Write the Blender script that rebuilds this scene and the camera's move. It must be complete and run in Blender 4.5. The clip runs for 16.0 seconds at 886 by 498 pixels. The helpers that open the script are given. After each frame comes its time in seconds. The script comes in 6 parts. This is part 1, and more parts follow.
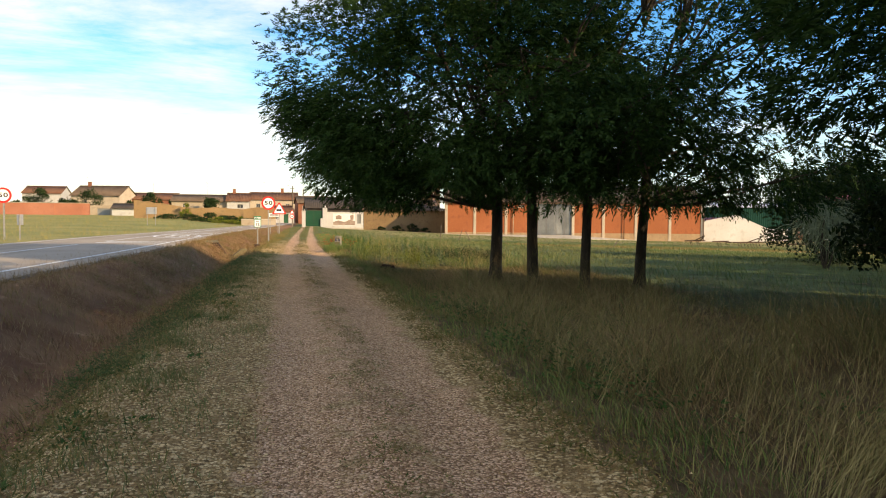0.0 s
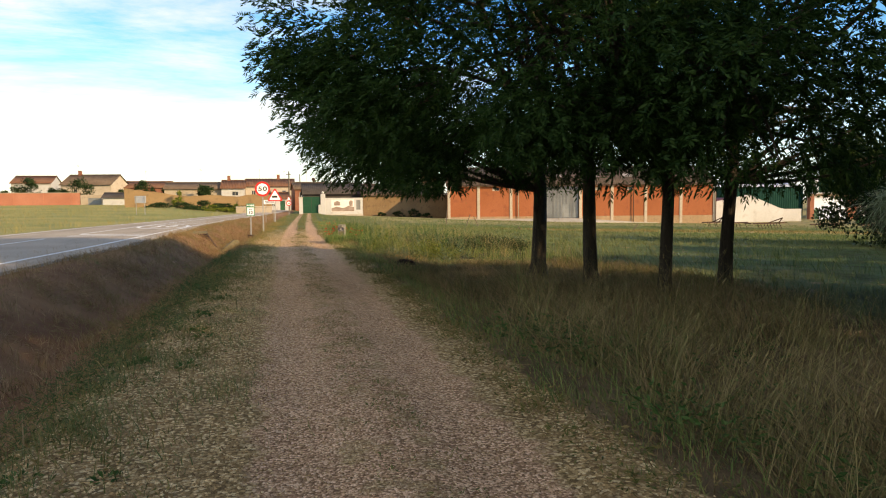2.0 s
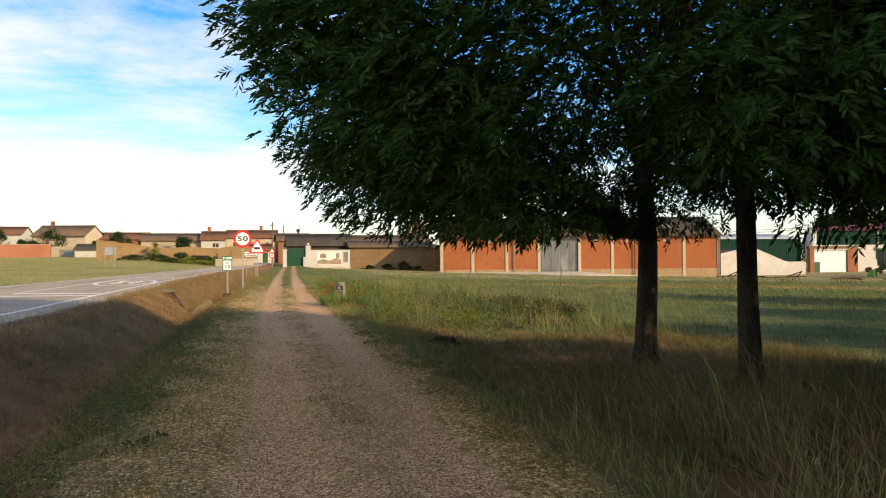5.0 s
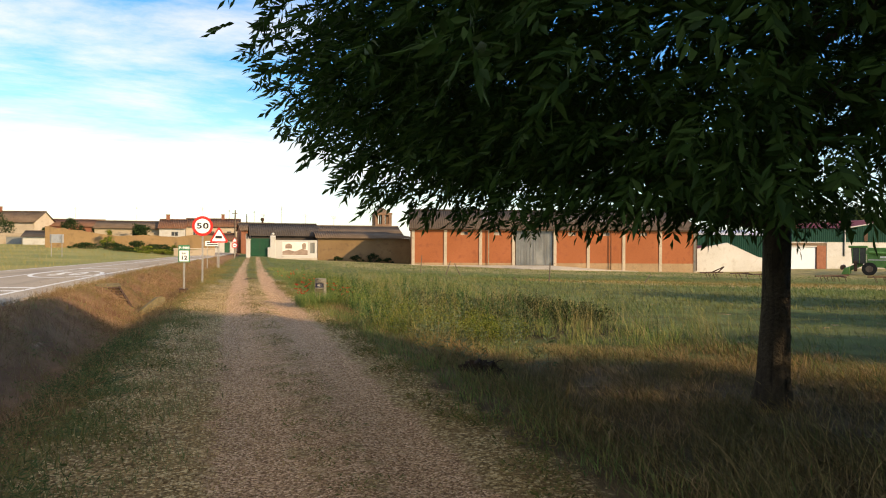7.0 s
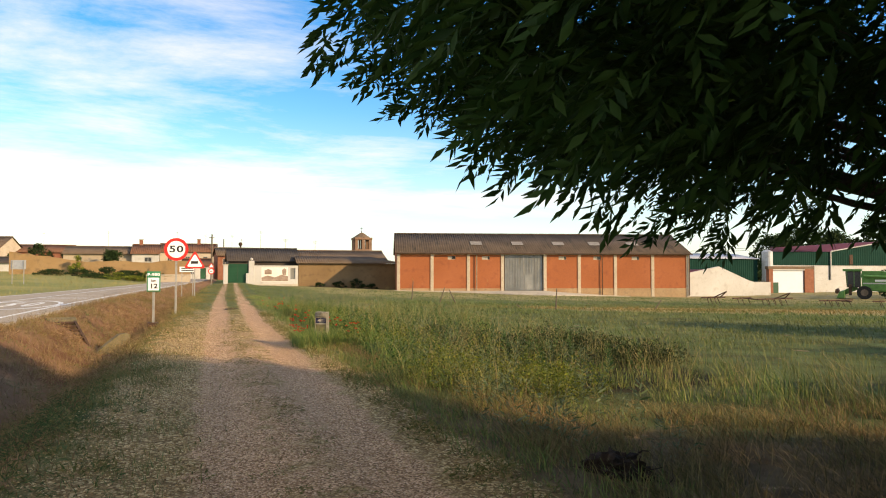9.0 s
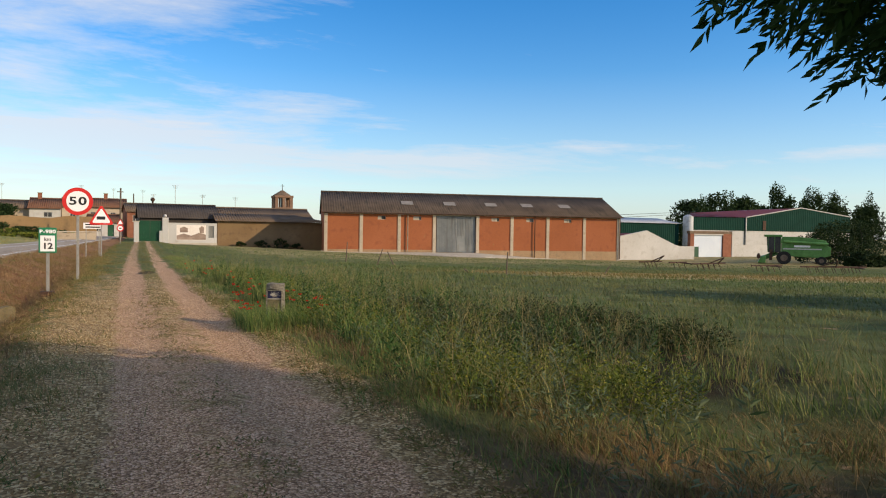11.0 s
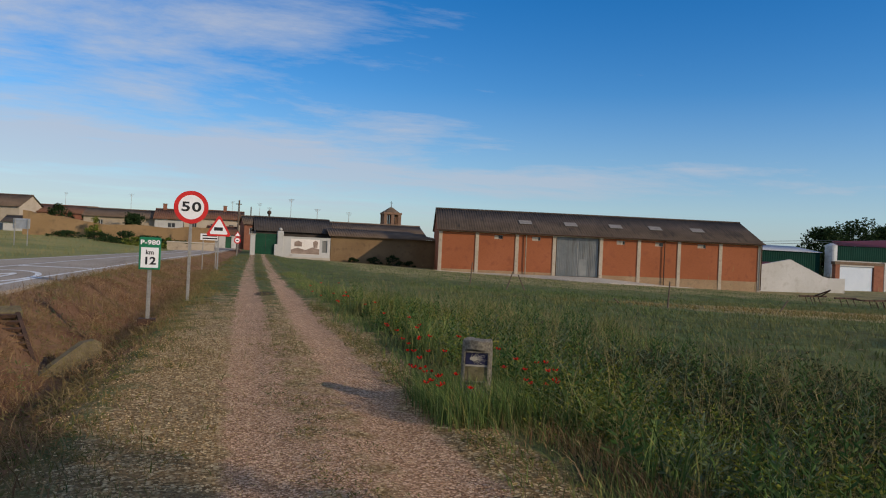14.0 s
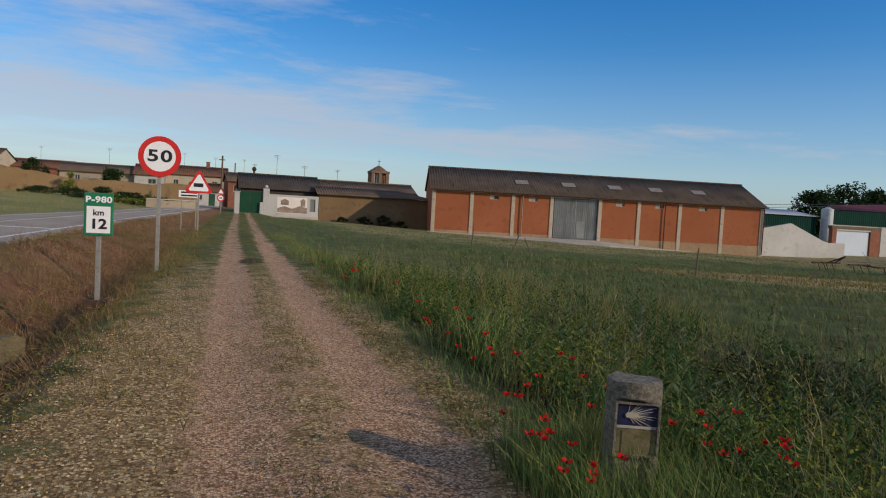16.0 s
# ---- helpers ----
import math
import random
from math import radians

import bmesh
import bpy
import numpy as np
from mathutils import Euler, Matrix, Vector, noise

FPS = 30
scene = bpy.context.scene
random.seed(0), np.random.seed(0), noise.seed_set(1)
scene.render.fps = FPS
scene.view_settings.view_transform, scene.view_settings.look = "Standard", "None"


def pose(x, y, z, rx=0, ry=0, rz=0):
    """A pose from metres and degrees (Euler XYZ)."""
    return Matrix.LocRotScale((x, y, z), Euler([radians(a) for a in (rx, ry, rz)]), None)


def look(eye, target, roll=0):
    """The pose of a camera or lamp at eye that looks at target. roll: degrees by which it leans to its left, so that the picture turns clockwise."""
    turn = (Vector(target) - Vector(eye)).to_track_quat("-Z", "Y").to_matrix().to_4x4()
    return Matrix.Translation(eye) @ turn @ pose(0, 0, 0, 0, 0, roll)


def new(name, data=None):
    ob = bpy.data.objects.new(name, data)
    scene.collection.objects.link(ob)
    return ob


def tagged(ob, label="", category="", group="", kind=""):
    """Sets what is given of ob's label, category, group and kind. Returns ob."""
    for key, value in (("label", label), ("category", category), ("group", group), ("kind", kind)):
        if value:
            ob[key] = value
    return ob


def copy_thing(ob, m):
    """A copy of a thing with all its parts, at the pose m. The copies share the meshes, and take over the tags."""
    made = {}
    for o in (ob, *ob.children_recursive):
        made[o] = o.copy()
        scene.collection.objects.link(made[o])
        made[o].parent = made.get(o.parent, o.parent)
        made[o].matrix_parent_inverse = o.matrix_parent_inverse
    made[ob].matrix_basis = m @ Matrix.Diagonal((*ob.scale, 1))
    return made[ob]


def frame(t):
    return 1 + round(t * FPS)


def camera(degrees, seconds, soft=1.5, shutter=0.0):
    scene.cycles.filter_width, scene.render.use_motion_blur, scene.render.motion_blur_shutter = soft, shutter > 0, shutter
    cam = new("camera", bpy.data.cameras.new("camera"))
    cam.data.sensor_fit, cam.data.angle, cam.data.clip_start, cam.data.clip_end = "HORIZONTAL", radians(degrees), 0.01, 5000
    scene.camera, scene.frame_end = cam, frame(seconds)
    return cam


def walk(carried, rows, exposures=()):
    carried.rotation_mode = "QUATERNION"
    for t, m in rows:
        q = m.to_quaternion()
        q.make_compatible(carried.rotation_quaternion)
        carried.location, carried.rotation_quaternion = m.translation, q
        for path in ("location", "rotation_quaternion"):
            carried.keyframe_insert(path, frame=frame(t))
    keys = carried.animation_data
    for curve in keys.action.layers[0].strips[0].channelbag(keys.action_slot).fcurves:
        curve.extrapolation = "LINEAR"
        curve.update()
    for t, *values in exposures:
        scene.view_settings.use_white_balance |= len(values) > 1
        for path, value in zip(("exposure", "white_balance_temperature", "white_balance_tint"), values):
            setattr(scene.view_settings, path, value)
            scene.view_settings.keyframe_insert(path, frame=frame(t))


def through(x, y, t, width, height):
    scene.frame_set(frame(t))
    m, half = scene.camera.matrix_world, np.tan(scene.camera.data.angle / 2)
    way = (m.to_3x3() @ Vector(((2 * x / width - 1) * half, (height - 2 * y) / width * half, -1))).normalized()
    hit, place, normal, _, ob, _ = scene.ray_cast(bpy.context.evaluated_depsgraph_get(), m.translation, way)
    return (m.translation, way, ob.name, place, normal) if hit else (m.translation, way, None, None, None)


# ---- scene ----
cam = camera(64.75, 16.0, soft=1.1)
# seconds, place, yaw, pitch, roll
PATH = [
    (0, 0.002, 0.000, 1.531, -12.691, -2.593, 0.423),
    (0.5, 0.016, 0.945, 1.531, -13.908, -2.055, 0.627),
    (1, 0.026, 1.887, 1.531, -14.246, -2.937, -0.155),
    (1.5, 0.032, 2.824, 1.531, -14.118, -3.696, -0.474),
    (2, 0.034, 3.758, 1.531, -12.883, -3.863, -0.453),
    (2.5, 0.032, 4.687, 1.531, -12.069, -3.087, -0.157),
    (3, 0.028, 5.612, 1.532, -13.275, -1.842, -0.569),
    (3.5, 0.021, 6.532, 1.532, -13.910, -0.174, -0.010),
    (4, 0.011, 7.447, 1.532, -14.400, 0.971, 0.207),
    (4.5, 0.000, 8.357, 1.532, -14.221, 1.316, 0.113),
    (5, -0.013, 9.262, 1.533, -14.314, 0.412, -0.415),
    (5.2, -0.019, 9.623, 1.533, -14.313, 0.314, -0.408),
    (7.3, -0.084, 13.355, 1.535, -17.45, -0.25, 0.400),
    (7.5, -0.090, 13.706, 1.535, -17.253, 0.157, 0.567),
    (8, -0.105, 14.577, 1.536, -17.542, 1.449, 0.152),
    (8.2, -0.111, 14.924, 1.536, -17.234, 1.80, 0.150),
    (10.3, -0.159, 18.509, 1.539, -24.821, 0.804, 0.742),
    (10.5, -0.162, 18.845, 1.539, -25.324, -0.107, 1.032),
    (11, -0.167, 19.680, 1.540, -25.555, -1.356, 0.830),
    (11.5, -0.169, 20.509, 1.541, -23.617, -1.817, 0.076),
    (12, -0.167, 21.332, 1.542, -23.018, -1.754, 0.321),
    (12.5, -0.162, 22.149, 1.542, -20.868, -0.926, 0.956),
    (13, -0.153, 22.959, 1.543, -19.457, 0.054, 1.671),
    (13.5, -0.139, 23.764, 1.544, -18.104, 0.006, 2.101),
    (14, -0.120, 24.562, 1.545, -17.177, 0.020, 2.597),
    (14.5, -0.097, 25.355, 1.546, -16.857, -0.587, 2.861),
    (15, -0.068, 26.141, 1.548, -17.471, -0.783, 3.193),
    (15.5, -0.033, 26.922, 1.549, -18.917, -2.144, 2.885),
    (16, 0.008, 27.697, 1.550, -18.499, -3.211, 3.172),
]
EXPOSURES = [(0, 0.66, 8900, 10), (3, 0.56, 8900, 10), (5, 0.52, 8900, 10), (8, 0.62, 9000, 10), (10.5, 0.32, 8200, 10), (11, 0.08, 7400, 10), (11.5, -0.27, 7000, 10), (12.5, -0.40, 6750, 10), (13.5, -0.50, 6650, 10), (16, -0.57, 6600, 10)]
walk(cam, [(t, pose(x, y, z, 90 + p, 0, yaw) @ pose(0, 0, 0, 0, 0, r)) for t, x, y, z, yaw, p, r in PATH], EXPOSURES)

# ---- light ----
SUN_AZ, SUN_EL = (0.70, -0.714), 21.0      # where the sun stands, seen from above, and its height in degrees
sun = new("sun", bpy.data.lights.new("sun", "SUN"))
sun.data.energy, sun.data.angle, sun.data.color = 4.3, radians(0.6), (1.0, 0.82, 0.60)
flat = math.cos(radians(SUN_EL))
sun.matrix_world = look((0, 0, 0), (-SUN_AZ[0] * flat, -SUN_AZ[1] * flat, -math.sin(radians(SUN_EL))))

world = bpy.data.worlds.new("world")
scene.world = world
world.use_nodes = True
wn, wl = world.node_tree.nodes, world.node_tree.links
wn.clear()


def wnode(kind, **values):
    n = wn.new(kind)
    for k, v in values.items():
        n.inputs[k.replace("_", " ")].default_value = v
    return n


sky = wn.new("ShaderNodeTexSky")
sky.sky_type, sky.sun_disc = "NISHITA", False
sky.sun_elevation, sky.sun_rotation = radians(SUN_EL), math.atan2(SUN_AZ[0], SUN_AZ[1])
sky.air_density, sky.dust_density, sky.ozone_density = 1.0, 0.3, 3.0
coord = wn.new("ShaderNodeTexCoord")
sep = wn.new("ShaderNodeSeparateXYZ")
wl.new(coord.outputs["Generated"], sep.inputs[0])


def wmath(op, a, b):
    n = wn.new("ShaderNodeMath")
    n.operation = op
    for i, v in enumerate((a, b)):
        if isinstance(v, (int, float)):
            n.inputs[i].default_value = v
        else:
            wl.new(v, n.inputs[i])
    return n.outputs[0]


# clouds lie on a flat layer high above
up = wmath("ADD", wmath("MAXIMUM", sep.outputs["Z"], 0.0), 0.09)
flatx, flaty = wmath("DIVIDE", sep.outputs["X"], up), wmath("DIVIDE", sep.outputs["Y"], up)
join = wn.new("ShaderNodeCombineXYZ")
wl.new(flatx, join.inputs[0]), wl.new(flaty, join.inputs[1])
turn = wn.new("ShaderNodeMapping")
turn.inputs["Location"].default_value = (2.2, 0.7, 0)
turn.inputs["Rotation"].default_value = (0, 0, radians(-24))
turn.inputs["Scale"].default_value = (0.6, 1.0, 1.0)
wl.new(join.outputs[0], turn.inputs[0])
puffs = wnode("ShaderNodeTexNoise", Scale=0.85, Detail=12.0, Roughness=0.66, Distortion=0.2)
wl.new(turn.outputs[0], puffs.inputs["Vector"])
leftward = wmath("MULTIPLY", wmath("SUBTRACT", wmath("DIVIDE", sep.outputs["X"], wmath("ADD", wmath("ABSOLUTE", sep.outputs["Y"], 0.0), 0.1)), 0.18), -0.42)
leftward = wmath("MINIMUM", leftward, 0.20)
leftward = wmath("MAXIMUM", leftward, -0.11)
lowband = wmath("MULTIPLY", wmath("MAXIMUM", wmath("SUBTRACT", 0.13, sep.outputs["Z"]), 0.0), 0.2)
# a long thin cirrus band low over the village
drawn = wn.new("ShaderNodeMapping")
drawn.inputs["Location"].default_value = (0.3, 0.0, 0.4)
drawn.inputs["Scale"].default_value = (1.6, 1.6, 16.0)
wl.new(coord.outputs["Generated"], drawn.inputs[0])
wisps = wnode("ShaderNodeTexNoise", Scale=1.6, Detail=10.0, Roughness=0.6, Distortion=0.35)
wl.new(drawn.outputs[0], wisps.inputs["Vector"])
off_band = wmath("DIVIDE", wmath("SUBTRACT", sep.outputs["Z"], 0.105), 0.035)
band = wmath("POWER", 2.0, wmath("MULTIPLY", wmath("MULTIPLY", off_band, off_band), -1.0))
band = wmath("MULTIPLY", wmath("MULTIPLY", wmath("SUBTRACT", wisps.outputs[0], 0.36), 1.1), band)
cover = wmath("ADD", wmath("ADD", wmath("ADD", puffs.outputs[0], leftward), lowband), wmath("MAXIMUM", band, 0.0))
ramp = wn.new("ShaderNodeValToRGB")
ramp.color_ramp.elements[0].position, ramp.color_ramp.elements[1].position = 0.51, 0.72
wl.new(cover, ramp.inputs[0])
dense = wmath("MULTIPLY", ramp.outputs[0], wmath("MINIMUM", wmath("ADD", wmath("MULTIPLY", sep.outputs["Z"], 4.4), 0.16), 0.85))
mixed = wn.new("ShaderNodeMixRGB")
mixed.inputs[2].default_value = (4.15, 4.5, 5.3, 1)
deeper = wnode("ShaderNodeHueSaturation", Saturation=1.42, Hue=0.510, Value=1.2)
wl.new(sky.outputs[0], deeper.inputs["Color"])
haze = wn.new("ShaderNodeMixRGB")
haze.inputs[2].default_value = (2.2, 3.2, 5.2, 1)
wl.new(wmath("MULTIPLY", wmath("MAXIMUM", wmath("SUBTRACT", 0.22, sep.outputs["Z"]), 0.0), 2.7), haze.inputs[0])
wl.new(deeper.outputs[0], haze.inputs[1])
wl.new(dense, mixed.inputs[0]), wl.new(haze.outputs[0], mixed.inputs[1])
back = wnode("ShaderNodeBackground", Strength=0.17)
wl.new(mixed.outputs[0], back.inputs[0])
wo = wn.new("ShaderNodeOutputWorld")
wl.new(back.outputs[0], wo.inputs[0])

# ---- materials ----
def shade(name, rough=0.85, metal=0.0, spec=0.3):
    m = bpy.data.materials.new(name)
    m.use_nodes = True
    bsdf = m.node_tree.nodes["Principled BSDF"]
    bsdf.inputs["Roughness"].default_value, bsdf.inputs["Metallic"].default_value = rough, metal
    bsdf.inputs["Specular IOR Level"].default_value = spec
    return m, m.node_tree.nodes, m.node_tree.links, bsdf


def rgb(c):
    return (c[0], c[1], c[2], 1.0)


def mixing(nodes, links, fac, a, b, how="MIX"):
    n = nodes.new("ShaderNodeMixRGB")
    n.blend_type = how
    for socket, v in zip(n.inputs, (fac, a, b)):
        if isinstance(v, bpy.types.NodeSocket):
            links.new(v, socket)
        else:
            socket.default_value = v if isinstance(v, (int, float)) else rgb(v)
    return n.outputs[0]


def noisy(nodes, links, scale, detail=6.0, low=0.35, high=0.65, vec=None, stretch=None, rough=0.6):
    n = nodes.new("ShaderNodeTexNoise")
    n.inputs["Scale"].default_value, n.inputs["Detail"].default_value, n.inputs["Roughness"].default_value = scale, detail, rough
    if vec is None:
        tc = nodes.new("ShaderNodeTexCoord")
        vec = tc.outputs["Object"]
    if stretch:
        mp = nodes.new("ShaderNodeMapping")
        mp.inputs["Scale"].default_value = stretch
        links.new(vec, mp.inputs[0])
        vec = mp.outputs[0]
    links.new(vec, n.inputs["Vector"])
    r = nodes.new("ShaderNodeMapRange")
    r.inputs[1].default_value, r.inputs[2].default_value = low, high
    links.new(n.outputs[0], r.inputs[0])
    return r.outputs[0]


def bumped(nodes, links, bsdf, height, strength, dist=0.01):
    b = nodes.new("ShaderNodeBump")
    b.inputs["Strength"].default_value, b.inputs["Distance"].default_value = strength, dist
    links.new(height, b.inputs["Height"])
    links.new(b.outputs[0], bsdf.inputs["Normal"])


def surface(name, c1, c2, c3=None, big=0.6, fine=25.0, rough=0.85, metal=0.0, bump=0.3, dist=0.01, stretch=None, streak=None, spec=0.3):
    """Two colours in large patches, a third in fine grain or in streaks, with relief."""
    m, nodes, links, bsdf = shade(name, rough, metal, spec)
    col = mixing(nodes, links, noisy(nodes, links, big, stretch=stretch), c1, c2)
    grain = noisy(nodes, links, fine, 8.0, 0.3, 0.7)
    col = mixing(nodes, links, 0.35, col, mixing(nodes, links, grain, (0.25, 0.25, 0.25), (0.8, 0.8, 0.8)), "OVERLAY")
    if c3:
        col = mixing(nodes, links, noisy(nodes, links, streak[0] if streak else big * 4, 5.0, 0.52, 0.72, stretch=streak[1] if streak else None), col, c3)
    links.new(col, bsdf.inputs["Base Color"])
    if bump:
        bumped(nodes, links, bsdf, grain, bump, dist)
    return m


def blade_mat(name, colours, rough=0.6, through=0.25, patch=None, spec=0.1):
    """Leaves and blades: each island takes its own tint; thin enough to let light through."""
    m, nodes, links, bsdf = shade(name, rough, 0.0, spec)
    geo = nodes.new("ShaderNodeNewGeometry")
    ramp = nodes.new("ShaderNodeValToRGB")
    el = ramp.color_ramp.elements
    while len(el) < len(colours):
        el.new(0.5)
    for i, c in enumerate(colours):
        el[i].position, el[i].color = i / (len(colours) - 1), rgb(c)
    links.new(geo.outputs["Random Per Island"], ramp.inputs[0])
    col = ramp.outputs[0]
    if patch:
        col = mixing(nodes, links, noisy(nodes, links, patch[0], 4.0, 0.42, 0.62), col, mixing(nodes, links, 0.6, col, patch[1]))
    links.new(col, bsdf.inputs["Base Color"])
    tr = nodes.new("ShaderNodeBsdfTranslucent")
    links.new(col, tr.inputs[0])
    mix = nodes.new("ShaderNodeMixShader")
    mix.inputs[0].default_value = through
    links.new(bsdf.outputs[0], mix.inputs[1]), links.new(tr.outputs[0], mix.inputs[2])
    links.new(mix.outputs[0], nodes["Material Output"].inputs[0])
    return m


M = {}
M["leaf"] = blade_mat("leaf", [(0.016, 0.042, 0.012), (0.028, 0.068, 0.015), (0.042, 0.086, 0.019)], 0.6, 0.3, None, 0.12)
M["leaf_far"] = blade_mat("leaf_far", [(0.0096, 0.024, 0.008), (0.024, 0.0464, 0.0144), (0.04, 0.064, 0.0224)], 0.7, 0.2)
M["leaf_bush"] = blade_mat("leaf_bush", [(0.008, 0.018, 0.006), (0.018, 0.034, 0.011), (0.035, 0.055, 0.016)], 0.7, 0.2)
M["twig_pale"] = blade_mat("twig_pale", [(0.12, 0.1568, 0.0975), (0.195, 0.2392, 0.15), (0.15, 0.1815, 0.09)], 0.8, 0.1)
M["bark"] = surface("bark", (0.045, 0.035, 0.026), (0.085, 0.07, 0.05), (0.02, 0.016, 0.012), 3.0, 30.0, 0.95, bump=0.9, dist=0.03, stretch=(1, 1, 0.2), streak=(14.0, (1, 1, 0.15)))
M["grass_tall"] = blade_mat("grass_tall", [(0.026, 0.056, 0.016), (0.072, 0.135, 0.036), (0.128, 0.21, 0.06), (0.195, 0.262, 0.078), (0.32, 0.29, 0.105)], 0.6, 0.16, (0.8, (0.205, 0.175, 0.072)))
M["grass_mid"] = blade_mat("grass_mid", [(0.038, 0.076, 0.022), (0.08, 0.13, 0.04), (0.128, 0.172, 0.055), (0.195, 0.20, 0.075)], 0.65, 0.18, (0.08, (0.20, 0.18, 0.08)))
M["grass_grey"] = blade_mat("grass_grey", [(0.05, 0.08, 0.045), (0.10, 0.145, 0.075), (0.16, 0.20, 0.11), (0.22, 0.24, 0.14)], 0.65, 0.22, (1.1, (0.08, 0.10, 0.05)))
M["grass_straw"] = blade_mat("grass_straw", [(0.1495, 0.1495, 0.055), (0.253, 0.2185, 0.0935), (0.368, 0.299, 0.143)], 0.65, 0.2)
M["grass_dry"] = blade_mat("grass_dry", [(0.112, 0.06, 0.032), (0.195, 0.113, 0.058), (0.30, 0.187, 0.096), (0.44, 0.30, 0.158)], 0.75, 0.25, (0.5, (0.19, 0.165, 0.06)))
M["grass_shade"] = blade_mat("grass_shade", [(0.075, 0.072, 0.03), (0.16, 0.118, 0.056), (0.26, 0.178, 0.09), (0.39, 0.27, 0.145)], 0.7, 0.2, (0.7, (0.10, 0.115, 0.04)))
M["grass_hay"] = blade_mat("grass_hay", [(0.132, 0.1, 0.03825), (0.242, 0.175, 0.068), (0.363, 0.26, 0.1062)], 0.75, 0.2, (0.25, (0.132, 0.13, 0.03825)))
M["grass_verge"] = blade_mat("grass_verge", [(0.07, 0.085, 0.024), (0.13, 0.135, 0.04), (0.22, 0.175, 0.065), (0.29, 0.205, 0.09)], 0.7, 0.25)
M["grass_yellow"] = blade_mat("grass_yellow", [(0.19, 0.19, 0.065), (0.31, 0.255, 0.095), (0.44, 0.33, 0.135)], 0.7, 0.3, (0.09, (0.16, 0.18, 0.065)))
M["weed"] = blade_mat("weed", [(0.03, 0.075, 0.02), (0.055, 0.115, 0.03), (0.10, 0.16, 0.05)], 0.55, 0.3)
M["thistle"] = blade_mat("thistle", [(0.06, 0.10, 0.04), (0.11, 0.15, 0.08), (0.15, 0.19, 0.12)], 0.6, 0.25)
M["poppy"] = blade_mat("poppy", [(0.55, 0.012, 0.008), (0.72, 0.03, 0.012)], 0.5, 0.35)
M["poppy_stem"] = surface("poppy_stem", (0.07, 0.12, 0.04), (0.1, 0.15, 0.05), big=9, bump=0)
M["stone_chips"] = blade_mat("stone_chips", [(0.13, 0.075, 0.034), (0.34, 0.205, 0.0892), (0.54, 0.35, 0.1615), (0.82, 0.63, 0.3485)], 0.9, 0.0)
M["asphalt"] = surface("asphalt", (0.30, 0.25, 0.195), (0.365, 0.31, 0.245), (0.23, 0.19, 0.15), 0.3, 90.0, 0.95, bump=0.5, dist=0.004, streak=(1.2, (1, 0.06, 1)), spec=0.15)
M["paint_road"] = surface("paint_road", (0.62, 0.62, 0.60), (0.74, 0.74, 0.72), (0.4, 0.4, 0.39), 2, 40, 0.8, bump=0.1)
M["concrete"] = surface("concrete", (0.22, 0.19, 0.14), (0.33, 0.29, 0.22), (0.14, 0.12, 0.08), 0.9, 35, 0.9, bump=0.4)
M["concrete_pale"] = surface("concrete_pale", (0.36, 0.322, 0.2584), (0.4464, 0.399, 0.3264), (0.288, 0.252, 0.204), 0.5, 20, 0.9, bump=0.3)
M["granite"] = surface("granite", (0.14, 0.128, 0.10), (0.36, 0.33, 0.27), (0.06, 0.058, 0.04), 40, 130, 0.95, bump=1.0, dist=0.012)
M["metal_post"] = surface("metal_post", (0.27, 0.26, 0.24), (0.36, 0.35, 0.32), (0.2, 0.19, 0.17), 3, 40, 0.55, 0.5, bump=0.1)
M["sign_white"] = surface("sign_white", (0.76, 0.77, 0.78), (0.82, 0.82, 0.83), None, 2, 30, 0.45, bump=0.02)
M["sign_red"] = surface("sign_red", (0.52, 0.02, 0.02), (0.6, 0.03, 0.025), None, 3, 30, 0.45, bump=0.02)
M["sign_black"] = surface("sign_black", (0.015, 0.015, 0.017), (0.022, 0.022, 0.024), None, 3, 30, 0.5, bump=0.02)
M["sign_green"] = surface("sign_green", (0.008, 0.16, 0.075), (0.012, 0.19, 0.09), None, 3, 30, 0.45, bump=0.02)
M["sign_back"] = surface("sign_back", (0.33, 0.34, 0.36), (0.42, 0.43, 0.45), None, 3, 30, 0.5, 0.6, bump=0.05)
M["orange_brick"] = surface("orange_brick", (0.2888, 0.0918, 0.03643), (0.3321, 0.1102, 0.04752), (0.2383, 0.07344, 0.03326), 0.25, 14, 0.9, bump=0.25)
M["cream"] = surface("cream", (0.40, 0.33, 0.245), (0.475, 0.40, 0.31), (0.30, 0.245, 0.18), 0.6, 18, 0.9, bump=0.2)
M["plinth"] = surface("plinth", (0.288, 0.184, 0.104), (0.368, 0.256, 0.152), (0.224, 0.16, 0.096), 0.5, 16, 0.95, bump=0.4)
M["fibre_roof"] = surface("fibre_roof", (0.06375, 0.04641, 0.03366), (0.102, 0.07437, 0.0533), (0.03506, 0.02975, 0.02356), 0.35, 12, 0.95, bump=0.3, streak=(2.0, (1, 0.2, 0.2)))
M["skylight"] = surface("skylight", (0.19, 0.17, 0.145), (0.27, 0.245, 0.21), None, 2, 20, 0.6, bump=0.1)
M["gate_metal"] = surface("gate_metal", (0.19, 0.20, 0.195), (0.26, 0.265, 0.25), (0.16, 0.15, 0.13), 0.7, 20, 0.55, 0.4, bump=0.1, streak=(1.5, (1, 1, 0.1)))
M["dark_glass"] = surface("dark_glass", (0.03, 0.032, 0.035), (0.05, 0.05, 0.055), None, 3, 30, 0.15, bump=0, spec=0.5)
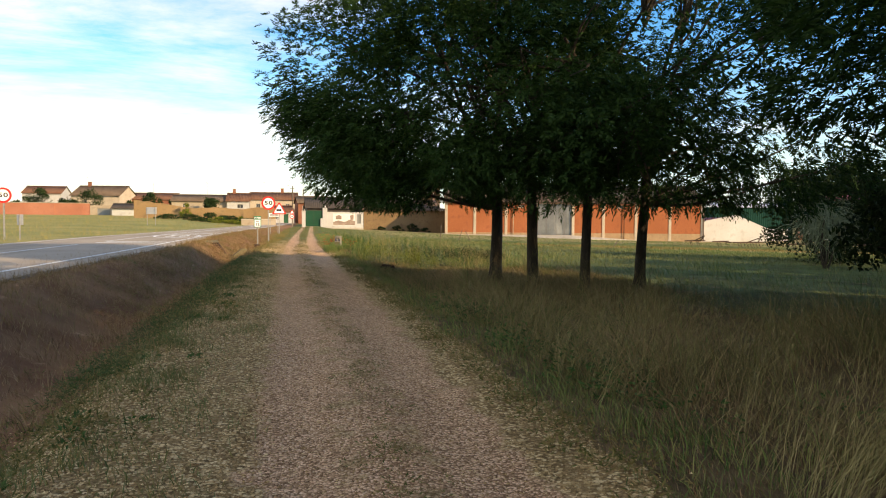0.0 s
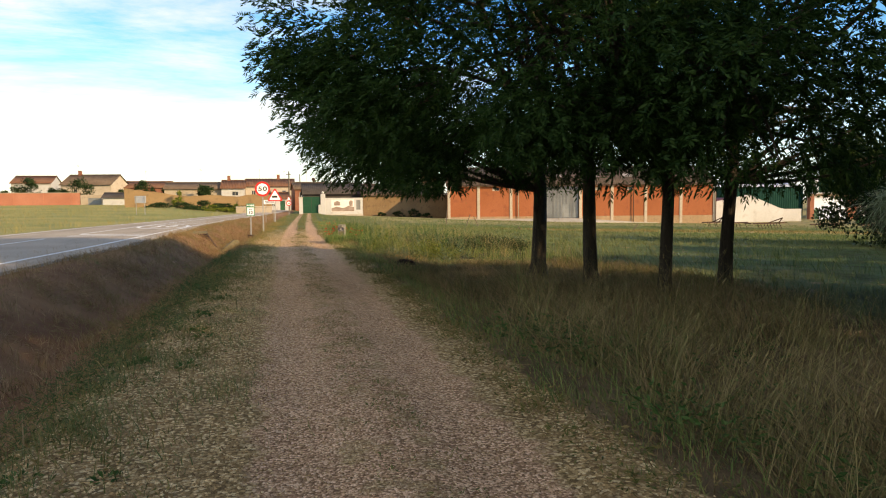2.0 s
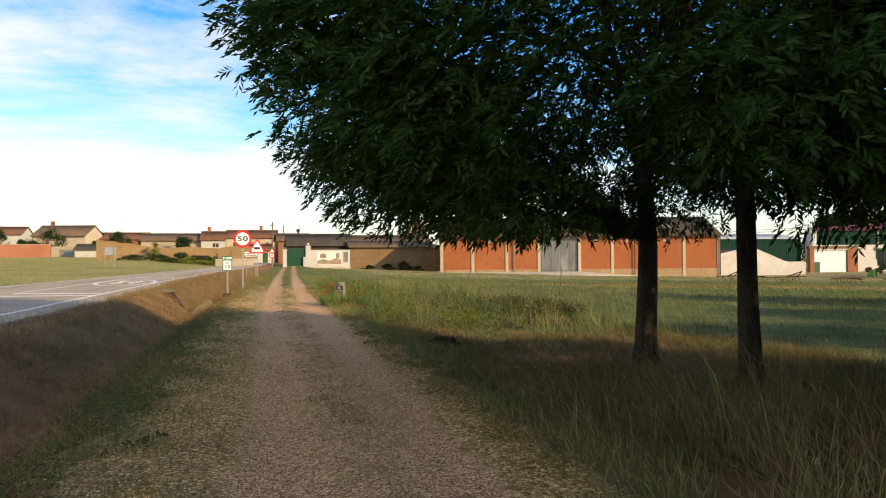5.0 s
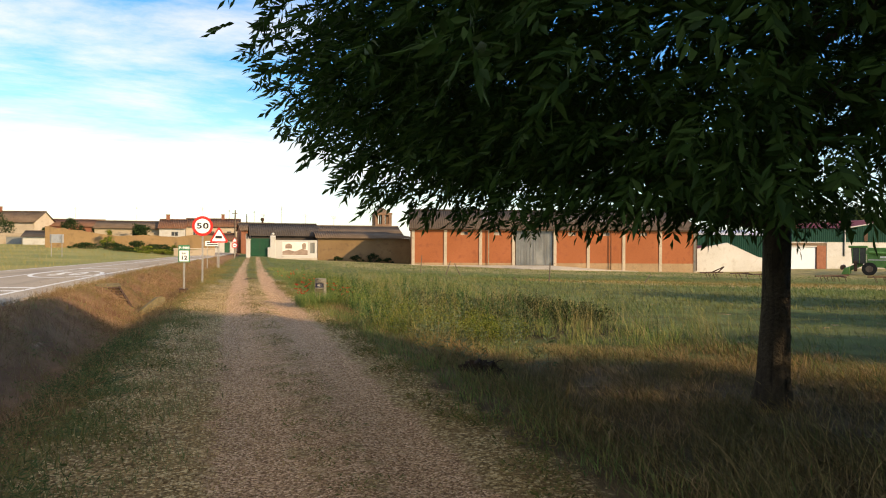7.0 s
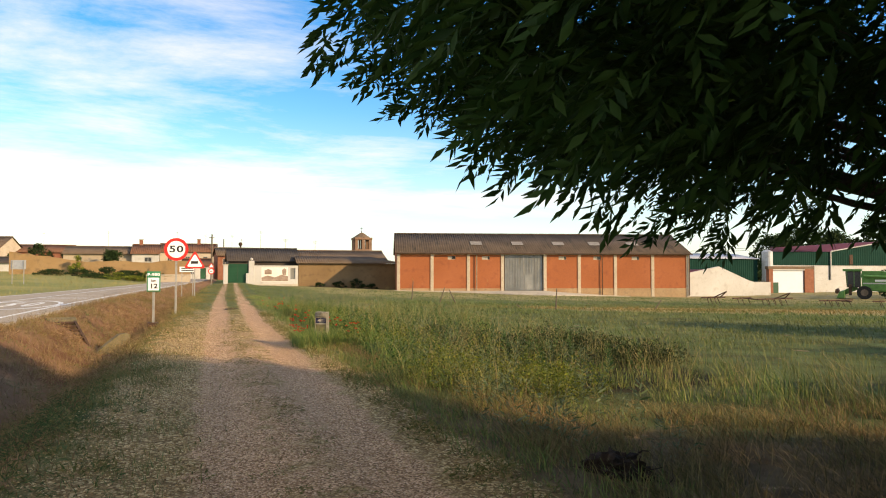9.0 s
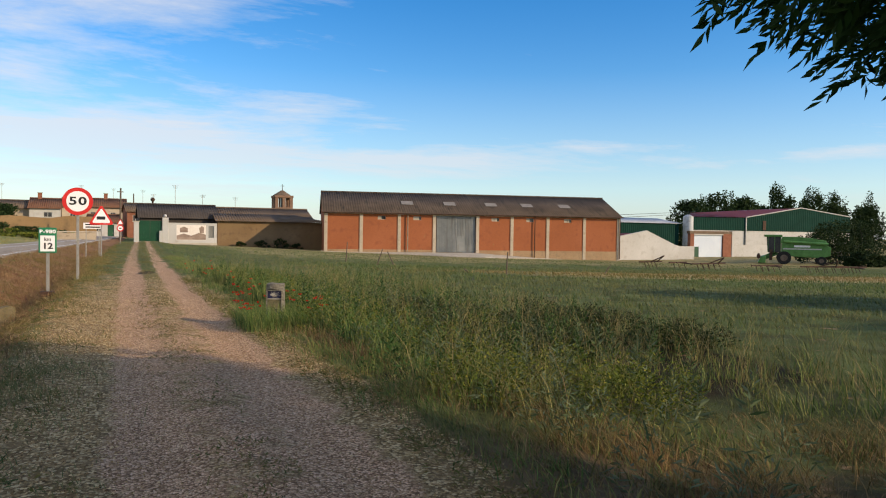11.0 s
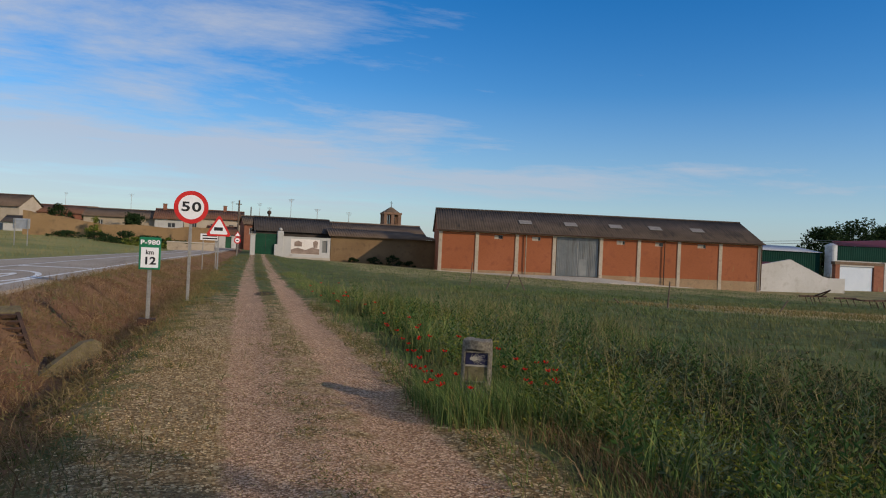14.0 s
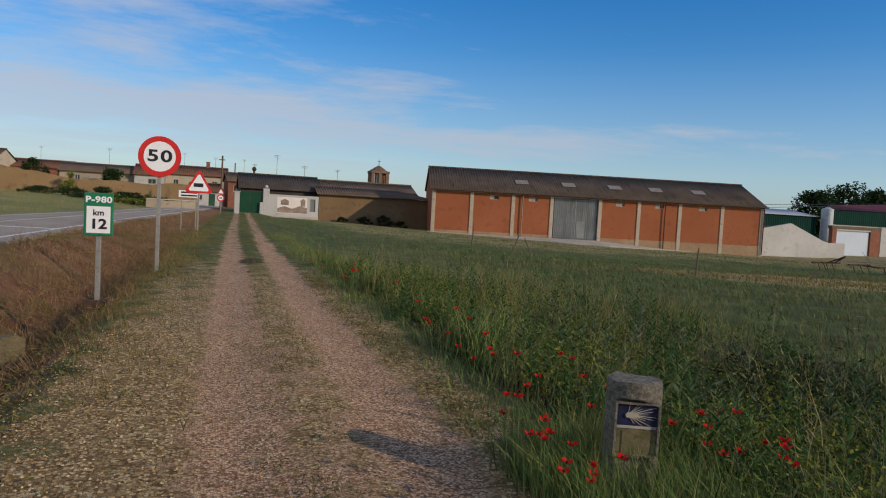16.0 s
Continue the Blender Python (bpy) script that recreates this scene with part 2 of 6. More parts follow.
M["white_wall"] = surface("white_wall", (0.3996, 0.3899, 0.3672), (0.4662, 0.4583, 0.4392), (0.3463, 0.3283, 0.2952), 0.25, 14, 0.9, bump=0.25)
M["adobe"] = surface("adobe", (0.1615, 0.102, 0.051), (0.221, 0.1445, 0.0765), (0.119, 0.0765, 0.0425), 0.35, 10, 0.95, bump=0.6, dist=0.03)
M["ochre"] = surface("ochre", (0.235, 0.148, 0.07), (0.30, 0.195, 0.098), (0.165, 0.11, 0.06), 0.25, 10, 0.95, bump=0.5, dist=0.03)
M["sand_wall"] = surface("sand_wall", (0.31, 0.25, 0.18), (0.38, 0.315, 0.235), (0.23, 0.18, 0.125), 0.4, 12, 0.95, bump=0.4)
M["red_wall"] = surface("red_wall", (0.33, 0.125, 0.075), (0.39, 0.16, 0.10), (0.28, 0.115, 0.075), 0.3, 12, 0.9, bump=0.3)
M["brick_red"] = surface("brick_red", (0.195, 0.075, 0.045), (0.27, 0.1125, 0.0675), (0.15, 0.0675, 0.045), 1.2, 22, 0.95, bump=0.5)
M["tower_brick"] = surface("tower_brick", (0.16, 0.095, 0.065), (0.22, 0.135, 0.092), (0.12, 0.08, 0.06), 0.8, 12, 0.95, bump=0.4)
M["tile_red"] = surface("tile_red", (0.1315, 0.0582, 0.0329), (0.1821, 0.091, 0.0531), (0.0759, 0.0455, 0.0303), 0.6, 9, 0.95, bump=0.5)
M["tile_brown"] = surface("tile_brown", (0.1116, 0.0756, 0.049), (0.1692, 0.1188, 0.0792), (0.0648, 0.0504, 0.036), 0.5, 9, 0.95, bump=0.5)
M["slate"] = surface("slate", (0.048, 0.038, 0.031), (0.075, 0.061, 0.05), (0.036, 0.03, 0.025), 0.5, 12, 0.9, bump=0.3)
M["green_gate"] = surface("green_gate", (0.004, 0.05, 0.022), (0.007, 0.068, 0.03), (0.005, 0.04, 0.02), 0.6, 14, 0.5, bump=0.1)
M["green_sheet"] = surface("green_sheet", (0.004125, 0.03188, 0.0234), (0.0066, 0.04125, 0.03042), (0.00495, 0.02625, 0.0195), 0.4, 14, 0.75, bump=0.1, spec=0.08)
M["red_sheet"] = surface("red_sheet", (0.1188, 0.02475, 0.024), (0.1386, 0.036, 0.0336), None, 0.4, 14, 0.6, bump=0.1)
M["grey_sheet"] = surface("grey_sheet", (0.39, 0.4125, 0.4275), (0.465, 0.48, 0.495), (0.315, 0.315, 0.315), 0.5, 14, 0.5, 0.2, bump=0.1)
M["pale_door"] = surface("pale_door", (0.476, 0.544, 0.629), (0.527, 0.5865, 0.663), None, 0.5, 14, 0.6, bump=0.05)
M["harvester_green"] = surface("harvester_green", (0.06, 0.17, 0.04), (0.10, 0.24, 0.065), (0.05, 0.11, 0.035), 1.2, 20, 0.45, bump=0.05)
M["rubber"] = surface("rubber", (0.012, 0.012, 0.012), (0.025, 0.024, 0.022), None, 5, 40, 0.9, bump=0.3)
M["rust"] = surface("rust", (0.05, 0.032, 0.024), (0.11, 0.06, 0.038), (0.03, 0.025, 0.022), 3, 30, 0.9, 0.2, bump=0.4)
M["wood_old"] = surface("wood_old", (0.10, 0.075, 0.055), (0.17, 0.13, 0.10), (0.06, 0.05, 0.04), 2, 30, 0.95, bump=0.5, stretch=(1, 1, 0.1))
M["clod"] = surface("clod", (0.0286, 0.0165, 0.0099), (0.065, 0.0374, 0.0216), (0.0156, 0.0099, 0.0063), 6, 30, 1.0, bump=1.0, dist=0.03)
M["tile_blue"] = surface("tile_blue", (0.018, 0.02, 0.058), (0.03, 0.033, 0.085), (0.01, 0.011, 0.03), 9, 40, 0.3, bump=0.02)
M["tile_pale"] = surface("tile_pale", (0.34, 0.32, 0.27), (0.46, 0.43, 0.36), None, 9, 40, 0.4, bump=0.02)
M["tile_view"] = surface("tile_view", (0.112, 0.098, 0.045), (0.224, 0.189, 0.1125), (0.042, 0.035, 0.0225), 9, 40, 0.4, bump=0.02)
M["mural_brown"] = surface("mural_brown", (0.2, 0.14, 0.11), (0.34, 0.26, 0.21), (0.10, 0.08, 0.07), 1.0, 8, 0.9, bump=0.1)
M["mural_sky"] = surface("mural_sky", (0.66, 0.60, 0.54), (0.72, 0.67, 0.62), None, 0.8, 8, 0.9, bump=0.1)
M["mound"] = blade_mat("mound", [(0.0375, 0.06, 0.011), (0.0875, 0.12, 0.0187), (0.15, 0.18, 0.0286), (0.25, 0.24, 0.044)], 0.7, 0.2)
M["feather"] = blade_mat("feather", [(0.0325, 0.06875, 0.022), (0.0585, 0.1063, 0.033), (0.091, 0.1375, 0.0495)], 0.7, 0.25)
M["turf"] = blade_mat("turf", [(0.075, 0.105, 0.038), (0.13, 0.165, 0.06), (0.19, 0.205, 0.08), (0.28, 0.225, 0.09)], 0.7, 0.25)
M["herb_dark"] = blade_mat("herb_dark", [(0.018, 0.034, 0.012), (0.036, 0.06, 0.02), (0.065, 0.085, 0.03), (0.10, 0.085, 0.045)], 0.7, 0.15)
M["mossy"] = surface("mossy", (0.10, 0.08, 0.045), (0.17, 0.14, 0.085), (0.13, 0.115, 0.03), 5.0, 30, 0.95, bump=0.9)

# ---- helpers for meshes ----
def part(name, bm, material, parent=None, label="", smooth=False):
    me = bpy.data.meshes.new(name)
    if smooth:
        for f in bm.faces:
            f.smooth = True
    bm.to_mesh(me)
    bm.free()
    me.materials.append(M[material] if isinstance(material, str) else material)
    ob = new(name, me)
    if parent is not None:
        ob.parent = parent
    return tagged(ob, label)


def raw(name, verts, faces_tri, material, parent=None, label="", smooth=False):
    """A mesh of triangles from arrays."""
    me = bpy.data.meshes.new(name)
    v, f = np.asarray(verts, np.float32).reshape(-1, 3), np.asarray(faces_tri, np.int32).reshape(-1, 3)
    me.vertices.add(len(v)), me.loops.add(f.size), me.polygons.add(len(f))
    me.vertices.foreach_set("co", v.ravel())
    me.loops.foreach_set("vertex_index", f.ravel())
    me.polygons.foreach_set("loop_start", np.arange(0, f.size, 3, dtype=np.int32))
    me.update(calc_edges=True)
    if smooth:
        me.polygons.foreach_set("use_smooth", np.ones(len(f), bool))
    me.materials.append(M[material])
    ob = new(name, me)
    if parent is not None:
        ob.parent = parent
    return tagged(ob, label)


def thing(name, m, label, category, group="", kind=""):
    ob = new(name)
    ob.matrix_world = m
    ob.empty_display_size = 0.2
    return tagged(ob, label, category, group, kind)


def box(x0, x1, y0, y1, z0, z1, bevel=0.0, bm=None):
    bm = bm or bmesh.new()
    made = bmesh.ops.create_cube(bm, size=1.0, matrix=Matrix.Translation(((x0 + x1) / 2, (y0 + y1) / 2, (z0 + z1) / 2)) @ Matrix.Diagonal((x1 - x0, y1 - y0, z1 - z0, 1)))
    if bevel:
        edges = list({e for v in made["verts"] for e in v.link_edges})
        bmesh.ops.bevel(bm, geom=edges, offset=bevel, segments=2, affect="EDGES", profile=0.5)
    return bm


def rod(a, b, r0, r1=None, sides=12, bm=None):
    bm = bm or bmesh.new()
    a, b = Vector(a), Vector(b)
    m = Matrix.Translation((a + b) / 2) @ (b - a).to_track_quat("Z", "Y").to_matrix().to_4x4()
    bmesh.ops.create_cone(bm, cap_ends=True, segments=sides, radius1=r0, radius2=r0 if r1 is None else r1, depth=(b - a).length, matrix=m)
    return bm


def slab(outline, y0, y1, bm=None):
    """An upright plate: an outline in x and z, from y0 to y1."""
    bm = bm or bmesh.new()
    front = [bm.verts.new((x, y0, z)) for x, z in outline]
    rear = [bm.verts.new((x, y1, z)) for x, z in outline]
    n = len(outline)
    bm.faces.new(front)
    bm.faces.new(rear[::-1])
    for i in range(n):
        bm.faces.new((front[i], rear[i], rear[(i + 1) % n], front[(i + 1) % n]))
    bmesh.ops.recalc_face_normals(bm, faces=bm.faces)
    return bm


def disc(r, y0, y1, cz, sides=48):
    return slab([(r * math.cos(2 * math.pi * i / sides), cz + r * math.sin(2 * math.pi * i / sides)) for i in range(sides)], y0, y1)


def lettering(name, text, size, x, y, z, material, parent, bold=0.0, spacing=1.0):
    cu = bpy.data.curves.new(name, "FONT")
    cu.body, cu.size, cu.align_x, cu.align_y, cu.extrude, cu.offset = text, size, "CENTER", "CENTER", 0.002, bold
    cu.space_character = spacing
    ob = bpy.data.objects.new(name, cu)
    scene.collection.objects.link(ob)
    me = bpy.data.meshes.new_from_object(ob.evaluated_get(bpy.context.evaluated_depsgraph_get()))
    bpy.data.objects.remove(ob)
    me.materials.clear()
    me.materials.append(M[material])
    me.transform(Matrix.Translation((x, y, z)) @ Matrix.Rotation(radians(90), 4, "X"))
    made = new(name, me)
    made.parent = parent
    return made


def smooth_step(a, b, v):
    u = np.clip((np.asarray(v, float) - a) / (b - a), 0, 1)
    return u * u * (3 - 2 * u)


# ---- ground: the track runs along y, a ditch and a road on its left, the field on its right ----
def track_mid(y):
    return np.interp(y, [0, 26, 33, 40, 51, 61, 75, 100, 130], [0.62, 0.70, 0.80, 0.95, 1.22, 1.54, 2.05, 3.0, 4.2])


def road_line(y):
    return np.interp(y, [-200, -60, 17, 28, 47, 68, 84, 100, 130, 300], [-14, -8.6, -6.0, -5.4, -4.8, -3.5, -2.0, -0.8, 1.0, 12]) - 0.45


def road_near(y):
    return road_line(y) + np.interp(y, [30, 60], [0.9, 0.45])


def road_far(y):
    return np.interp(y, [-200, -60, 17, 28, 47, 62, 83, 99, 130, 300], [-22, -16.4, -14.0, -13.2, -11.6, -9.6, -6.9, -5.4, -3.6, 7])


def ripple(x, y):
    return (np.sin(x * 1.7 + 1.3 * np.sin(y * 0.6)) * np.sin(y * 1.1 + np.sin(x * 0.9)) + 0.5 * np.sin(x * 4.1 + y * 2.3) * np.sin(y * 3.7 - x)) * 0.5


def ground_z(x, y):
    x, y = np.asarray(x, float), np.asarray(y, float)
    mid, near, far = track_mid(y), road_near(y), road_far(y)
    d = x - mid
    # right: verge, then the lower field
    right = -0.30 * smooth_step(1.3, 3.8, d) - 0.022 * np.clip(x - 5, 0, 90) * smooth_step(20, 70, y + x * 0.5)
    right = right - (0.24 * smooth_step(46, 66, y) * smooth_step(8, 26, x) + 0.1 * smooth_step(76, 92, y + 0.25 * (x - 35)) * smooth_step(24, 38, x)) * smooth_step(82, 62, x)
    # left: down into the ditch and up to the road's shoulder
    deep = 0.42 * smooth_step(58, 42, y) + 0.2 * smooth_step(100, 60, y)
    lip = -1.9
    bottom = mid * 0 + (near + 0.6 + mid + lip) / 2 + 0.25
    down = -deep * smooth_step(0, 1, (mid + lip - x) / np.maximum(mid + lip - bottom, 0.3))
    rise = -deep + (deep + 0.18) * smooth_step(0, 1, (bottom - x) / np.maximum(bottom - near - 0.6, 0.3))
    left = np.where(x > bottom, down, rise)
    beyond = 0.16 + 0.013 * np.clip(y - 50, 0, 110) * smooth_step(0, 12, far - x)
    left = np.where(x < far, beyond, left)
    z = np.where(d > 0, right, left)
    rough_bit = np.where((d > -0.95) & (d < 0.95), 0.012, np.where((x < near + 0.4) & (x > far - 0.3), 0.0, np.where(d < 0, 0.02, 0.045)))
    z = z + rough_bit * ripple(x, y) + 0.03 * np.exp(-(d / 0.3) ** 2) - 0.02 * np.exp(-((np.abs(d) - 0.6) / 0.25) ** 2)
    under = (x < near + 0.12) & (x > far - 0.12)
    return np.where(under, 0.10, z)


def lines(*spans):
    out = []
    for a, b, step in spans:
        out += list(np.arange(a, b - 1e-6, step))
    return np.array(out + [spans[-1][1]])


gx = lines((-2400, -400, 500), (-400, -100, 50), (-100, -20, 5), (-20, -9, 0.5), (-9, 4.6, 0.11), (4.6, 24, 0.6), (24, 120, 4), (120, 400, 40), (400, 2400, 500))
gy = lines((-1500, -300, 300), (-300, -40, 20), (-40, -4, 2), (-4, 62, 0.33), (62, 130, 1.5), (130, 400, 15), (400, 3600, 400))
GX, GY = np.meshgrid(gx, gy)
GZ = ground_z(GX, GY)
me = bpy.data.meshes.new("ground")
nx, ny = len(gx), len(gy)
idx = np.arange(nx * ny).reshape(ny, nx)
quads = np.stack([idx[:-1, :-1], idx[:-1, 1:], idx[1:, 1:], idx[1:, :-1]], -1).reshape(-1, 4)
me.vertices.add(nx * ny), me.loops.add(quads.size), me.polygons.add(len(quads))
me.vertices.foreach_set("co", np.stack([GX, GY, GZ], -1).astype(np.float32).ravel())
me.loops.foreach_set("vertex_index", quads.astype(np.int32).ravel())
me.polygons.foreach_set("loop_start", np.arange(0, quads.size, 4, dtype=np.int32))
me.polygons.foreach_set("use_smooth", np.ones(len(quads), bool))
me.update(calc_edges=True)
across = GX - track_mid(GY)
worn = (1 - 0.4 * smooth_step(40, 62, GY)) * np.maximum(np.exp(-((np.abs(across) - 0.55) / 0.34) ** 4), 0.78 * np.exp(-(across / 0.45) ** 2) * smooth_step(46, 22, GY))
kinds = {
    "gravel": worn,
    "stony": smooth_step(-2.6, -1.3, across + 0.5 * smooth_step(14, 6, GY)) * smooth_step(1.75, 1.2, across) * (1 - 0.8 * smooth_step(32, 52, GY)),
    "damp": np.exp(-((across + 0.12) / 0.32) ** 2 - ((GY - 45.5) / 0.9) ** 2),
    "ditch": smooth_step(-1.7, -2.6, across + 0.4 * smooth_step(14, 6, GY)) * (GX > road_far(GY)),
    "mown": smooth_step(36, 44, GY) * smooth_step(68, 56, GY) * smooth_step(12, 30, GX) * smooth_step(8, 1.5, np.abs(GY - 52 + (GX - 25) * 0.12)) + 0.55 * smooth_step(62, 78, GY) * smooth_step(6, 12, GX),
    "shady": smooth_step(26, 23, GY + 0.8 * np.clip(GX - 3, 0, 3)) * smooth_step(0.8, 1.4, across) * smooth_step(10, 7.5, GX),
    "litter_shade": smooth_step(1.4, 2.1, across) * smooth_step(9.5, 8, GX) * smooth_step(24, 27, GY) * smooth_step(47, 42, GY),
    "meadow": (GX < road_far(GY)).astype(float),
}
for key, values in kinds.items():
    at = me.attributes.new(key, "FLOAT", "POINT")
    at.data.foreach_set("value", np.asarray(values, np.float32).ravel())
ground = tagged(new("ground", me), "gravel track, dry ditch and grassy fields on flat land", "ground", kind="structure")

m, nodes, links, bsdf = shade("earth", 0.95, 0.0, 0.1)


def mask(key, spread=0.5, scale=3.0, cut=0.5):
    a = nodes.new("ShaderNodeAttribute")
    a.attribute_name = key
    add = nodes.new("ShaderNodeMath")
    add.operation = "MULTIPLY_ADD"
    links.new(noisy(nodes, links, scale, 7.0, 0.3, 0.7), add.inputs[0])
    add.inputs[1].default_value = spread
    links.new(a.outputs["Fac"], add.inputs[2])
    r = nodes.new("ShaderNodeMapRange")
    r.inputs[1].default_value, r.inputs[2].default_value = cut + spread / 2 - 0.18, cut + spread / 2 + 0.18
    links.new(add.outputs[0], r.inputs[0])
    return r.outputs[0]


def chips(scale, c1, c2, c3):
    """Small stones: a colour for each cell."""
    v = nodes.new("ShaderNodeTexVoronoi")
    v.inputs["Scale"].default_value = scale
    tc = nodes.new("ShaderNodeTexCoord")
    links.new(tc.outputs["Object"], v.inputs["Vector"])
    s = nodes.new("ShaderNodeSeparateColor")
    links.new(v.outputs["Color"], s.inputs[0])
    ramp = nodes.new("ShaderNodeValToRGB")
    ramp.color_ramp.elements.new(0.5)
    for e, c, p in zip(ramp.color_ramp.elements, (c1, c2, c3), (0.0, 0.6, 1.0)):
        e.color, e.position = rgb(c), p
    links.new(s.outputs[0], ramp.inputs[0])
    # each cell darkens towards its edge
    joint = nodes.new("ShaderNodeMapRange")
    joint.inputs[1].default_value, joint.inputs[2].default_value = 0.5, 0.85
    links.new(v.outputs["Distance"], joint.inputs[0])
    return mixing(nodes, links, joint.outputs[0], ramp.outputs[0], (c1[0] * 0.8, c1[1] * 0.8, c1[2] * 0.8)), v.outputs["Distance"]


field = mixing(nodes, links, noisy(nodes, links, 0.06, 5, 0.4, 0.6), (0.10, 0.142, 0.05), (0.165, 0.192, 0.072))
field = mixing(nodes, links, noisy(nodes, links, 1.1, 8, 0.35, 0.7), field, (0.055, 0.062, 0.022))
meadow = mixing(nodes, links, noisy(nodes, links, 0.12, 5, 0.4, 0.6), (0.30, 0.27, 0.105), (0.20, 0.22, 0.08))
brown = mixing(nodes, links, noisy(nodes, links, 0.8, 7, 0.35, 0.65), (0.17, 0.082, 0.045), (0.30, 0.17, 0.09))
pale, cells = chips(40.0, (0.18, 0.115, 0.0492), (0.50, 0.335, 0.1558), (0.82, 0.65, 0.369))
pink, cells2 = chips(60.0, (0.24, 0.13, 0.068), (0.68, 0.415, 0.245), (0.92, 0.67, 0.45))
soil = mixing(nodes, links, noisy(nodes, links, 2.2, 7, 0.35, 0.65), (0.22, 0.135, 0.0615), (0.34, 0.23, 0.1107))
stony = mixing(nodes, links, noisy(nodes, links, 4.5, 8, 0.5, 0.72), pale, soil)
col = mixing(nodes, links, mask("meadow", 0.2), field, meadow)
col = mixing(nodes, links, mask("mown", 0.5, 0.5), col, (0.34, 0.27, 0.13))
# litter colour, taken near black to paint the shade between tall grass blades
col = mixing(nodes, links, mask("litter_shade", 0.3, 1.0), col, (0.032, 0.029, 0.014))
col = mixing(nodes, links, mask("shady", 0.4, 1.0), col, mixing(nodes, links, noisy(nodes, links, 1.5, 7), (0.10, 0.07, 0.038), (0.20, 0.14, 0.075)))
col = mixing(nodes, links, mask("ditch", 0.5, 1.2), col, brown)
col = mixing(nodes, links, mask("stony", 0.8, 2.0), col, stony)
col = mixing(nodes, links, mask("gravel", 1.0, 2.2), col, pink)
col = mixing(nodes, links, mask("damp", 0.3, 4.0), col, (0.07, 0.05, 0.035))
col = mixing(nodes, links, mixing(nodes, links, noisy(nodes, links, 0.5, 5, 0.5, 0.8), (0, 0, 0), (0.3, 0.3, 0.3)), col, (0.14, 0.105, 0.075))
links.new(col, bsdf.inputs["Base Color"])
stones_up = mixing(nodes, links, 0.4, mixing(nodes, links, cells2, (1, 1, 1), (0, 0, 0)), noisy(nodes, links, 70, 6))
bumped(nodes, links, bsdf, stones_up, 1.0, 0.022)
me.materials.append(m)

# ---- road ----
ys = np.concatenate([np.arange(-120, 120, 1.5), np.arange(120, 300, 6)])
bm = bmesh.new()
rows = []
for y in ys:
    a, b = float(road_far(y)), float(road_near(y))
    rows.append([bm.verts.new((a, y, 0.02)), bm.verts.new((a + 0.05, y, 0.195)), bm.verts.new(((a + b) / 2, y, 0.24)), bm.verts.new((b - 0.05, y, 0.195)), bm.verts.new((b, y, 0.02))])
for r0, r1 in zip(rows, rows[1:]):
    for i in range(4):
        bm.faces.new((r0[i], r0[i + 1], r1[i + 1], r1[i]))
road = part("road", bm, "asphalt", None, "grey asphalt country road with worn white markings")
tagged(road, "", "road", kind="structure")


def road_z(x, y):
    a, b = float(road_far(y)), float(road_near(y))
    return 0.24 - 0.045 * abs(2 * (x - (a + b) / 2) / (b - a))


def strip(x_of, y0, y1, w, step=1.5):
    bm = bmesh.new()
    prev = None
    for y in np.arange(y0, y1 + 1e-6, step):
        x = float(x_of(y))
        cur = [bm.verts.new((x - w / 2, y, road_z(x - w / 2, y) + 0.006)), bm.verts.new((x + w / 2, y, road_z(x + w / 2, y) + 0.006))]
        if prev:
            bm.faces.new((prev[0], prev[1], cur[1], cur[0]))
        prev = cur
    return bm


def bar(x0, x1, y0, y1):
    bm = bmesh.new()
    xs = np.linspace(x0, x1, 6)
    lo = [bm.verts.new((x, y0, road_z(x, y0) + 0.007)) for x in xs]
    hi = [bm.verts.new((x, y1, road_z(x, y1) + 0.007)) for x in xs]
    for i in range(5):
        bm.faces.new((lo[i], lo[i + 1], hi[i + 1], hi[i]))
    return bm


part("edge_line", strip(road_line, -60, 118, 0.14), "paint_road", road)
part("edge_line", strip(lambda y: road_far(y) + 0.45, -60, 118, 0.14), "paint_road", road)
part("centre_line", strip(lambda y: (road_near(y) + road_far(y)) / 2, -60, 34, 0.12), "paint_road", road)
part("centre_line", strip(lambda y: (road_near(y) + road_far(y)) / 2, 37, 118, 0.12), "paint_road", road)
for y in (35.0, 36.5, 53.6):
    part("cross_bar", bar(float(road_far(y) + road_near(y)) / 2 + 0.1, float(road_line(y)) - 0.05, y, y + 0.4), "paint_road", road)
# speed roundel painted in the lane
bm = bmesh.new()
rings = []
for i in range(49):
    a = 2 * math.pi * i / 48
    for k, (rx, ry) in enumerate(((1.35, 3.6), (1.18, 3.3))):
        x, y = -6.7 + rx * math.cos(a), 47.0 + ry * math.sin(a)
        rings.append(bm.verts.new((x, y, road_z(x, y) + 0.008)))
for i in range(48):
    bm.faces.new((rings[2 * i], rings[2 * i + 1], rings[2 * i + 3], rings[2 * i + 2]))
part("roundel", bm, "paint_road", road)
for k, ch in enumerate("50"):
    ob = lettering("painted_number", ch, 1.0, 0, 0, 0, "paint_road", road, 0.02)
    ob.data.transform(Matrix.Translation((-7.05 + 0.75 * k, 47.0, 0.232)) @ Matrix.Diagonal((1.0, 4.6, 1, 1)) @ Matrix.Rotation(radians(-90), 4, "X"))

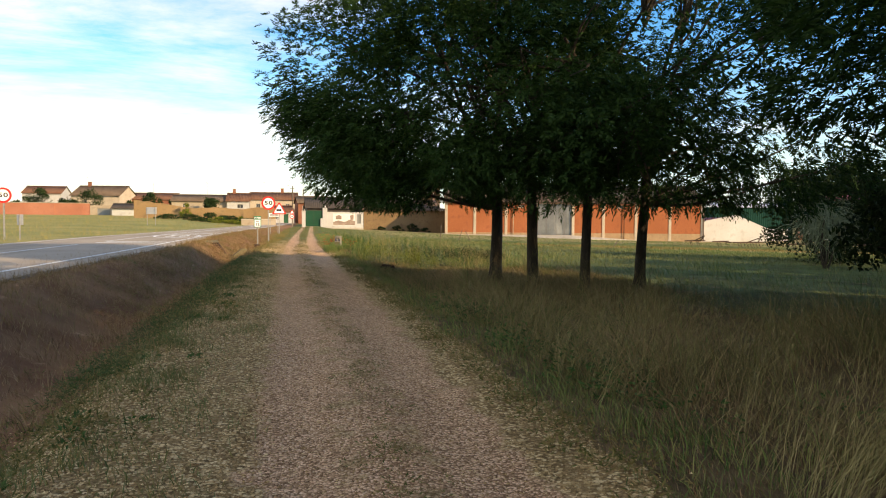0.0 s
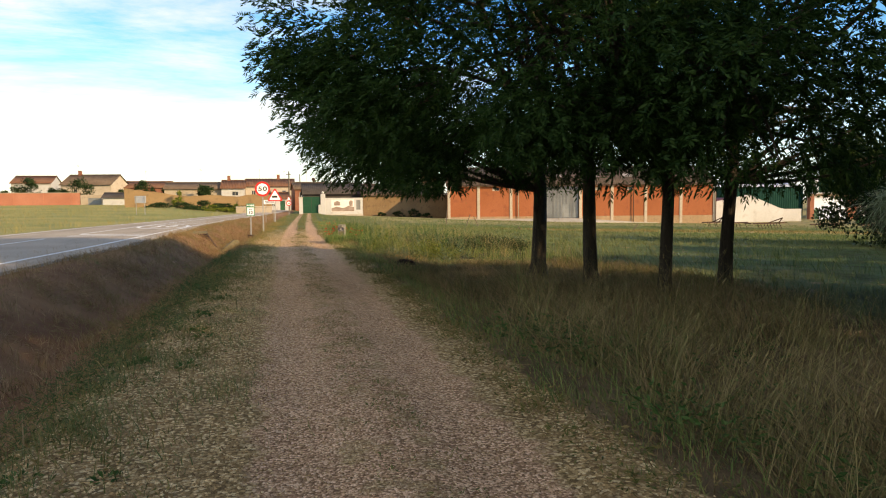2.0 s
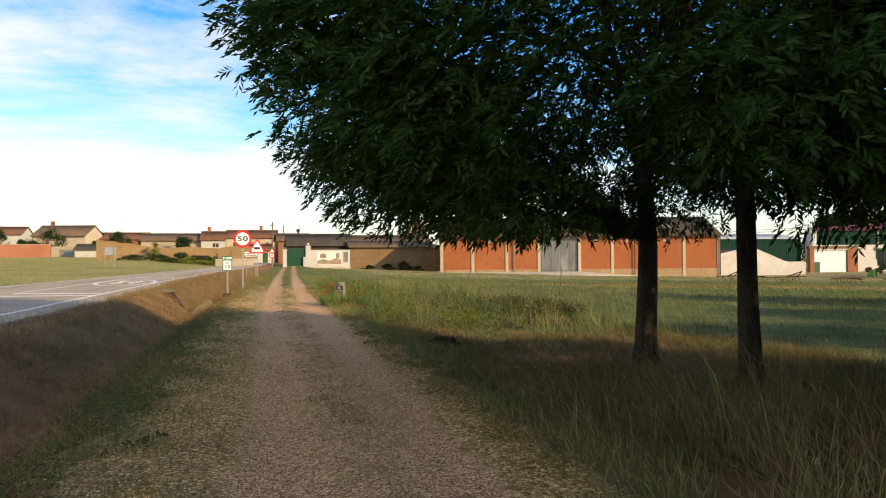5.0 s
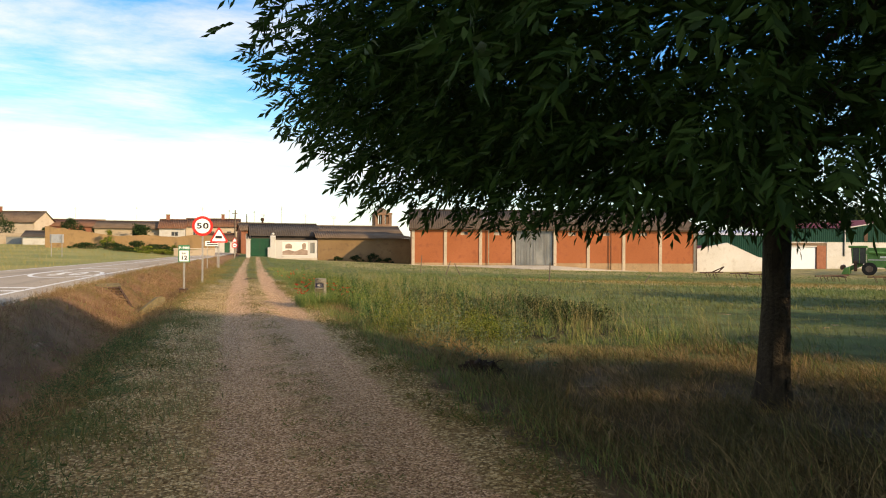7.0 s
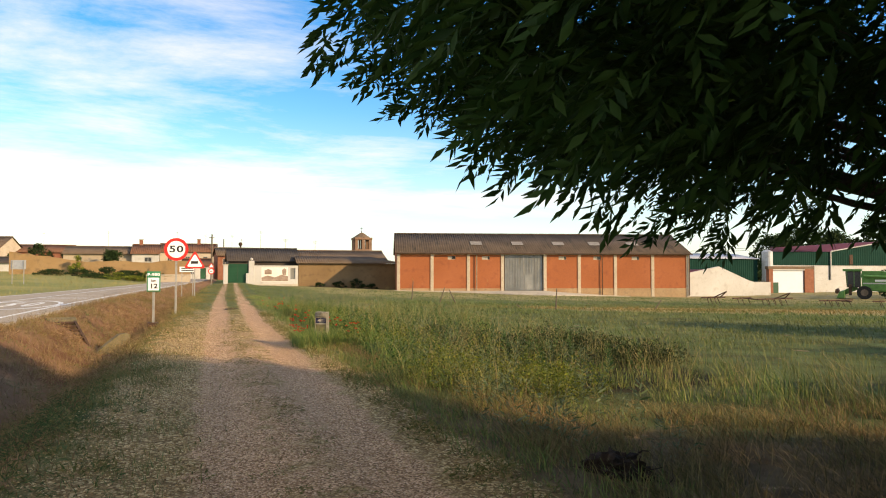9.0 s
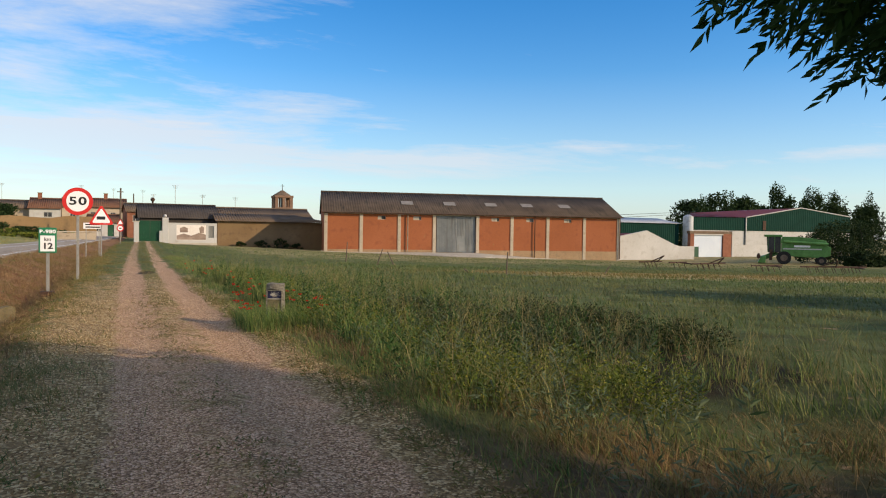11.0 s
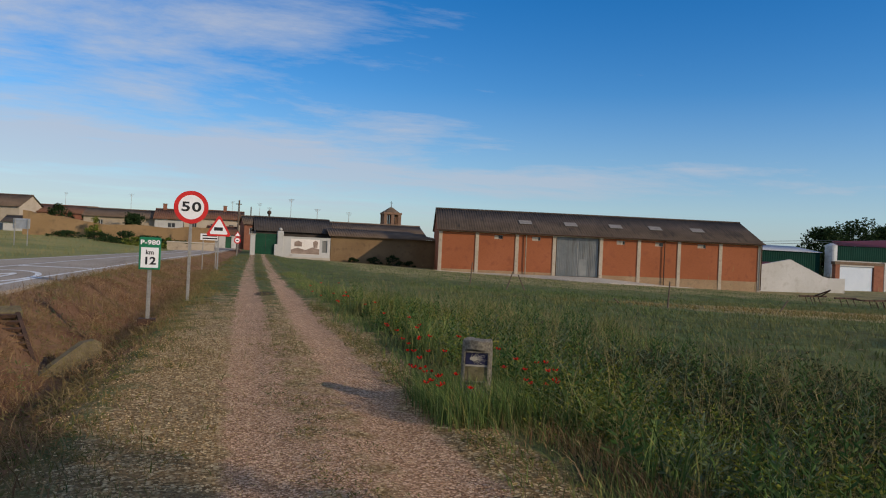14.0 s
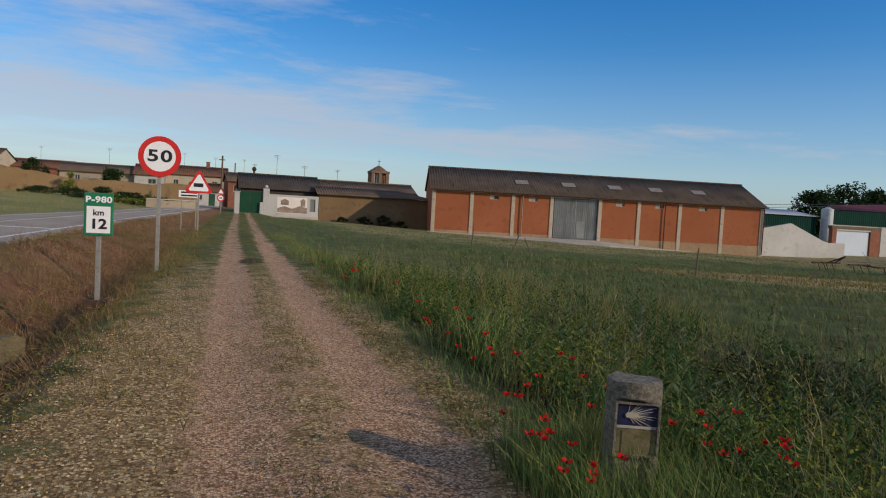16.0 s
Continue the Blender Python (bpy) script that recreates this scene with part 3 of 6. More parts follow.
# ---- trees ----
def limb(a, b, r0, r1, rnd, steps=5, bow=0.12):
    """A tapering, bowed limb as arrays."""
    a, b = np.array(a, float), np.array(b, float)
    off = rnd.normal(0, bow * np.linalg.norm(b - a) / 2, 3)
    pts = [a + (b - a) * u + off * math.sin(math.pi * u) for u in np.linspace(0, 1, steps + 1)]
    v, f, n = [], [], 8
    d = (b - a) / np.linalg.norm(b - a)
    s = np.cross(d, (0.3, 0.9, 0.1))
    s /= np.linalg.norm(s)
    t = np.cross(d, s)
    for k, p in enumerate(pts):
        r = r0 + (r1 - r0) * k / steps
        for j in range(n):
            q = 2 * math.pi * j / n
            v.append(p + (s * math.cos(q) + t * math.sin(q)) * r * (1 + 0.08 * math.sin(3 * q + k)))
    for k in range(steps):
        for j in range(n):
            a0, a1, b0, b1 = k * n + j, k * n + (j + 1) % n, (k + 1) * n + j, (k + 1) * n + (j + 1) % n
            f += [(a0, a1, b1), (a0, b1, b0)]
    return np.array(v), np.array(f), pts[-1]


def gather(pieces):
    vs, fs, base = [], [], 0
    for v, f in pieces:
        vs.append(v), fs.append(f + base)
        base += len(v)
    return np.concatenate(vs), np.concatenate(fs)


def leaflets(at, along, length, width, rnd):
    """Pointed leaf blades, folded a little on the midrib: four points, two triangles each."""
    n = len(at)
    along = along / np.linalg.norm(along, axis=1, keepdims=True)
    side = np.cross(along, rnd.normal(0, 1, (n, 3)))
    side /= np.linalg.norm(side, axis=1, keepdims=True) + 1e-9
    length, width = np.broadcast_to(length, n)[:, None], np.broadcast_to(width, n)[:, None]
    fold = np.cross(along, side) * width * 0.25
    mid = at + along * length * 0.45
    v = np.stack([at, mid + side * width / 2 + fold, at + along * length, mid - side * width / 2 + fold], 1).reshape(-1, 3)
    k = np.arange(n)[:, None] * 4
    f = np.concatenate([k + [0, 1, 2], k + [0, 2, 3]], 1).reshape(-1, 3)
    return v, f


def compound(at, out, rnd, count=9, size=1.0):
    """Ash-like leaves: pairs of leaflets along a drooping stalk."""
    n = len(at)
    out = out / (np.linalg.norm(out, axis=1, keepdims=True) + 1e-9)
    out = out + rnd.normal(0, 0.45, (n, 3)) + np.array([0, 0, -0.15])
    out /= np.linalg.norm(out, axis=1, keepdims=True)
    side = np.cross(out, rnd.normal(0, 0.5, (n, 3)) + np.array([0, 0, 1.0]))
    side /= np.linalg.norm(side, axis=1, keepdims=True) + 1e-9
    stalk = size * rnd.uniform(0.20, 0.32, n)[:, None]
    places, ways = [], []
    for k in range(count):
        u = 0.25 + 0.75 * ((k // 2) + 1) / (count // 2 + 1) if k < count - 1 else 1.0
        s = 0 if k == count - 1 else (1 if k % 2 else -1)
        places.append(at + out * stalk * u + np.array([0, 0, -0.10]) * size * u * u)
        ways.append(out * (0.75 if s else 1) + side * s * 0.75 + np.array([0, 0, -0.30 * u]) + rnd.normal(0, 0.12, (n, 3)))
    places, ways = np.concatenate(places), np.concatenate(ways)
    return leaflets(places, ways, size * rnd.uniform(0.11, 0.17, len(places)), size * rnd.uniform(0.03, 0.048, len(places)), rnd)


def crown_room(p, rnd, slack=0.0):
    """Crowns end unevenly over the track, towards the open field and where the low sun comes past them."""
    px, py, pz = p[:, 0], p[:, 1], p[:, 2]
    uneven = 0.16 * np.sin(2.7 * pz + 1.9 * px) + 0.13 * np.sin(4.3 * py - 2.1 * pz) + rnd.normal(0, 0.07, len(p))
    inward = px - 0.2 * np.clip(py - 17.0, 0, 2.5)
    floor_z = np.interp(inward, [-1.0, -0.5, -0.25, 0.1, 0.65, 1.6, 4.5, 5.5], [6.0, 4.6, 3.2, 2.6, 2.0, 1.78, 1.74, 1.58]) + 0.4 * uneven
    floor_z = np.maximum(floor_z, 1.8 + 0.65 * np.clip(py - 21.0, 0, 3))
    north = np.minimum(np.minimum(19.4 + 1.7 * px, 20.1 + 0.97 * px), 20.72 + 0.67 * px)
    reach = pz / math.tan(radians(SUN_EL))
    fall_x, fall_y = px - SUN_AZ[0] * reach, py - SUN_AZ[1] * reach
    lit_from = np.interp(fall_x, [-6, -1.5, 0.5, 1.3, 2.1, 3.1, 6.5, 7.5, 12], [36, 31.0, 28.7, 28.0, 25.2, 23.1, 22.1, 20.1, 18])
    return (pz > floor_z + slack * 0.5) & (py < north + uneven - slack) & (fall_y < lit_from + 0.6 * uneven - slack)


def ash_tree(x, y, centre, radius, top, low, count, seed, size=1.0, trunk=0.17, boughs=(), label="mature ash tree with dense dark green crown in grass"):
    """A tree whose crown's middle lies at centre (x, y, z); radius across, top and low above and below it."""
    rnd = np.random.RandomState(seed)
    z0 = float(ground_z(x, y)) - 0.15
    base = thing("ash_tree", pose(x, y, z0), label, "tree", "trees beside the track")
    c = np.array([centre[0] - x, centre[1] - y, centre[2] - z0])
    fork = np.array([c[0] * 0.12, c[1] * 0.12, c[2] - 0.5])
    pieces = []
    v, f, tip = limb((0, 0, 0), fork, trunk * 1.08, trunk * 0.72, rnd, 8, 0.03)
    flare = 1 + 0.5 * np.exp(-v[:, 2:3] / 0.18)
    v[:, :2] *= flare
    pieces.append((v, f))
    lumps = []
    n_lump = 95
    k = 0
    while len(lumps) < n_lump:
        g = k * 2.399963
        k += 1
        u = rnd.uniform(-1, 1)
        r = max(0, 1 - u * u) ** (0.5 if u > 0 else 0.22) * rnd.uniform(0.4, 1.0) ** 0.6
        h = u * (top if u > 0 else low) * rnd.uniform(0.7, 1.0)
        q = c + np.array([math.cos(g) * r * radius, math.sin(g) * r * radius, h]) * rnd.uniform(0.82, 1.04)
        if k > 1500 or crown_room((q + np.array([x, y, z0]))[None], rnd, 0.25)[0]:
            lumps.append(q)
    for q in boughs:
        lumps.append(np.array(q) - np.array([x, y, z0]))
        v, f, e = limb(fork * 0.55, lumps[-1], 0.05, 0.012, rnd, 6, 0.1)
        pieces.append((v, f))
    for i in range(9):
        end = c + (lumps[rnd.randint(n_lump)] - c) * 0.62
        v, f, e = limb(tip + rnd.normal(0, 0.05, 3) - np.array([0, 0, rnd.uniform(0, 0.9)]), end, trunk * 0.42, 0.03, rnd, 6, 0.2)
        pieces.append((v, f))
        for j in range(6):
            l = min(lumps, key=lambda q: np.linalg.norm(q - end) + rnd.uniform(0, 3))
            v, f, e2 = limb(end * 0.8 + tip * 0.2 * rnd.uniform(0.5, 1) + end * 0.0, l, 0.04, 0.008, rnd, 4, 0.2)
            pieces.append((v, f))
    v, f = gather(pieces)
    raw("trunk", v, f, "bark", base, "dark furrowed bark", True)
    per = count // n_lump
    at = []
    for l in lumps:
        s = rnd.uniform(0.55, 1.0)
        p = rnd.normal(0, 1, (per, 3))
        p *= (rnd.uniform(0.2, 1, per) ** 0.5 / np.linalg.norm(p, axis=1))[:, None]
        at.append(l + p * np.array([1.25, 1.25, 0.8]) * s * radius / 4.6)
    at = np.concatenate(at)
    world_x, world_y, world_z = at[:, 0] + x, at[:, 1] + y, at[:, 2] + z0
    keep = crown_room(at + np.array([x, y, z0]), rnd)
    at = at[keep]
    v, f = compound(at, at - c * np.array([1, 1, 0.8]), rnd, 9, size)
    raw("crown", v, f, "leaf", base, "dense crown of long pointed leaflets")
    return base


ash_tree(5.93, 19.4, (4.3, 17.7, 4.1), 4.9, 5.2, 2.6, 20500, 3, 0.73, 0.17, boughs=((1.3, 19.9, 3.2), (1.7, 20.6, 3.1), (2.2, 20.9, 3.4), (2.8, 21.0, 3.2), (3.5, 21.2, 3.1), (4.3, 21.4, 3.0), (3.0, 21.2, 3.9), (4.2, 21.8, 3.5), (5.0, 21.9, 3.0), (3.8, 21.4, 4.3), (2.4, 21.2, 2.9), (3.1, 21.5, 2.95), (3.9, 21.7, 2.8), (4.8, 21.9, 2.6)))
ash_tree(6.41, 17.45, (4.6, 16.3, 4.4), 4.8, 5.4, 2.5, 16500, 4, 0.74, 0.145)
ash_tree(6.95, 15.47, (6.6, 14.6, 4.5), 4.5, 5.2, 3.1, 6200, 5, 0.8, 0.115)
ash_tree(8.99, 16.58, (9.9, 14.4, 4.3), 4.5, 5.2, 3.1, 5400, 6, 0.95, 0.135, boughs=((9.3, 16.6, 2.4), (10.1, 15.8, 2.7), (10.8, 16.0, 3.2), (11.5, 15.0, 3.3), (12.3, 14.3, 3.6), (8.6, 17.1, 2.3), (11.1, 14.0, 2.5), (12.0, 15.3, 4.2), (12.6, 13.4, 2.9), (10.4, 14.8, 2.3)))
# the row goes on beside the start of the walk
ash_tree(10.4, 7.6, (10.2, 7.4, 5.0), 4.2, 4.8, 2.4, 4400, 7, 1.25)
# unseen trees beside and behind the walk, added to shade track and ditch
ash_tree(10.7, 3.2, (10.7, 2.7, 4.8), 4.3, 5.0, 2.7, 2800, 8, 1.6)
for k, (tx, ty) in enumerate(((9.4, 0.5), (9.2, -3.4), (10.5, -6.5), (12.5, -13.5), (16.5, 2.0), (17.5, -6.0))):
    ash_tree(tx, ty, (tx - 0.2, ty - 0.5, 4.7), 5.0, 5.0, 2.9, 1500, 11 + k, 3.9)



def bush(name, x, y, r, h, count, seed, material, label, category="bush", leaf=(0.09, 0.03), lumps=26, z=None, trunk=True):
    """A shrub or a far tree: stems and clumps of small leaves with gaps."""
    rnd = np.random.RandomState(seed)
    z0 = float(ground_z(x, y)) - 0.05 if z is None else z
    base = thing(name, pose(x, y, z0), label, category)
    pieces, at = [], []
    for i in range(lumps):
        a, u = i * 2.399963 + rnd.uniform(0, 0.5), rnd.uniform(0.12, 1)
        rr = r * math.sqrt(rnd.uniform(0.05, 1)) * (math.sin(math.pi * min(1, 0.25 + 0.72 * u)) ** 0.6)
        q = np.array([math.cos(a) * rr, math.sin(a) * rr, h * u * 0.93])
        if i < 10 and trunk:
            v, f, e = limb((rnd.uniform(-0.1, 0.1) * r, rnd.uniform(-0.1, 0.1) * r, 0), q, 0.03 * h ** 0.6, 0.01, rnd, 4, 0.15)
            pieces.append((v, f))
        n = count // lumps
        p = rnd.normal(0, 1, (n, 3))
        p *= (rnd.uniform(0.15, 1, n) ** 0.5 / np.linalg.norm(p, axis=1))[:, None]
        at.append(q + p * np.array([0.34 * r, 0.34 * r, 0.17 * h]) * rnd.uniform(0.6, 1.15))
    at = np.concatenate(at)
    at = at[at[:, 2] > 0.02]
    if pieces:
        v, f = gather(pieces)
        raw("stem_clump", v, f, "bark", base, "", True)
    v, f = leaflets(at, rnd.normal(0, 1, at.shape) + np.array([0, 0, 0.2]), leaf[0] * rnd.uniform(0.6, 1.3, len(at)), leaf[1] * rnd.uniform(0.7, 1.3, len(at)), rnd)
    raw("foliage", v, f, material, base)
    return base


bush("elm_shrub", 25.6, 28.8, 3.5, 5.4, 15000, 21, "leaf_bush", "tall dark overgrown shrub at the field's edge", leaf=(0.20, 0.10), lumps=40)
bush("elm_shrub", 28.6, 25.0, 4.0, 5.8, 14000, 22, "leaf_bush", "tall dark overgrown shrub at the field's edge", leaf=(0.20, 0.10), lumps=40)
# added shrubs, mostly out of view, that shade the field and the trunks
bush("elm_shrub", 26.0, 16.8, 3.6, 6.4, 7000, 25, "leaf_bush", "tall dark overgrown shrub at the field's edge", leaf=(0.34, 0.18), lumps=40)
bush("elm_shrub", 21.5, 12.5, 3.6, 6.4, 7000, 23, "leaf_bush", "tall dark overgrown shrub at the field's edge", leaf=(0.34, 0.18), lumps=40)
bush("elm_shrub", 13.9, 11.5, 2.2, 3.9, 9000, 26, "leaf_bush", "low dark shrub added to shade under the tree row", leaf=(0.16, 0.08), lumps=30)
bush("elm_shrub", 15.0, 8.8, 3.0, 5.6, 7000, 24, "leaf_bush", "tall dark overgrown shrub at the field's edge", leaf=(0.34, 0.18), lumps=40)
# a broom with pale hanging twigs
rnd = np.random.RandomState(31)
broom = thing("broom_shrub", pose(20.6, 23.4, float(ground_z(20.6, 23.4))), "pale grey-green drooping broom shrub in dark grass", "bush")
n = 900
start = np.array([0, 0, 1.9]) + rnd.normal(0, 1, (n, 3)) * np.array([0.35, 0.35, 0.3])
way = rnd.normal(0, 1, (n, 3)) * np.array([1, 1, 0.5]) + np.array([0, 0, 0.15])
way /= np.linalg.norm(way, axis=1, keepdims=True)
reach = rnd.uniform(0.7, 1.45, n)[:, None]
pts = [start + way * reach * u + np.array([0, 0, -0.75]) * u * u * reach for u in np.linspace(0, 1, 5)]
v, f = [], []
side = np.cross(way, rnd.normal(0, 1, (n, 3)))
side /= np.linalg.norm(side, axis=1, keepdims=True)
ribbon = np.stack([q for k, p in enumerate(pts) for q in (p + side * 0.012 * (1.1 - k / 4), p - side * 0.012 * (1.1 - k / 4))], 1).reshape(-1, 3)
ribbon[:, 2] = np.maximum(ribbon[:, 2], 0.05)
k = np.arange(n)[:, None] * 10
f = np.concatenate([np.concatenate([k + [2 * i, 2 * i + 1, 2 * i + 3], k + [2 * i, 2 * i + 3, 2 * i + 2]], 1) for i in range(4)], 1).reshape(-1, 3)
raw("spray", ribbon, f, "twig_pale", broom)
pieces = [limb((rnd.uniform(-0.1, 0.1), rnd.uniform(-0.1, 0.1), -0.1), rnd.normal(0, 0.25, 3) + np.array([0, 0, 2.0]), 0.05, 0.02, rnd)[:2] for i in range(6)]
v, f = gather(pieces)
raw("stem_clump", v, f, "bark", broom, "", True)

# ---- grass, weeds and stones (nobody could count them) ----
def blades(name, x, y, height, width, lean, material, label, seed, head=0.0, category="grass", wind=(-0.15, 0.1)):
    """Curved blades of grass, rooted on the ground; head: length of a seed head at the tip."""
    rnd = np.random.RandomState(seed)
    n = len(x)
    z = ground_z(x, y) - 0.02
    root = np.stack([x, y, z], 1)
    a = rnd.uniform(0, 2 * math.pi, n)
    side = np.stack([np.cos(a), np.sin(a), 0 * a], 1) * (width * rnd.uniform(0.6, 1.3, n))[:, None] / 2
    b = rnd.uniform(0, 2 * math.pi, n)
    bend = np.stack([np.cos(b) + wind[0] * 3, np.sin(b) + wind[1] * 3, 0 * b], 1) * (height * lean * rnd.uniform(0.2, 1.0, n))[:, None]
    upw = np.array([0, 0, 1.0])[None] * height[:, None]
    mid, tip = root + upw * 0.55 + bend * 0.35, root + upw * rnd.uniform(0.85, 1.0, n)[:, None] + bend
    v = [root - side, root + side, mid - side * 0.8, mid + side * 0.8, tip]
    tris = [(0, 1, 3), (0, 3, 2), (2, 3, 4)]
    if head:
        grow = (tip - mid) / np.linalg.norm(tip - mid, axis=1, keepdims=True) * head
        wide = side / np.linalg.norm(side, axis=1, keepdims=True) * head * 0.035
        v += [tip - grow * 0.2, tip + grow * 0.3 + wide, tip + grow, tip + grow * 0.3 - wide]
        tris += [(5, 6, 7), (5, 7, 8)]
    m = len(v)
    verts = np.stack(v, 1).reshape(-1, 3)
    f = (np.arange(n)[:, None, None] * m + np.array(tris)[None]).reshape(-1, 3)
    return tagged(raw(name, verts, f, material), label, category, kind="stuff")


def scatter(n, x0, x1, y0, y1, seed, keep=None, near=None):
    """Places in a field, in tufts; near: the power by which they crowd towards x0."""
    rnd = np.random.RandomState(seed)
    u = rnd.uniform(0, 1, n)
    x = x0 + (x1 - x0) * (u ** near if near else u)
    y = rnd.uniform(y0, y1, n)
    x, y = x + rnd.normal(0, 0.06, n), y + rnd.normal(0, 0.06, n)
    lump = np.sin(x * 2.1 + np.sin(y * 1.3) * 2) * np.sin(y * 1.9 + np.sin(x * 0.8) * 2) + 0.5 * np.sin(x * 5.3 + y * 1.1) * np.sin(y * 4.7 - x) + rnd.uniform(-0.9, 0.9, n)
    ok = lump > -0.4
    if keep is not None:
        ok &= keep(x, y, rnd)
    return x[ok], y[ok], rnd


def clear_of(x, y, rnd):
    """Thin out towards the track, whose edge is uneven."""
    d = x - track_mid(y)
    edge = 1.25 + 0.45 * smooth_step(30, 20, y) + 0.2 * np.sin(y * 0.9 + np.sin(y * 0.37) * 2)
    away = (x - 2.2) ** 2 + (y - 30.8) ** 2 > 0.05
    return (d > edge + rnd.exponential(0.18, len(x))) & away


def rise(x, y):
    d = x - track_mid(y)
    tall = 0.25 + 0.75 * smooth_step(1.2, 3.0, d)
    lump = np.sin(x * 1.1 + 1.7 * np.sin(y * 0.43)) * np.sin(y * 0.83 - 1.2 * np.sin(x * 0.6)) + 0.6 * np.sin(x * 3.3 + y) * np.sin(y * 2.7 - x * 1.4)
    low = 1 - 0.5 * smooth_step(4.5, 9, x) * smooth_step(26, 34, y)
    return tall * low * np.clip(0.72 + 0.75 * lump, 0.07, 1.8)


def hollow(x, y):
    """Where the ground vegetation is low and leafy, away from the track."""
    return smooth_step(3.6, 4.4, x + 0.3 * np.sin(y * 1.3)) * smooth_step(24.5, 27, y) * smooth_step(38, 34, y)


x, y, rnd = scatter(165000, 1.8, 9.5, -1, 46, 41, lambda x, y, r: clear_of(x, y, r) & ((y < 25) | (r.uniform(0, 1, len(x)) < 0.72 - 0.42 * hollow(x, y))), 1.35)
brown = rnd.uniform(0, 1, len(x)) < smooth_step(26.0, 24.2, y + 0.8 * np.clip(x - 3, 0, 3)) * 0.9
bare = ((rnd.uniform(0, 1, len(x)) < 0.85) | (y > 25) | (y < 14)) & (((x - 3.3) / 0.6) ** 2 + ((y - 20.8) / 0.8) ** 2 > 1)
tall = rise(x, y) * (0.16 + 0.58 * rnd.uniform(0, 1, len(x)) ** 1.6) * (1 - 0.66 * np.exp(-((y - 20.3) / 3.6) ** 4))
patch = np.sin(x * 1.9 + 2.1 * np.sin(y * 0.9)) * np.sin(y * 1.5 + 1.3 * np.sin(x * 1.1)) + 0.5 * np.sin(x * 3.7 - y * 2.9) + rnd.normal(0, 0.3, len(x))
high = tall * (1 - 0.45 * hollow(x, y)) * (1 - 0.25 * smooth_step(24, 27, y)) * (0.8 + 0.4 * np.clip(patch, -0.8, 0.8))
kind_of = np.where(patch > 0.85, 1, np.where(patch < -0.75, 2, 0)) * (y > 23)
for kind, mat_name, what, width, seed in ((0, "grass_tall", "tall unmown green and olive meadow grass", 0.010, 42), (1, "grass_straw", "patches of tall bleached straw grass", 0.008, 86), (2, "grass_grey", "patches of grey-green feathery meadow grass", 0.010, 87)):
    pick = ~brown & bare & (kind_of == kind)
    blades("tall_grass", x[pick], y[pick], high[pick], width, 0.8, mat_name, what, seed)
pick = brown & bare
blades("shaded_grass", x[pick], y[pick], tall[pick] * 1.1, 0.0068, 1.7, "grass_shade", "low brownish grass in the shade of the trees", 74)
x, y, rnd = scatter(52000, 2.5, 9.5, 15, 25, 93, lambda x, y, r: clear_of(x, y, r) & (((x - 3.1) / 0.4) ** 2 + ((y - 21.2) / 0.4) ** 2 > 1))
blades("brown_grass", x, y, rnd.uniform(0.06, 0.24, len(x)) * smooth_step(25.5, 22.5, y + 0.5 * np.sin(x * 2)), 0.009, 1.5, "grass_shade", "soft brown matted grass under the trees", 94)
x, y, rnd = scatter(10000, 2.2, 10, 0, 48, 43, clear_of, 1.3)
blades("seeding_grass", x, y, rise(x, y) * rnd.uniform(0.6, 1.15, len(x)) * (1 - 0.7 * np.exp(-((y - 20.3) / 3.6) ** 4)), 0.004, 0.8, "grass_straw", "bleached grass stalks with seed heads", 44, 0.075)
x, y, rnd = scatter(40000, 8, 34, 4, 62, 45, None, 1.3)
blades("field_grass", x, y, rnd.uniform(0.14, 0.42, len(x)) * (1 - 0.62 * smooth_step(26, 36, y)) * (0.8 + 0.3 * np.sin(x * 0.9 + 2 * np.sin(y * 0.4))), 0.014, 0.9, "grass_mid", "green field grass of middling height", 46)
x, y, rnd = scatter(42000, 9, 46, 30, 62, 84, lambda x, y, r: (np.abs(y - 52 + (x - 25) * 0.12) > 4.2) | (x < 17))
blades("field_turf", x, y, rnd.uniform(0.08, 0.22, len(x)), 0.026, 0.9, "grass_mid", "short yellow-green turf of the open field", 85)
x, y, rnd = scatter(54000, 2.5, 75, 46, 102, 47, lambda x, y, r: (x - track_mid(y) > 1.6) & (y < 96.2 - (x - 23) * 0.25) & ~((np.abs(y - 52 + (x - 25) * 0.12) < 5) & (x > 18) & (r.uniform(0, 1, len(x)) < 0.75)))
blades("far_grass", x, y, rnd.uniform(0.06, 0.17, len(x)), 0.035, 0.7, "grass_mid", "short green grass of the far field", 48)
x, y, rnd = scatter(60000, 12, 70, 40, 66, 79, lambda x, y, r: np.abs(y - 52 + (x - 25) * 0.12) < 4.6 * smooth_step(10, 28, x) * (1 - 0.5 * np.abs(r.normal(0, 0.6, len(x)))))
blades("mown_hay", x, y, rnd.uniform(0.06, 0.24, len(x)), 0.032, 1.3, "grass_hay", "pale mown hay lying in the field", 80)
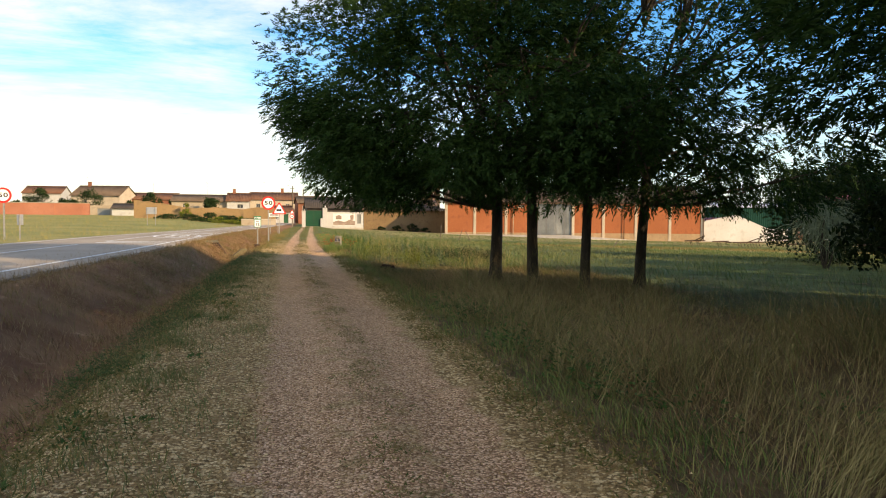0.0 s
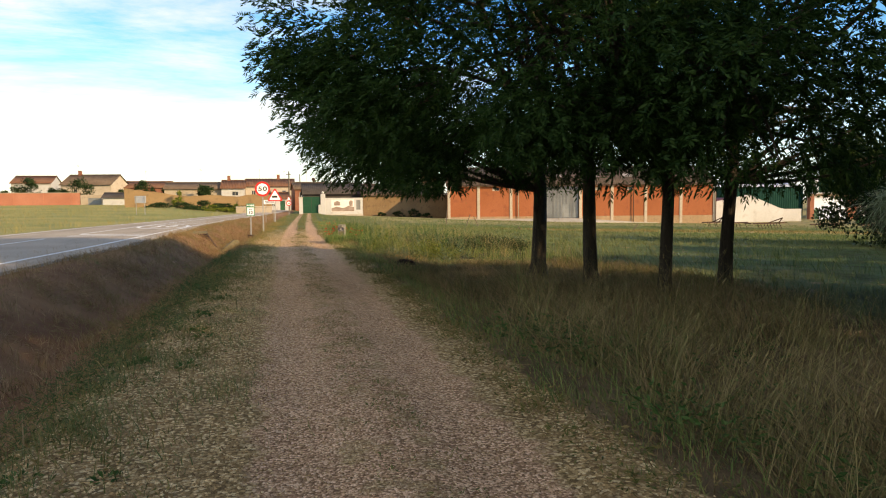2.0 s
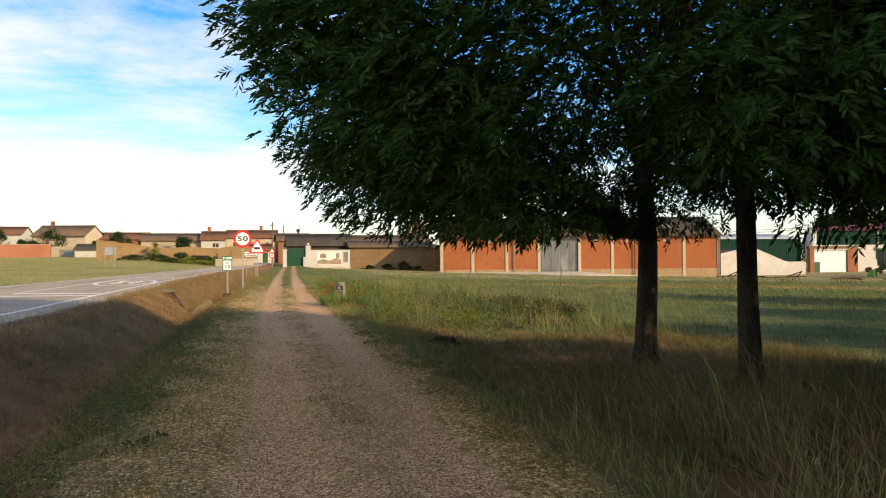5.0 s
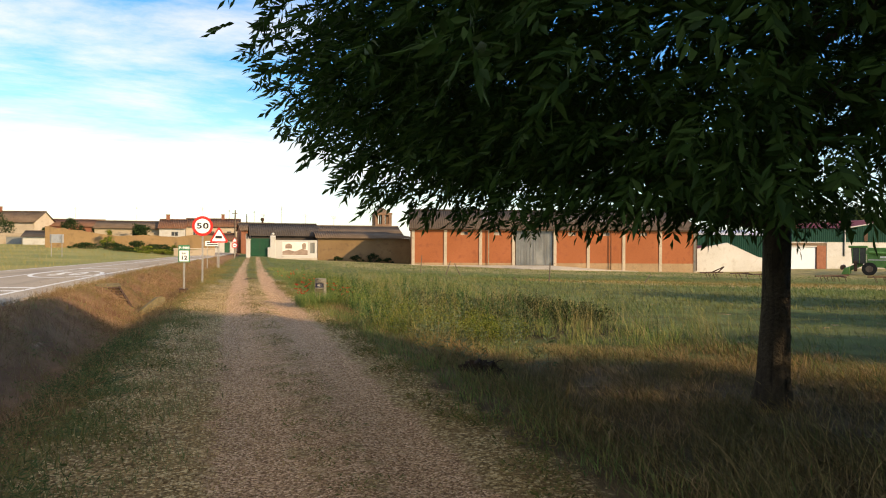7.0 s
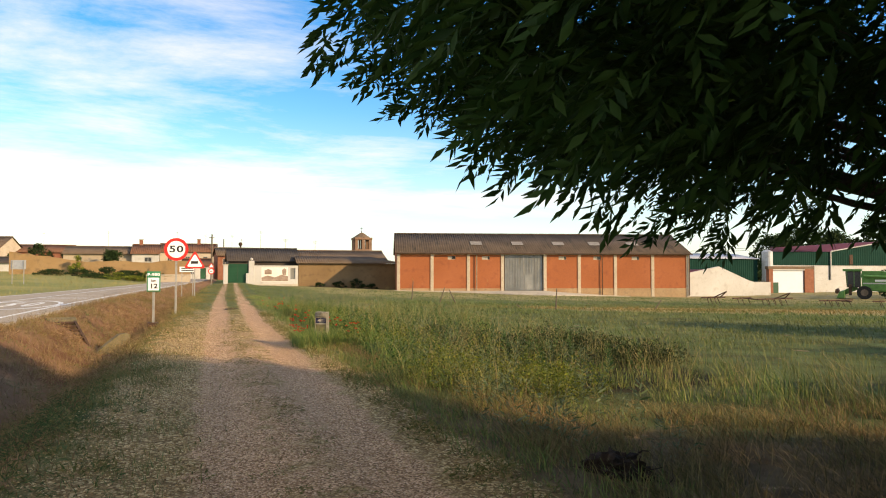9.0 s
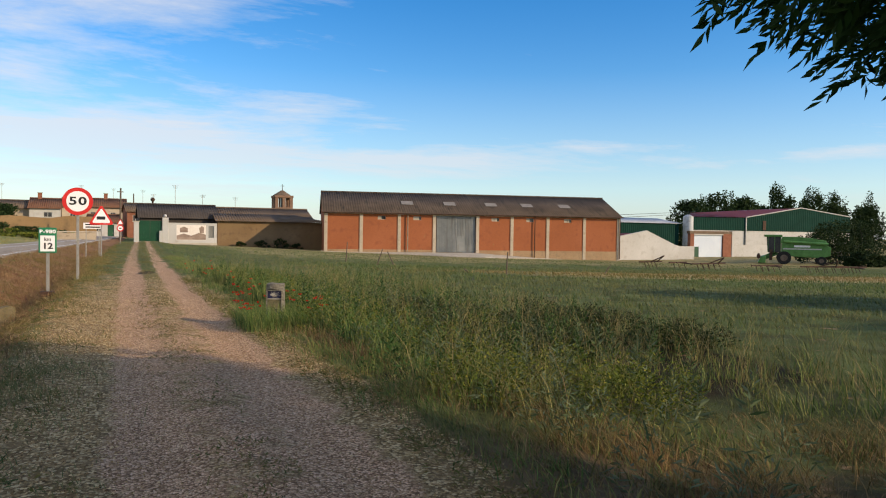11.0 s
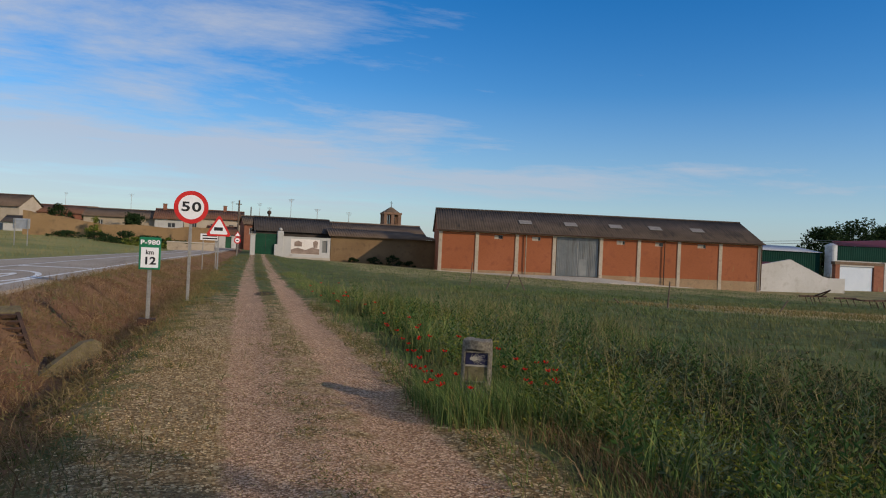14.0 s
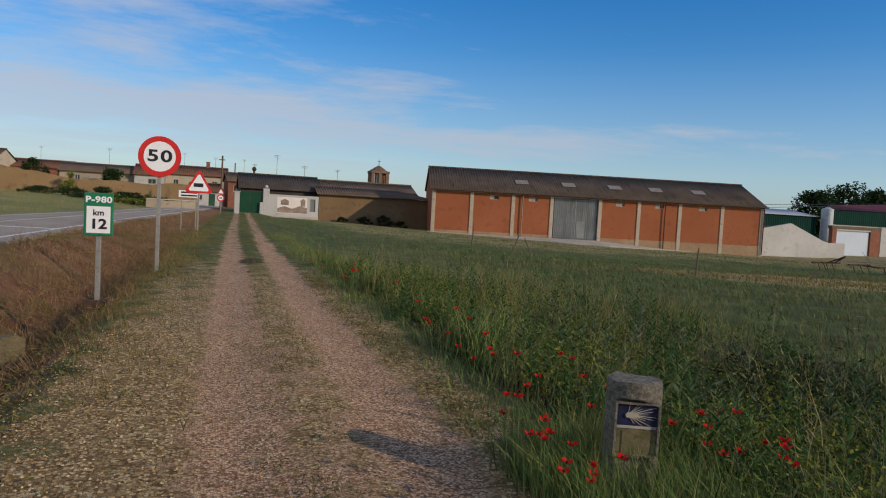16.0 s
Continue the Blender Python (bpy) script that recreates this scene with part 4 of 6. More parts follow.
# ditch
in_ditch = lambda x, y, r: (x > road_near(y) + 0.15) & (x < track_mid(y) - 1.7 - 0.5 * smooth_step(14, 6, y) - r.exponential(0.35, len(x)))
x, y, rnd = scatter(160000, -7.2, -0.8, -1, 100, 49, in_ditch)
blades("dry_grass", x, y, rnd.uniform(0.06, 0.27, len(x)) * (0.72 + 0.5 * np.sin(x * 3.1 + np.sin(y * 2.2)) * np.sin(y * 2.6 + x)), 0.009, 1.2, "grass_dry", "short dry reddish brown grass in the ditch", 50)
x, y, rnd = scatter(9000, -6.0, -1.6, 2, 60, 51, in_ditch)
blades("dry_stalks", x, y, rnd.uniform(0.2, 0.5, len(x)), 0.005, 0.5, "grass_dry", "thin dry brown stalks along the ditch", 52, 0.07)
# verge and the crown of the track
patchy = lambda x, y, r, q: np.sin(x * 4.1 + np.sin(y * 2.3)) * np.sin(y * 3.1 + x) + r.normal(0, 0.45, len(x)) > q
green_side = lambda x, y, r: (np.abs(x - track_mid(y) + 1.75 - 0.15 * np.sin(y * 1.4)) < 0.9 - 0.35 * np.abs(r.normal(0, 1, len(x)))) & patchy(x, y, r, 0.05)
x, y, rnd = scatter(110000, -2.4, 0.0, 1, 29, 75, green_side)
blades("verge_turf", x, y, rnd.uniform(0.03, 0.11, len(x)) * (1 + 0.4 * smooth_step(-1.5, -2.1, x - track_mid(y))), 0.006, 1.0, "turf", "grey-green turf along the stony verge", 76)
dry_side = lambda x, y, r: (x - track_mid(y) < -1.35 - 0.5 * r.exponential(0.35, len(x)) + 0.2 * np.sin(y * 1.7)) & (x - track_mid(y) > -3.0) & patchy(x, y, r, -0.35)
x, y, rnd = scatter(66000, -2.6, 0.2, 26, 62, 77, dry_side)
blades("dry_turf", x, y, rnd.uniform(0.03, 0.15, len(x)) * (0.5 + 0.5 * smooth_step(34, 44, y)), 0.008, 1.1, "grass_hay", "tufted dry straw grass along the verge", 78)
on_verge = lambda x, y, r: (np.abs(x - track_mid(y) + 1.9) < np.abs(r.normal(0, 0.75, len(x)))) & (np.sin(x * 3 + y) + np.sin(y * 1.7) + r.normal(0, 1, len(x)) > 0.0)
x, y, rnd = scatter(120000, -3.2, 0.4, 0, 90, 53, on_verge)
blades("verge_grass", x, y, rnd.uniform(0.03, 0.14, len(x)), 0.008, 0.9, "grass_verge", "sparse short grass on the stony verge", 54)
on_crown = lambda x, y, r: (np.abs(x - track_mid(y) - 0.05) < np.abs(r.normal(0, 0.14, len(x)))) & (np.sin(y * 1.3) + np.sin(y * 0.41 + 2) + r.normal(0, 0.8, len(x)) > 1.1 - 0.045 * y)
x, y, rnd = scatter(60000, 0.1, 2.2, 0, 98, 55, on_crown)
blades("crown_grass", x, y, rnd.uniform(0.02, 0.07, len(x)), 0.008, 0.9, "grass_verge", "thin grass between the wheel tracks", 56)
edge_right = lambda x, y, r: (x - track_mid(y) > 1.0 + 0.35 * smooth_step(30, 20, y) + 0.12 * np.sin(y * 1.9) + np.abs(r.normal(0, 0.2, len(x)))) & ((x - 2.25) ** 2 + (y - 30.95) ** 2 > 0.04)
x, y, rnd = scatter(56000, 1.3, 3.4, 0, 60, 57, edge_right)
blades("edge_grass", x, y, rnd.uniform(0.04, 0.22, len(x)), 0.008, 0.9, "grass_tall", "low grass along the track's edge", 58)
ruts_free = lambda x, y, r: (np.abs(np.abs(x - track_mid(y)) - 0.55) > 0.27 - 0.1 * smooth_step(45, 65, y) + np.abs(r.normal(0, 0.06, len(x)))) & (np.sin(x * 2.3 + y * 0.7) + np.sin(y * 1.1) + r.normal(0, 1, len(x)) > 0.2) & (x > track_mid(y) - 2.4) & (x < track_mid(y) + 1.3) & (r.uniform(28, 48, len(x)) < y)
x, y, rnd = scatter(100000, -2.4, 4.0, 30, 100, 65, ruts_free)
blades("track_grass", x, y, rnd.uniform(0.03, 0.11, len(x)), 0.011, 0.9, "grass_verge", "short patchy grass on the far track", 66)
x, y, rnd = scatter(5600, 1.75, 2.8, 30.2, 31.6, 67, lambda x, y, r: ((x - 2.25) / 0.2) ** 2 + ((y - 30.98) / 0.2) ** 2 > 1)
blades("marker_grass", x, y, rnd.uniform(0.18, 0.50, len(x)) * np.where(y < 30.9, 1.0, 0.9), 0.006, 0.6, "grass_tall", "green grass round the way marker", 68)
low_side = lambda x, y, r: (x - track_mid(y) > 1.22 + np.abs(r.normal(0, 0.16, len(x)))) & (x - track_mid(y) < 2.3 + 0.3 * np.sin(y * 1.1) + 0.3 * smooth_step(16, 20, y))
x, y, rnd = scatter(72000, 1.6, 3.6, 0, 29, 88, low_side)
red = rnd.uniform(0, 1, len(x)) < 0.3 + 0.3 * np.sin(y * 1.7 + x * 3)
blades("low_verge", x[~red], y[~red], rnd.uniform(0.02, 0.09, (~red).sum()), 0.008, 1.0, "turf", "low dull green turf beside the gravel", 89)
blades("low_verge", x[red], y[red], rnd.uniform(0.02, 0.10, red.sum()), 0.007, 1.2, "grass_dry", "low reddish dry turf beside the gravel", 90)
fringe = lambda x, y, r: np.abs(x - track_mid(y) - 2.2 - 0.25 * np.sin(y * 0.8) - 0.5 * smooth_step(27, 24, y)) < 0.32 * np.abs(r.normal(0, 1, len(x)))
x, y, rnd = scatter(26000, 1.9, 4.4, 22, 31, 91, fringe)
blades("dry_fringe", x, y, rnd.uniform(0.05, 0.28, len(x)), 0.006, 0.9, "grass_dry", "reddish dry grass at the foot of the tall meadow", 92)
# beyond the road
x, y, rnd = scatter(35000, -60, -5, 12, 140, 59, lambda x, y, r: (x < road_far(y) - 0.3))
blades("meadow_grass", x, y, rnd.uniform(0.12, 0.4, len(x)), 0.022, 0.7, "grass_yellow", "yellowing meadow grass beyond the road", 60)


def weeds(name, spots, material, label, seed, size=(0.10, 0.035), tall=0.4, spread=0.3, per=70):
    """Leafy clumps of herbs."""
    rnd = np.random.RandomState(seed)
    at, way = [], []
    for wx, wy in spots:
        a, r = rnd.uniform(0, 2 * math.pi, per), spread * np.sqrt(rnd.uniform(0, 1, per))
        px, py = wx + r * np.cos(a), wy + r * np.sin(a)
        h = tall * rnd.uniform(0.1, 1.0, per) * (1.1 - r / spread * 0.6)
        at.append(np.stack([px, py, ground_z(px, py) + h], 1))
        way.append(np.stack([np.cos(a), np.sin(a), rnd.uniform(-0.2, 0.9, per)], 1) + rnd.normal(0, 0.4, (per, 3)))
    at, way = np.concatenate(at), np.concatenate(way)
    v, f = leaflets(at, way, size[0] * rnd.uniform(0.6, 1.3, len(at)), size[1] * rnd.uniform(0.7, 1.3, len(at)), rnd)
    return tagged(raw(name, v, f, material), label, "weeds", kind="stuff")


rnd = np.random.RandomState(61)
weeds("herbs", [(2.6 + abs(rnd.normal(0, 0.9)), rnd.choice([rnd.uniform(5, 12), rnd.uniform(25, 44)])) for i in range(60)], "weed", "leafy green herbs among the grass", 62, (0.07, 0.022), 0.35, 0.35, 90)
weeds("thistles", [(2.9 + abs(rnd.normal(0, 0.8)), rnd.uniform(22, 34)) for i in range(46)] + [(3.0 + rnd.uniform(0, 4.5), rnd.uniform(27, 45)) for i in range(70)], "thistle", "grey-green prickly thistles among the grass", 63, (0.10, 0.016), 0.5, 0.25, 80)
weeds("shoots", [(rnd.uniform(-2.1, -0.7), rnd.uniform(3, 16)) for i in range(26)], "weed", "small green shoots between the stones", 64, (0.05, 0.022), 0.06, 0.08, 26)

weeds("herb_mounds", [(2.9 + abs(rnd.normal(0, 1.3)), rnd.uniform(25, 42)) for i in range(70)], "mound", "bushy yellow-green flowering herbs among the grass", 72, (0.042, 0.018), 0.66, 0.5, 560)
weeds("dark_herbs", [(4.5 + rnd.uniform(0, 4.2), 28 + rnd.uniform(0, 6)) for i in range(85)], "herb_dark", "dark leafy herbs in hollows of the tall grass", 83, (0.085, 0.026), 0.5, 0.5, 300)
weeds("feathery_herbs", [(rnd.normal(-1.75, 0.33), rnd.uniform(7, 27)) for i in range(120)], "feather", "soft feathery green herbs along the ditch", 73, (0.07, 0.006), 0.30, 0.24, 130)
weeds("verge_tufts", [(-1.75 + rnd.normal(0, 0.5), 2 + 40 * rnd.uniform(0, 1) ** 1.2) for i in range(900)], "grass_verge", "low dry and green tufts on the stony verge", 69, (0.05, 0.012), 0.07, 0.13, 30)
weeds("edge_tufts", [(1.75 + abs(rnd.normal(0, 0.25)), 2 + 40 * rnd.uniform(0, 1) ** 1.2) for i in range(420)], "grass_verge", "low dry tufts along the gravel's edge", 70, (0.05, 0.012), 0.08, 0.13, 30)
weeds("crown_tufts", [(0.66 + rnd.normal(0, 0.15), 3 + 36 * rnd.uniform(0, 1)) for i in range(280)], "grass_verge", "small dark tufts between the wheel tracks", 71, (0.035, 0.009), 0.045, 0.11, 22)

weeds("bank_tussocks", [(rnd.uniform(float(road_near(q)) + 0.3, float(track_mid(q)) - 2.2), q) for q in rnd.uniform(14, 62, 520)], "grass_dry", "rough dry tussocks on the ditch banks", 81, (0.13, 0.008), 0.2, 0.2, 60)
weeds("bank_herbs", [(rnd.uniform(float(road_near(q)) + 0.3, float(track_mid(q)) - 1.8), q) for q in rnd.uniform(14, 62, 110)], "turf", "green herb patches on the dry ditch banks", 82, (0.07, 0.012), 0.12, 0.26, 60)


def tussocks(name, spots, heights, per, spread, material, label, seed, width=0.006, head=0.0, wind=(0.1, 0.0)):
    """Bunches of blades that fan out from one root."""
    rnd = np.random.RandomState(seed)
    spots, heights = np.repeat(np.asarray(spots, float), per, 0), np.repeat(np.asarray(heights, float), per)
    x, y = spots[:, 0] + rnd.normal(0, spread, len(spots)), spots[:, 1] + rnd.normal(0, spread, len(spots))
    return blades(name, x, y, heights * rnd.uniform(0.45, 1.0, len(x)), width, 0.75, material, label, seed + 1, head, "grass", wind)


def leafy_stalks(name, spots, heights, material, label, seed, leaf=(0.09, 0.02), per=22):
    """Upright herbs: leaves spiral up a thin stalk and shrink towards the tip."""
    rnd = np.random.RandomState(seed)
    at, way, size = [], [], []
    for (wx, wy), h in zip(spots, heights):
        foot = np.array([wx, wy, float(ground_z(wx, wy))])
        lean = np.array([rnd.normal(0, 0.14), rnd.normal(0, 0.14), 1.0]) * h
        u = np.linspace(0.12, 1.0, per)
        a = np.arange(per) * 2.4 + rnd.uniform(0, 6)
        at.append(foot + lean * u[:, None])
        way.append(np.stack([np.cos(a), np.sin(a), 0.25 + 0.8 * u], 1))
        size.append(1.25 - 0.85 * u)
        at.append(foot + lean * np.array([0.0, 0.33, 0.66])[:, None])
        way.append(np.repeat(lean[None], 3, 0))
        size.append(np.full(3, -h * 0.36))
    at, way, size = np.concatenate(at), np.concatenate(way), np.concatenate(size)
    stalk = size < 0
    v, f = leaflets(at, way, np.where(stalk, -size, size * leaf[0]), np.where(stalk, 0.008, size * leaf[1]), rnd)
    return tagged(raw(name, v, f, material), label, "weeds", kind="stuff")


rnd = np.random.RandomState(301)
spots = [(2.7 + 6.0 * rnd.uniform(0, 1) ** 1.6, rnd.uniform(25.5, 46)) for k in range(340)]
tussocks("grass_tussocks", spots, [h * (1 - 0.5 * float(hollow(*q))) for h, q in zip(rnd.uniform(0.3, 0.8, 340), spots)], 40, 0.12, "grass_tall", "tall green grass tussocks with dark gaps between", 302, 0.012)
spots = [(3.0 + 6.0 * rnd.uniform(0, 1), rnd.uniform(25.5, 44)) for k in range(170)]
tussocks("oat_stalks", spots, rnd.uniform(0.6, 1.1, 170), 12, 0.12, "grass_straw", "tall bleached wild oat stalks above the grass", 304, 0.007, 0.11)
spots = [(2.6 + 4.5 * rnd.uniform(0, 1) ** 1.2, rnd.uniform(1.5, 13)) for k in range(210)]
tussocks("bent_straw", spots, rnd.uniform(0.5, 1.05, 210), 15, 0.12, "grass_straw", "long bleached stalks bent over in the shade", 306, 0.0045, 0.08, (0.45, -0.1))
spots = [(2.7 + 5.0 * rnd.uniform(0, 1) ** 1.4, rnd.uniform(27, 42)) for k in range(360)]
leafy_stalks("tall_herbs", spots, rnd.uniform(0.3, 0.85, 360), "weed", "upright leafy green herbs above the grass", 308, (0.13, 0.034), 26)
spots = [(3.2 + 3.0 * rnd.uniform(0, 1), rnd.uniform(24.6, 38)) for k in range(150)]
leafy_stalks("grey_thistles", spots, rnd.uniform(0.3, 0.75, 150), "thistle", "upright grey-green thistles above the grass", 310, (0.19, 0.032), 20)

# loose stones on the track
rnd = np.random.RandomState(71)
n = 58000
sy = 2.3 + 34 * rnd.uniform(0, 1, n) ** 1.28
sx = np.where(rnd.uniform(0, 1, n) < 0.5, track_mid(sy) + rnd.normal(-1.45, 0.55, n) - 0.35 * smooth_step(14, 6, sy) * rnd.uniform(0, 2, n), track_mid(sy) + rnd.uniform(-1.1, 1.4, n) + np.abs(rnd.normal(0, 0.12, n)))
r = rnd.uniform(0.0038, 0.0105, n) * np.where(sx < -0.1, 1.2, 0.9)
octa = np.array([(1, 0, 0), (0, 1, 0), (-1, 0, 0), (0, -1, 0), (0, 0, 0.75)])
tri = np.array([(0, 1, 4), (1, 2, 4), (2, 3, 4), (3, 0, 4)])
v = octa[None] * r[:, None, None] * rnd.uniform(0.6, 1.4, (n, 5, 1))
a = rnd.uniform(0, 6.28, n)
v = np.stack([v[..., 0] * np.cos(a)[:, None] - v[..., 1] * np.sin(a)[:, None], v[..., 0] * np.sin(a)[:, None] + v[..., 1] * np.cos(a)[:, None], v[..., 2]], -1)
v = v + np.stack([sx, sy, ground_z(sx, sy) + 0.003], 1)[:, None]
tagged(raw("loose_stones", v.reshape(-1, 3), (np.arange(n)[:, None, None] * 5 + tri[None]).reshape(-1, 3), "stone_chips"), "loose pinkish grey gravel stones on the track", "gravel", kind="stuff")

# ---- buildings ----
def corrugated(L, run, rise_, wave, amp, z=0.0, x0=0.0, y0=0.0, thick=0.03, per=4):
    """A roof slope of waves: eaves at (y0, z), going back by run and up by rise_."""
    n = int(L / wave * per)
    xs = np.linspace(x0, x0 + L, n + 1)
    h = amp * np.cos((xs - x0) / wave * 2 * math.pi)
    rows_v = []
    for u in (0.0, 0.5, 1.0):
        rows_v.append(np.stack([xs, np.full(n + 1, y0 + run * u), z + rise_ * u + h], 1))
    for u in (1.0, 0.0):
        rows_v.append(np.stack([xs, np.full(n + 1, y0 + run * u), z + rise_ * u + h - thick], 1))
    v = np.concatenate(rows_v)
    f = []
    k = n + 1
    i = np.arange(n)
    for a, b in ((0, 1), (1, 2), (2, 3), (3, 4), (4, 0)):
        f += [np.stack([a * k + i, a * k + i + 1, b * k + i + 1], 1), np.stack([a * k + i, b * k + i + 1, b * k + i], 1)]
    return v, np.concatenate(f)


def roof_pair(base, L, W, eave, ridge, wave, amp, material, over=0.35, x0=0.0, y0=0.0, label=""):
    rise_ = ridge - eave
    drop = over * rise_ / (W / 2)
    v, f = corrugated(L + 2 * over * 0.6, W / 2 + over, rise_ + drop, wave, amp, eave - drop + 0.05, x0 - over * 0.6, y0 - over)
    raw("roof_slope", v, f, material, base, label)
    v2 = v.copy()
    v2[:, 1] = 2 * (y0 + W / 2) - v2[:, 1]
    raw("roof_slope", v2, f[:, ::-1], material, base, label)
    part("ridge_cap", rod((x0 - over * 0.6, y0 + W / 2, ridge + 0.06), (x0 + L + over * 0.6, y0 + W / 2, ridge + 0.06), 0.11, sides=10), material, base)


def gable(base, L, W, z0, eave, ridge, material, t=0.3, x0=0.0, y0=0.0, name="gable_wall"):
    for x in (x0, x0 + L - t):
        bm = slab([(y0, z0), (y0 + W, z0), (y0 + W, eave), (y0 + W / 2, ridge - 0.03), (y0, eave)], 0, t)
        bm.transform(Matrix(((0, 1, 0, x), (1, 0, 0, 0), (0, 0, 1, 0), (0, 0, 0, 1))))
        bmesh.ops.recalc_face_normals(bm, faces=bm.faces)
        part(name, bm, material, base)


# the long orange barn
barn = thing("barn", pose(23.13, 101.75, -1.0, 0, 0, -13.99), "long orange barn with cream pilasters and brown corrugated roof", "barn")
BL, BW, EAVE, RIDGE = 38.4, 12.4, 4.95, 7.55
gates = (13.87, 18.8)
lights_at = (7.0, 11.4, 21.4, 26.0, 31.1)
pil = (0.25, 4.5, 9.16, 13.55, 19.1, 23.6, 28.4, 33.4, 38.15)
for a, b in zip(pil, pil[1:]):
    if a == 13.55:
        continue
    hole = [w for w in lights_at if a < w < b]
    bm = box(a + 0.2, b - 0.2, 0.06, 0.35, 0.35, 4.02 if hole else 4.66)
    if hole:
        box(a + 0.2, hole[0] - 0.5, 0.06, 0.35, 4.02, 4.66, bm=bm)
        box(hole[0] + 0.5, b - 0.2, 0.06, 0.35, 4.02, 4.66, bm=bm)
        box(hole[0] - 0.5, hole[0] + 0.5, 0.06, 0.35, 4.48, 4.66, bm=bm)
        win = part("window", box(hole[0] - 0.5, hole[0] + 0.5, 0.2, 0.24, 4.02, 4.48), "dark_glass", barn)
        fr = box(hole[0] - 0.5, hole[0] + 0.5, 0.14, 0.2, 4.02, 4.06)
        box(hole[0] - 0.5, hole[0] + 0.5, 0.14, 0.2, 4.44, 4.48, bm=fr)
        for q in (-0.5, -0.02, 0.46):
            box(hole[0] + q, hole[0] + q + 0.04, 0.14, 0.2, 4.06, 4.44, bm=fr)
        part("window_frame", fr, "concrete_pale", win)
        if hole[0] not in (7.0, 26.0):
            part("shutter", box(hole[0] - 0.46, hole[0] + 0.25, 0.17, 0.195, 4.06, 4.44), "concrete_pale", win)
        else:
            part("shutter", box(hole[0] - 0.46, hole[0] - 0.05, 0.17, 0.195, 4.06, 4.44), "concrete_pale", win)
    part("wall_panel", bm, "orange_brick", barn)
    part("plinth", box(a + 0.2, b - 0.2, 0.03, 0.35, -1.6, 0.35), "plinth", barn)
for a in pil:
    part("pilaster", box(a - 0.2, a + 0.2, -0.03, 0.35, -1.0, 4.66, 0.015), "cream", barn)
part("beam", box(0.0, BL, -0.06, 0.36, 4.66, 4.95, 0.01), "cream", barn)
part("lintel", box(13.75, 18.9, -0.01, 0.35, 4.62, 4.66), "cream", barn)
rear = box(0.3, BL - 0.3, BW - 0.3, BW, -1, EAVE)
part("rear_wall", rear, "orange_brick", barn)
gable(barn, BL, BW - 0.4, -1, EAVE, RIDGE, "orange_brick", 0.3, 0.0, 0.36)
roof_pair(barn, BL, BW, EAVE, RIDGE, 0.30, 0.035, "fibre_roof", 0.35, label="weathered brown fibre-cement sheets")
slope = math.atan2(RIDGE - EAVE, BW / 2)
for a in (10.5, 16.0, 21.5, 26.4, 31.6):
    bm = box(-0.75, 0.75, 0, 1.2, 0.0, 0.03)
    bm.transform(Matrix.Translation((a, 2.2, EAVE + 2.2 * math.tan(slope) + 0.12)) @ Matrix.Rotation(slope, 4, "X"))
    part("skylight", bm, "skylight", barn)
gate = part("gate", box(13.87, 18.8, 0.22, 0.28, 0.05, 4.6), "gate_metal", barn, "grey ribbed sheet-metal double gate")
for i in range(24):
    a = 13.9 + i * 0.205
    part("rib", box(a, a + 0.07, 0.18, 0.22, 0.08, 4.58), "gate_metal", gate)
part("gate_leaf_gap", box(16.3, 16.36, 0.16, 0.2, 0.08, 4.58), "metal_post", gate)
part("wicket", box(16.5, 17.5, 0.15, 0.18, 0.15, 2.1), "gate_metal", gate)
for a in (10.2, 26.6, 38.3):
    part("downpipe", rod((a, -0.14, -0.6), (a, -0.14, 4.7), 0.06), "rust" if a > 20 else "concrete", barn)
part("gutter", rod((-0.2, -0.42, EAVE - 0.16), (BL + 0.2, -0.42, EAVE - 0.16), 0.07, sides=10), "rust", barn)

bm = bmesh.new()
outer = ((-0.3, -0.9), (6.0, -1.4), (11.5, -3.2), (14.0, -5.5), (18.6, -6.0), (22.0, -4.2), (26, -2.2), (30, -1.0))
rows = []
for px, py in outer:
    g = pose(23.13, 101.75, -1.0, 0, 0, -13.99) @ Vector((px, py, 0))
    gz = float(ground_z(g.x, g.y)) + 1.0
    top = 0.04 if px < 19 else 0.04 - (px - 18.6) * 0.07
    rows.append([bm.verts.new((px, -0.02, top - 1.2)), bm.verts.new((px, -0.02, top)), bm.verts.new((px, py * 0.5, top - 0.02)), bm.verts.new((px, py, max(gz + 0.06, top - 0.35))), bm.verts.new((px, py, gz - 0.6))])
for r0, r1 in zip(rows, rows[1:]):
    for i in range(5):
        bm.faces.new((r0[i], r0[(i + 1) % 5], r1[(i + 1) % 5], r1[i]))
bm.faces.new(rows[0])
bm.faces.new(rows[-1][::-1])
bmesh.ops.recalc_face_normals(bm, faces=bm.faces)
ap = part("apron", bm, "concrete_pale", None, "pale concrete apron before the barn gate")
ap.matrix_world = pose(23.13, 101.75, -1.0, 0, 0, -13.99)
tagged(ap, "", "pavement", kind="structure")

# ---- road signs ----
def post(parent, h, r=0.035, material="metal_post", x=0.0, y=0.03):
    return part("post", box(x - r * 0.8, x + r * 0.8, y, y + r * 2.4, -0.3, h, 0.006), material, parent)


def wide(ob, k):
    ob.data.transform(Matrix.Diagonal((k, 1, 1, 1)))
    return ob


